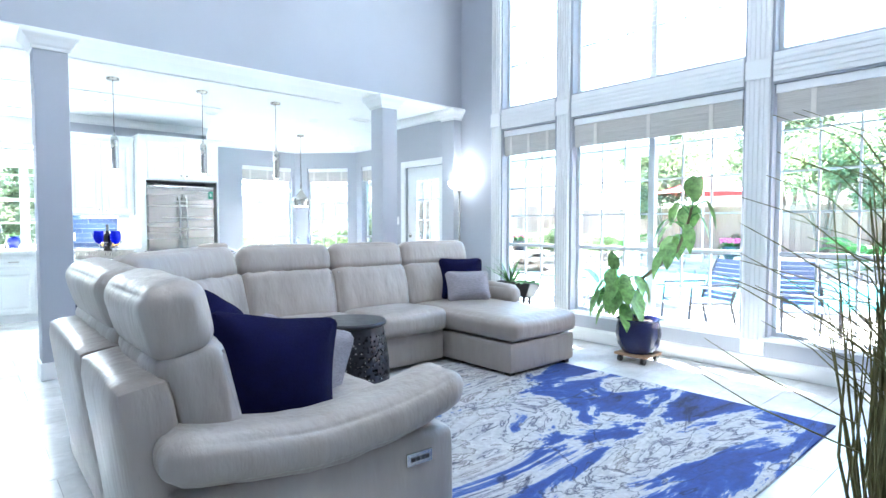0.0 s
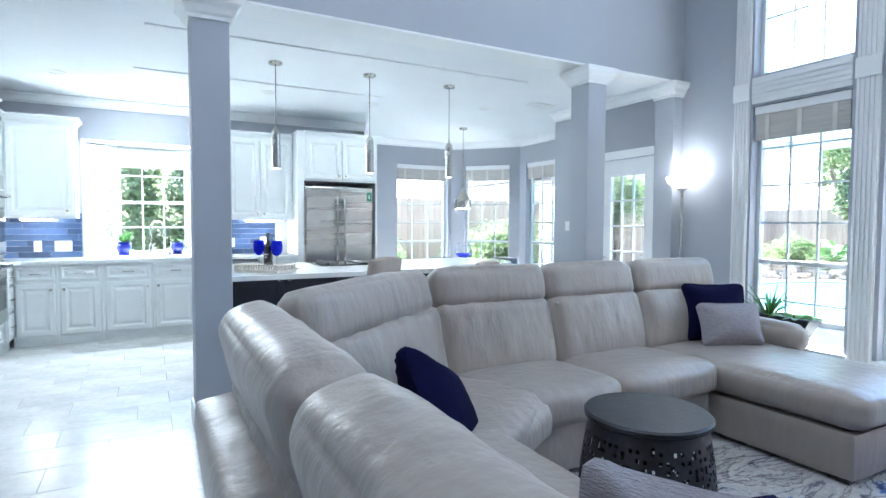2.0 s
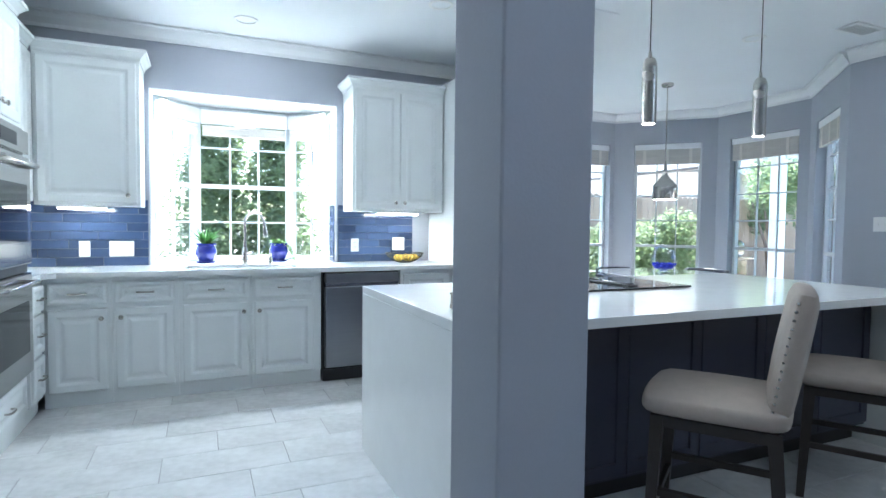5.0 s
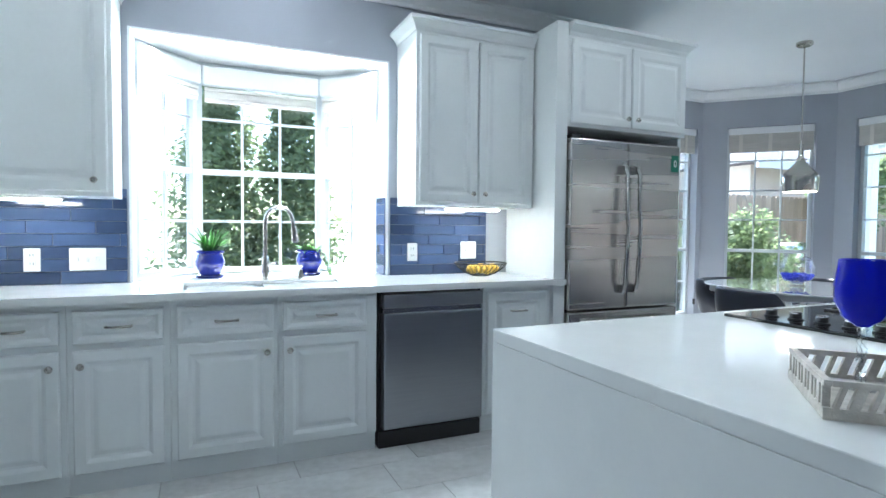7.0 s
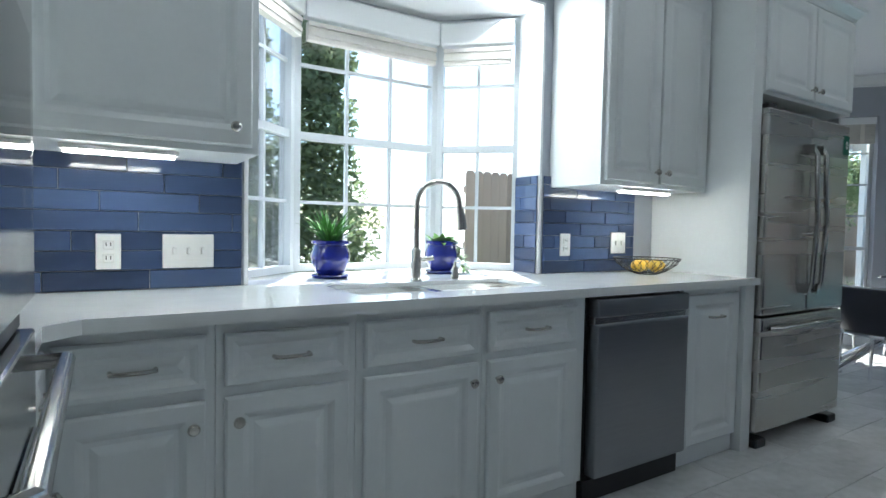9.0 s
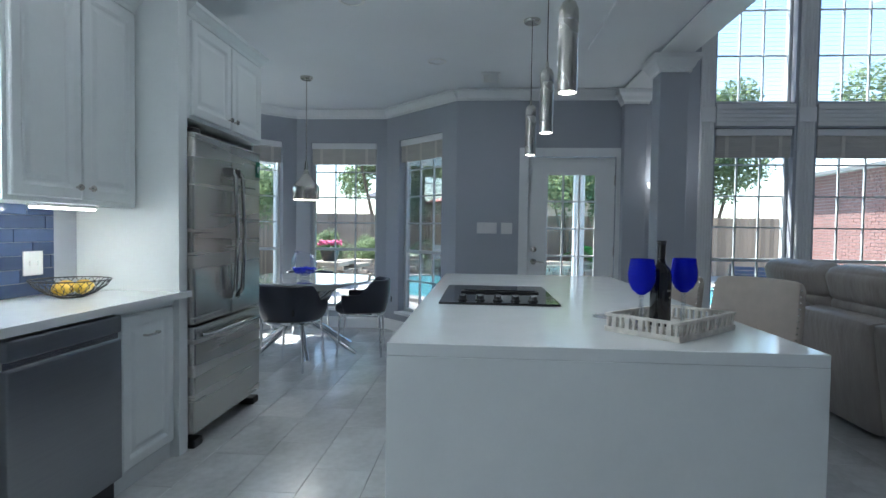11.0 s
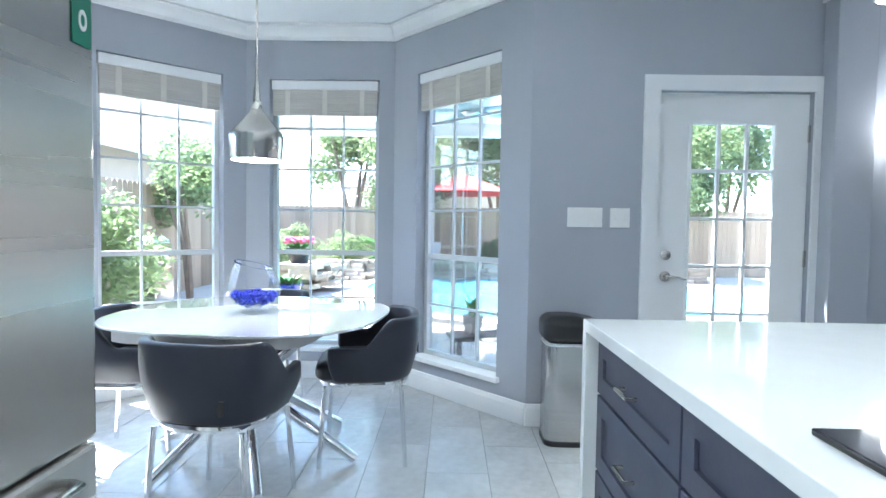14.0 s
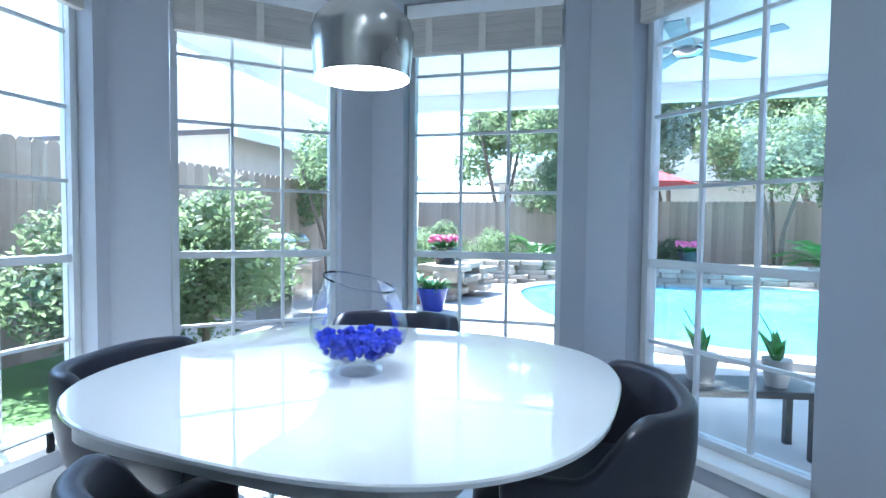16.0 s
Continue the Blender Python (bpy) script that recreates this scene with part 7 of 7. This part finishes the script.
bm = bmesh.new()
box(bm, 0.0015, 0.0015, -0.004, 0.6085, 0.3035, 0.0)
bmesh.ops.bevel(bm, geom=[e for e in bm.edges if all(abs(v_.co.z) < 1e-4 for v_ in e.verts)], offset=0.0015, segments=1, affect="EDGES")
tile = mesh_of("tile", bm, TILE)
verts, faces = [], []
offs = (0.31, -0.03, 0.31, 0.11)
near = 0
for j in range(-30, 15):
    y = 5.905 + 0.305 * j
    for i in range(-7, 11):
        x = offs[j % 4] + 0.61 * i
        cx, cy = x + 0.305, y + 0.15
        if not any(inside(a, b) for a in (x, x + 0.6) for b in (y, y + 0.3)) or y < -3.2:
            continue
        if (-1.7 < cx < 4.6 and 4.3 < cy < 9.0) or (2.9 < cx < 5.9 and 7.2 < cy < 10.2) or (-0.6 < cx < 0.6 and cy > 3.5):
            shared("tile", tile, fl, (x, y, 0))
            near += 1
        else:
            k = len(verts)
            verts += [(x + 0.0015, y + 0.0015, 0), (x + 0.6085, y + 0.0015, 0), (x + 0.6085, y + 0.3035, 0), (x + 0.0015, y + 0.3035, 0), (x + 0.0015, y + 0.0015, -0.004), (x + 0.6085, y + 0.0015, -0.004), (x + 0.6085, y + 0.3035, -0.004), (x + 0.0015, y + 0.3035, -0.004)]
            faces += [(k, k + 1, k + 2, k + 3), (k, k + 4, k + 5, k + 1), (k + 1, k + 5, k + 6, k + 2), (k + 2, k + 6, k + 7, k + 3), (k + 3, k + 7, k + 4, k)]
me = bpy.data.meshes.new("tiles")
me.from_pydata(verts, [], faces)
me.materials.append(TILE)
shared("tiles", me, fl)
tagged(bpy.data.objects["tiles"], kind="stuff")

# ---- backsplash tiles ----
def splash(p, rz, w, h, z0, label):
    s = thing("backsplash", label, "backsplash", at=(p[0], p[1], z0), rz=rz, kind="structure")
    boxpart("grout", (0, -0.004, 0, w, -0.0015, h), GROUT, s)
    rh, tw = 0.0655, 0.30
    nr = int(h / rh + 0.99)
    cache = {}
    for r in range(nr):
        x = -((r * 0.37) % 1.0) * tw
        while x < w:
            a, b = max(0, x + 0.001), min(w, x + tw - 0.001)
            hh = min(rh - 0.002, h - r * rh)
            if b - a > 0.012 and hh > 0.01:
                key = (round(b - a, 4), round(hh, 4))
                if key not in cache:
                    bm = bmesh.new()
                    vs_ = box(bm, 0, -0.010, 0, b - a, -0.0042, hh)
                    bmesh.ops.bevel(bm, geom=[e for e in bm.edges if all(v_.co.y < -0.009 for v_ in e.verts)], offset=0.0018, segments=1, affect="EDGES")
                    cache[key] = mesh_of("tile", bm, BLUETILE)
                shared("tile", cache[key], s, (a, 0, r * rh))
            x += tw
    return s


splash((-1.68, BY - 0.002), 0, 1.20, 0.50, 0.902, "glazed slate-blue tile backsplash behind the worktop")
splash((1.00, BY - 0.002), 0, 0.70, 0.50, 0.902, "glazed slate-blue tile backsplash beside the fridge panel")
splash((0.9735, BY + 0.176), -90, 0.17, 0.50, 0.902, "glazed slate-blue tiles on the window reveal")
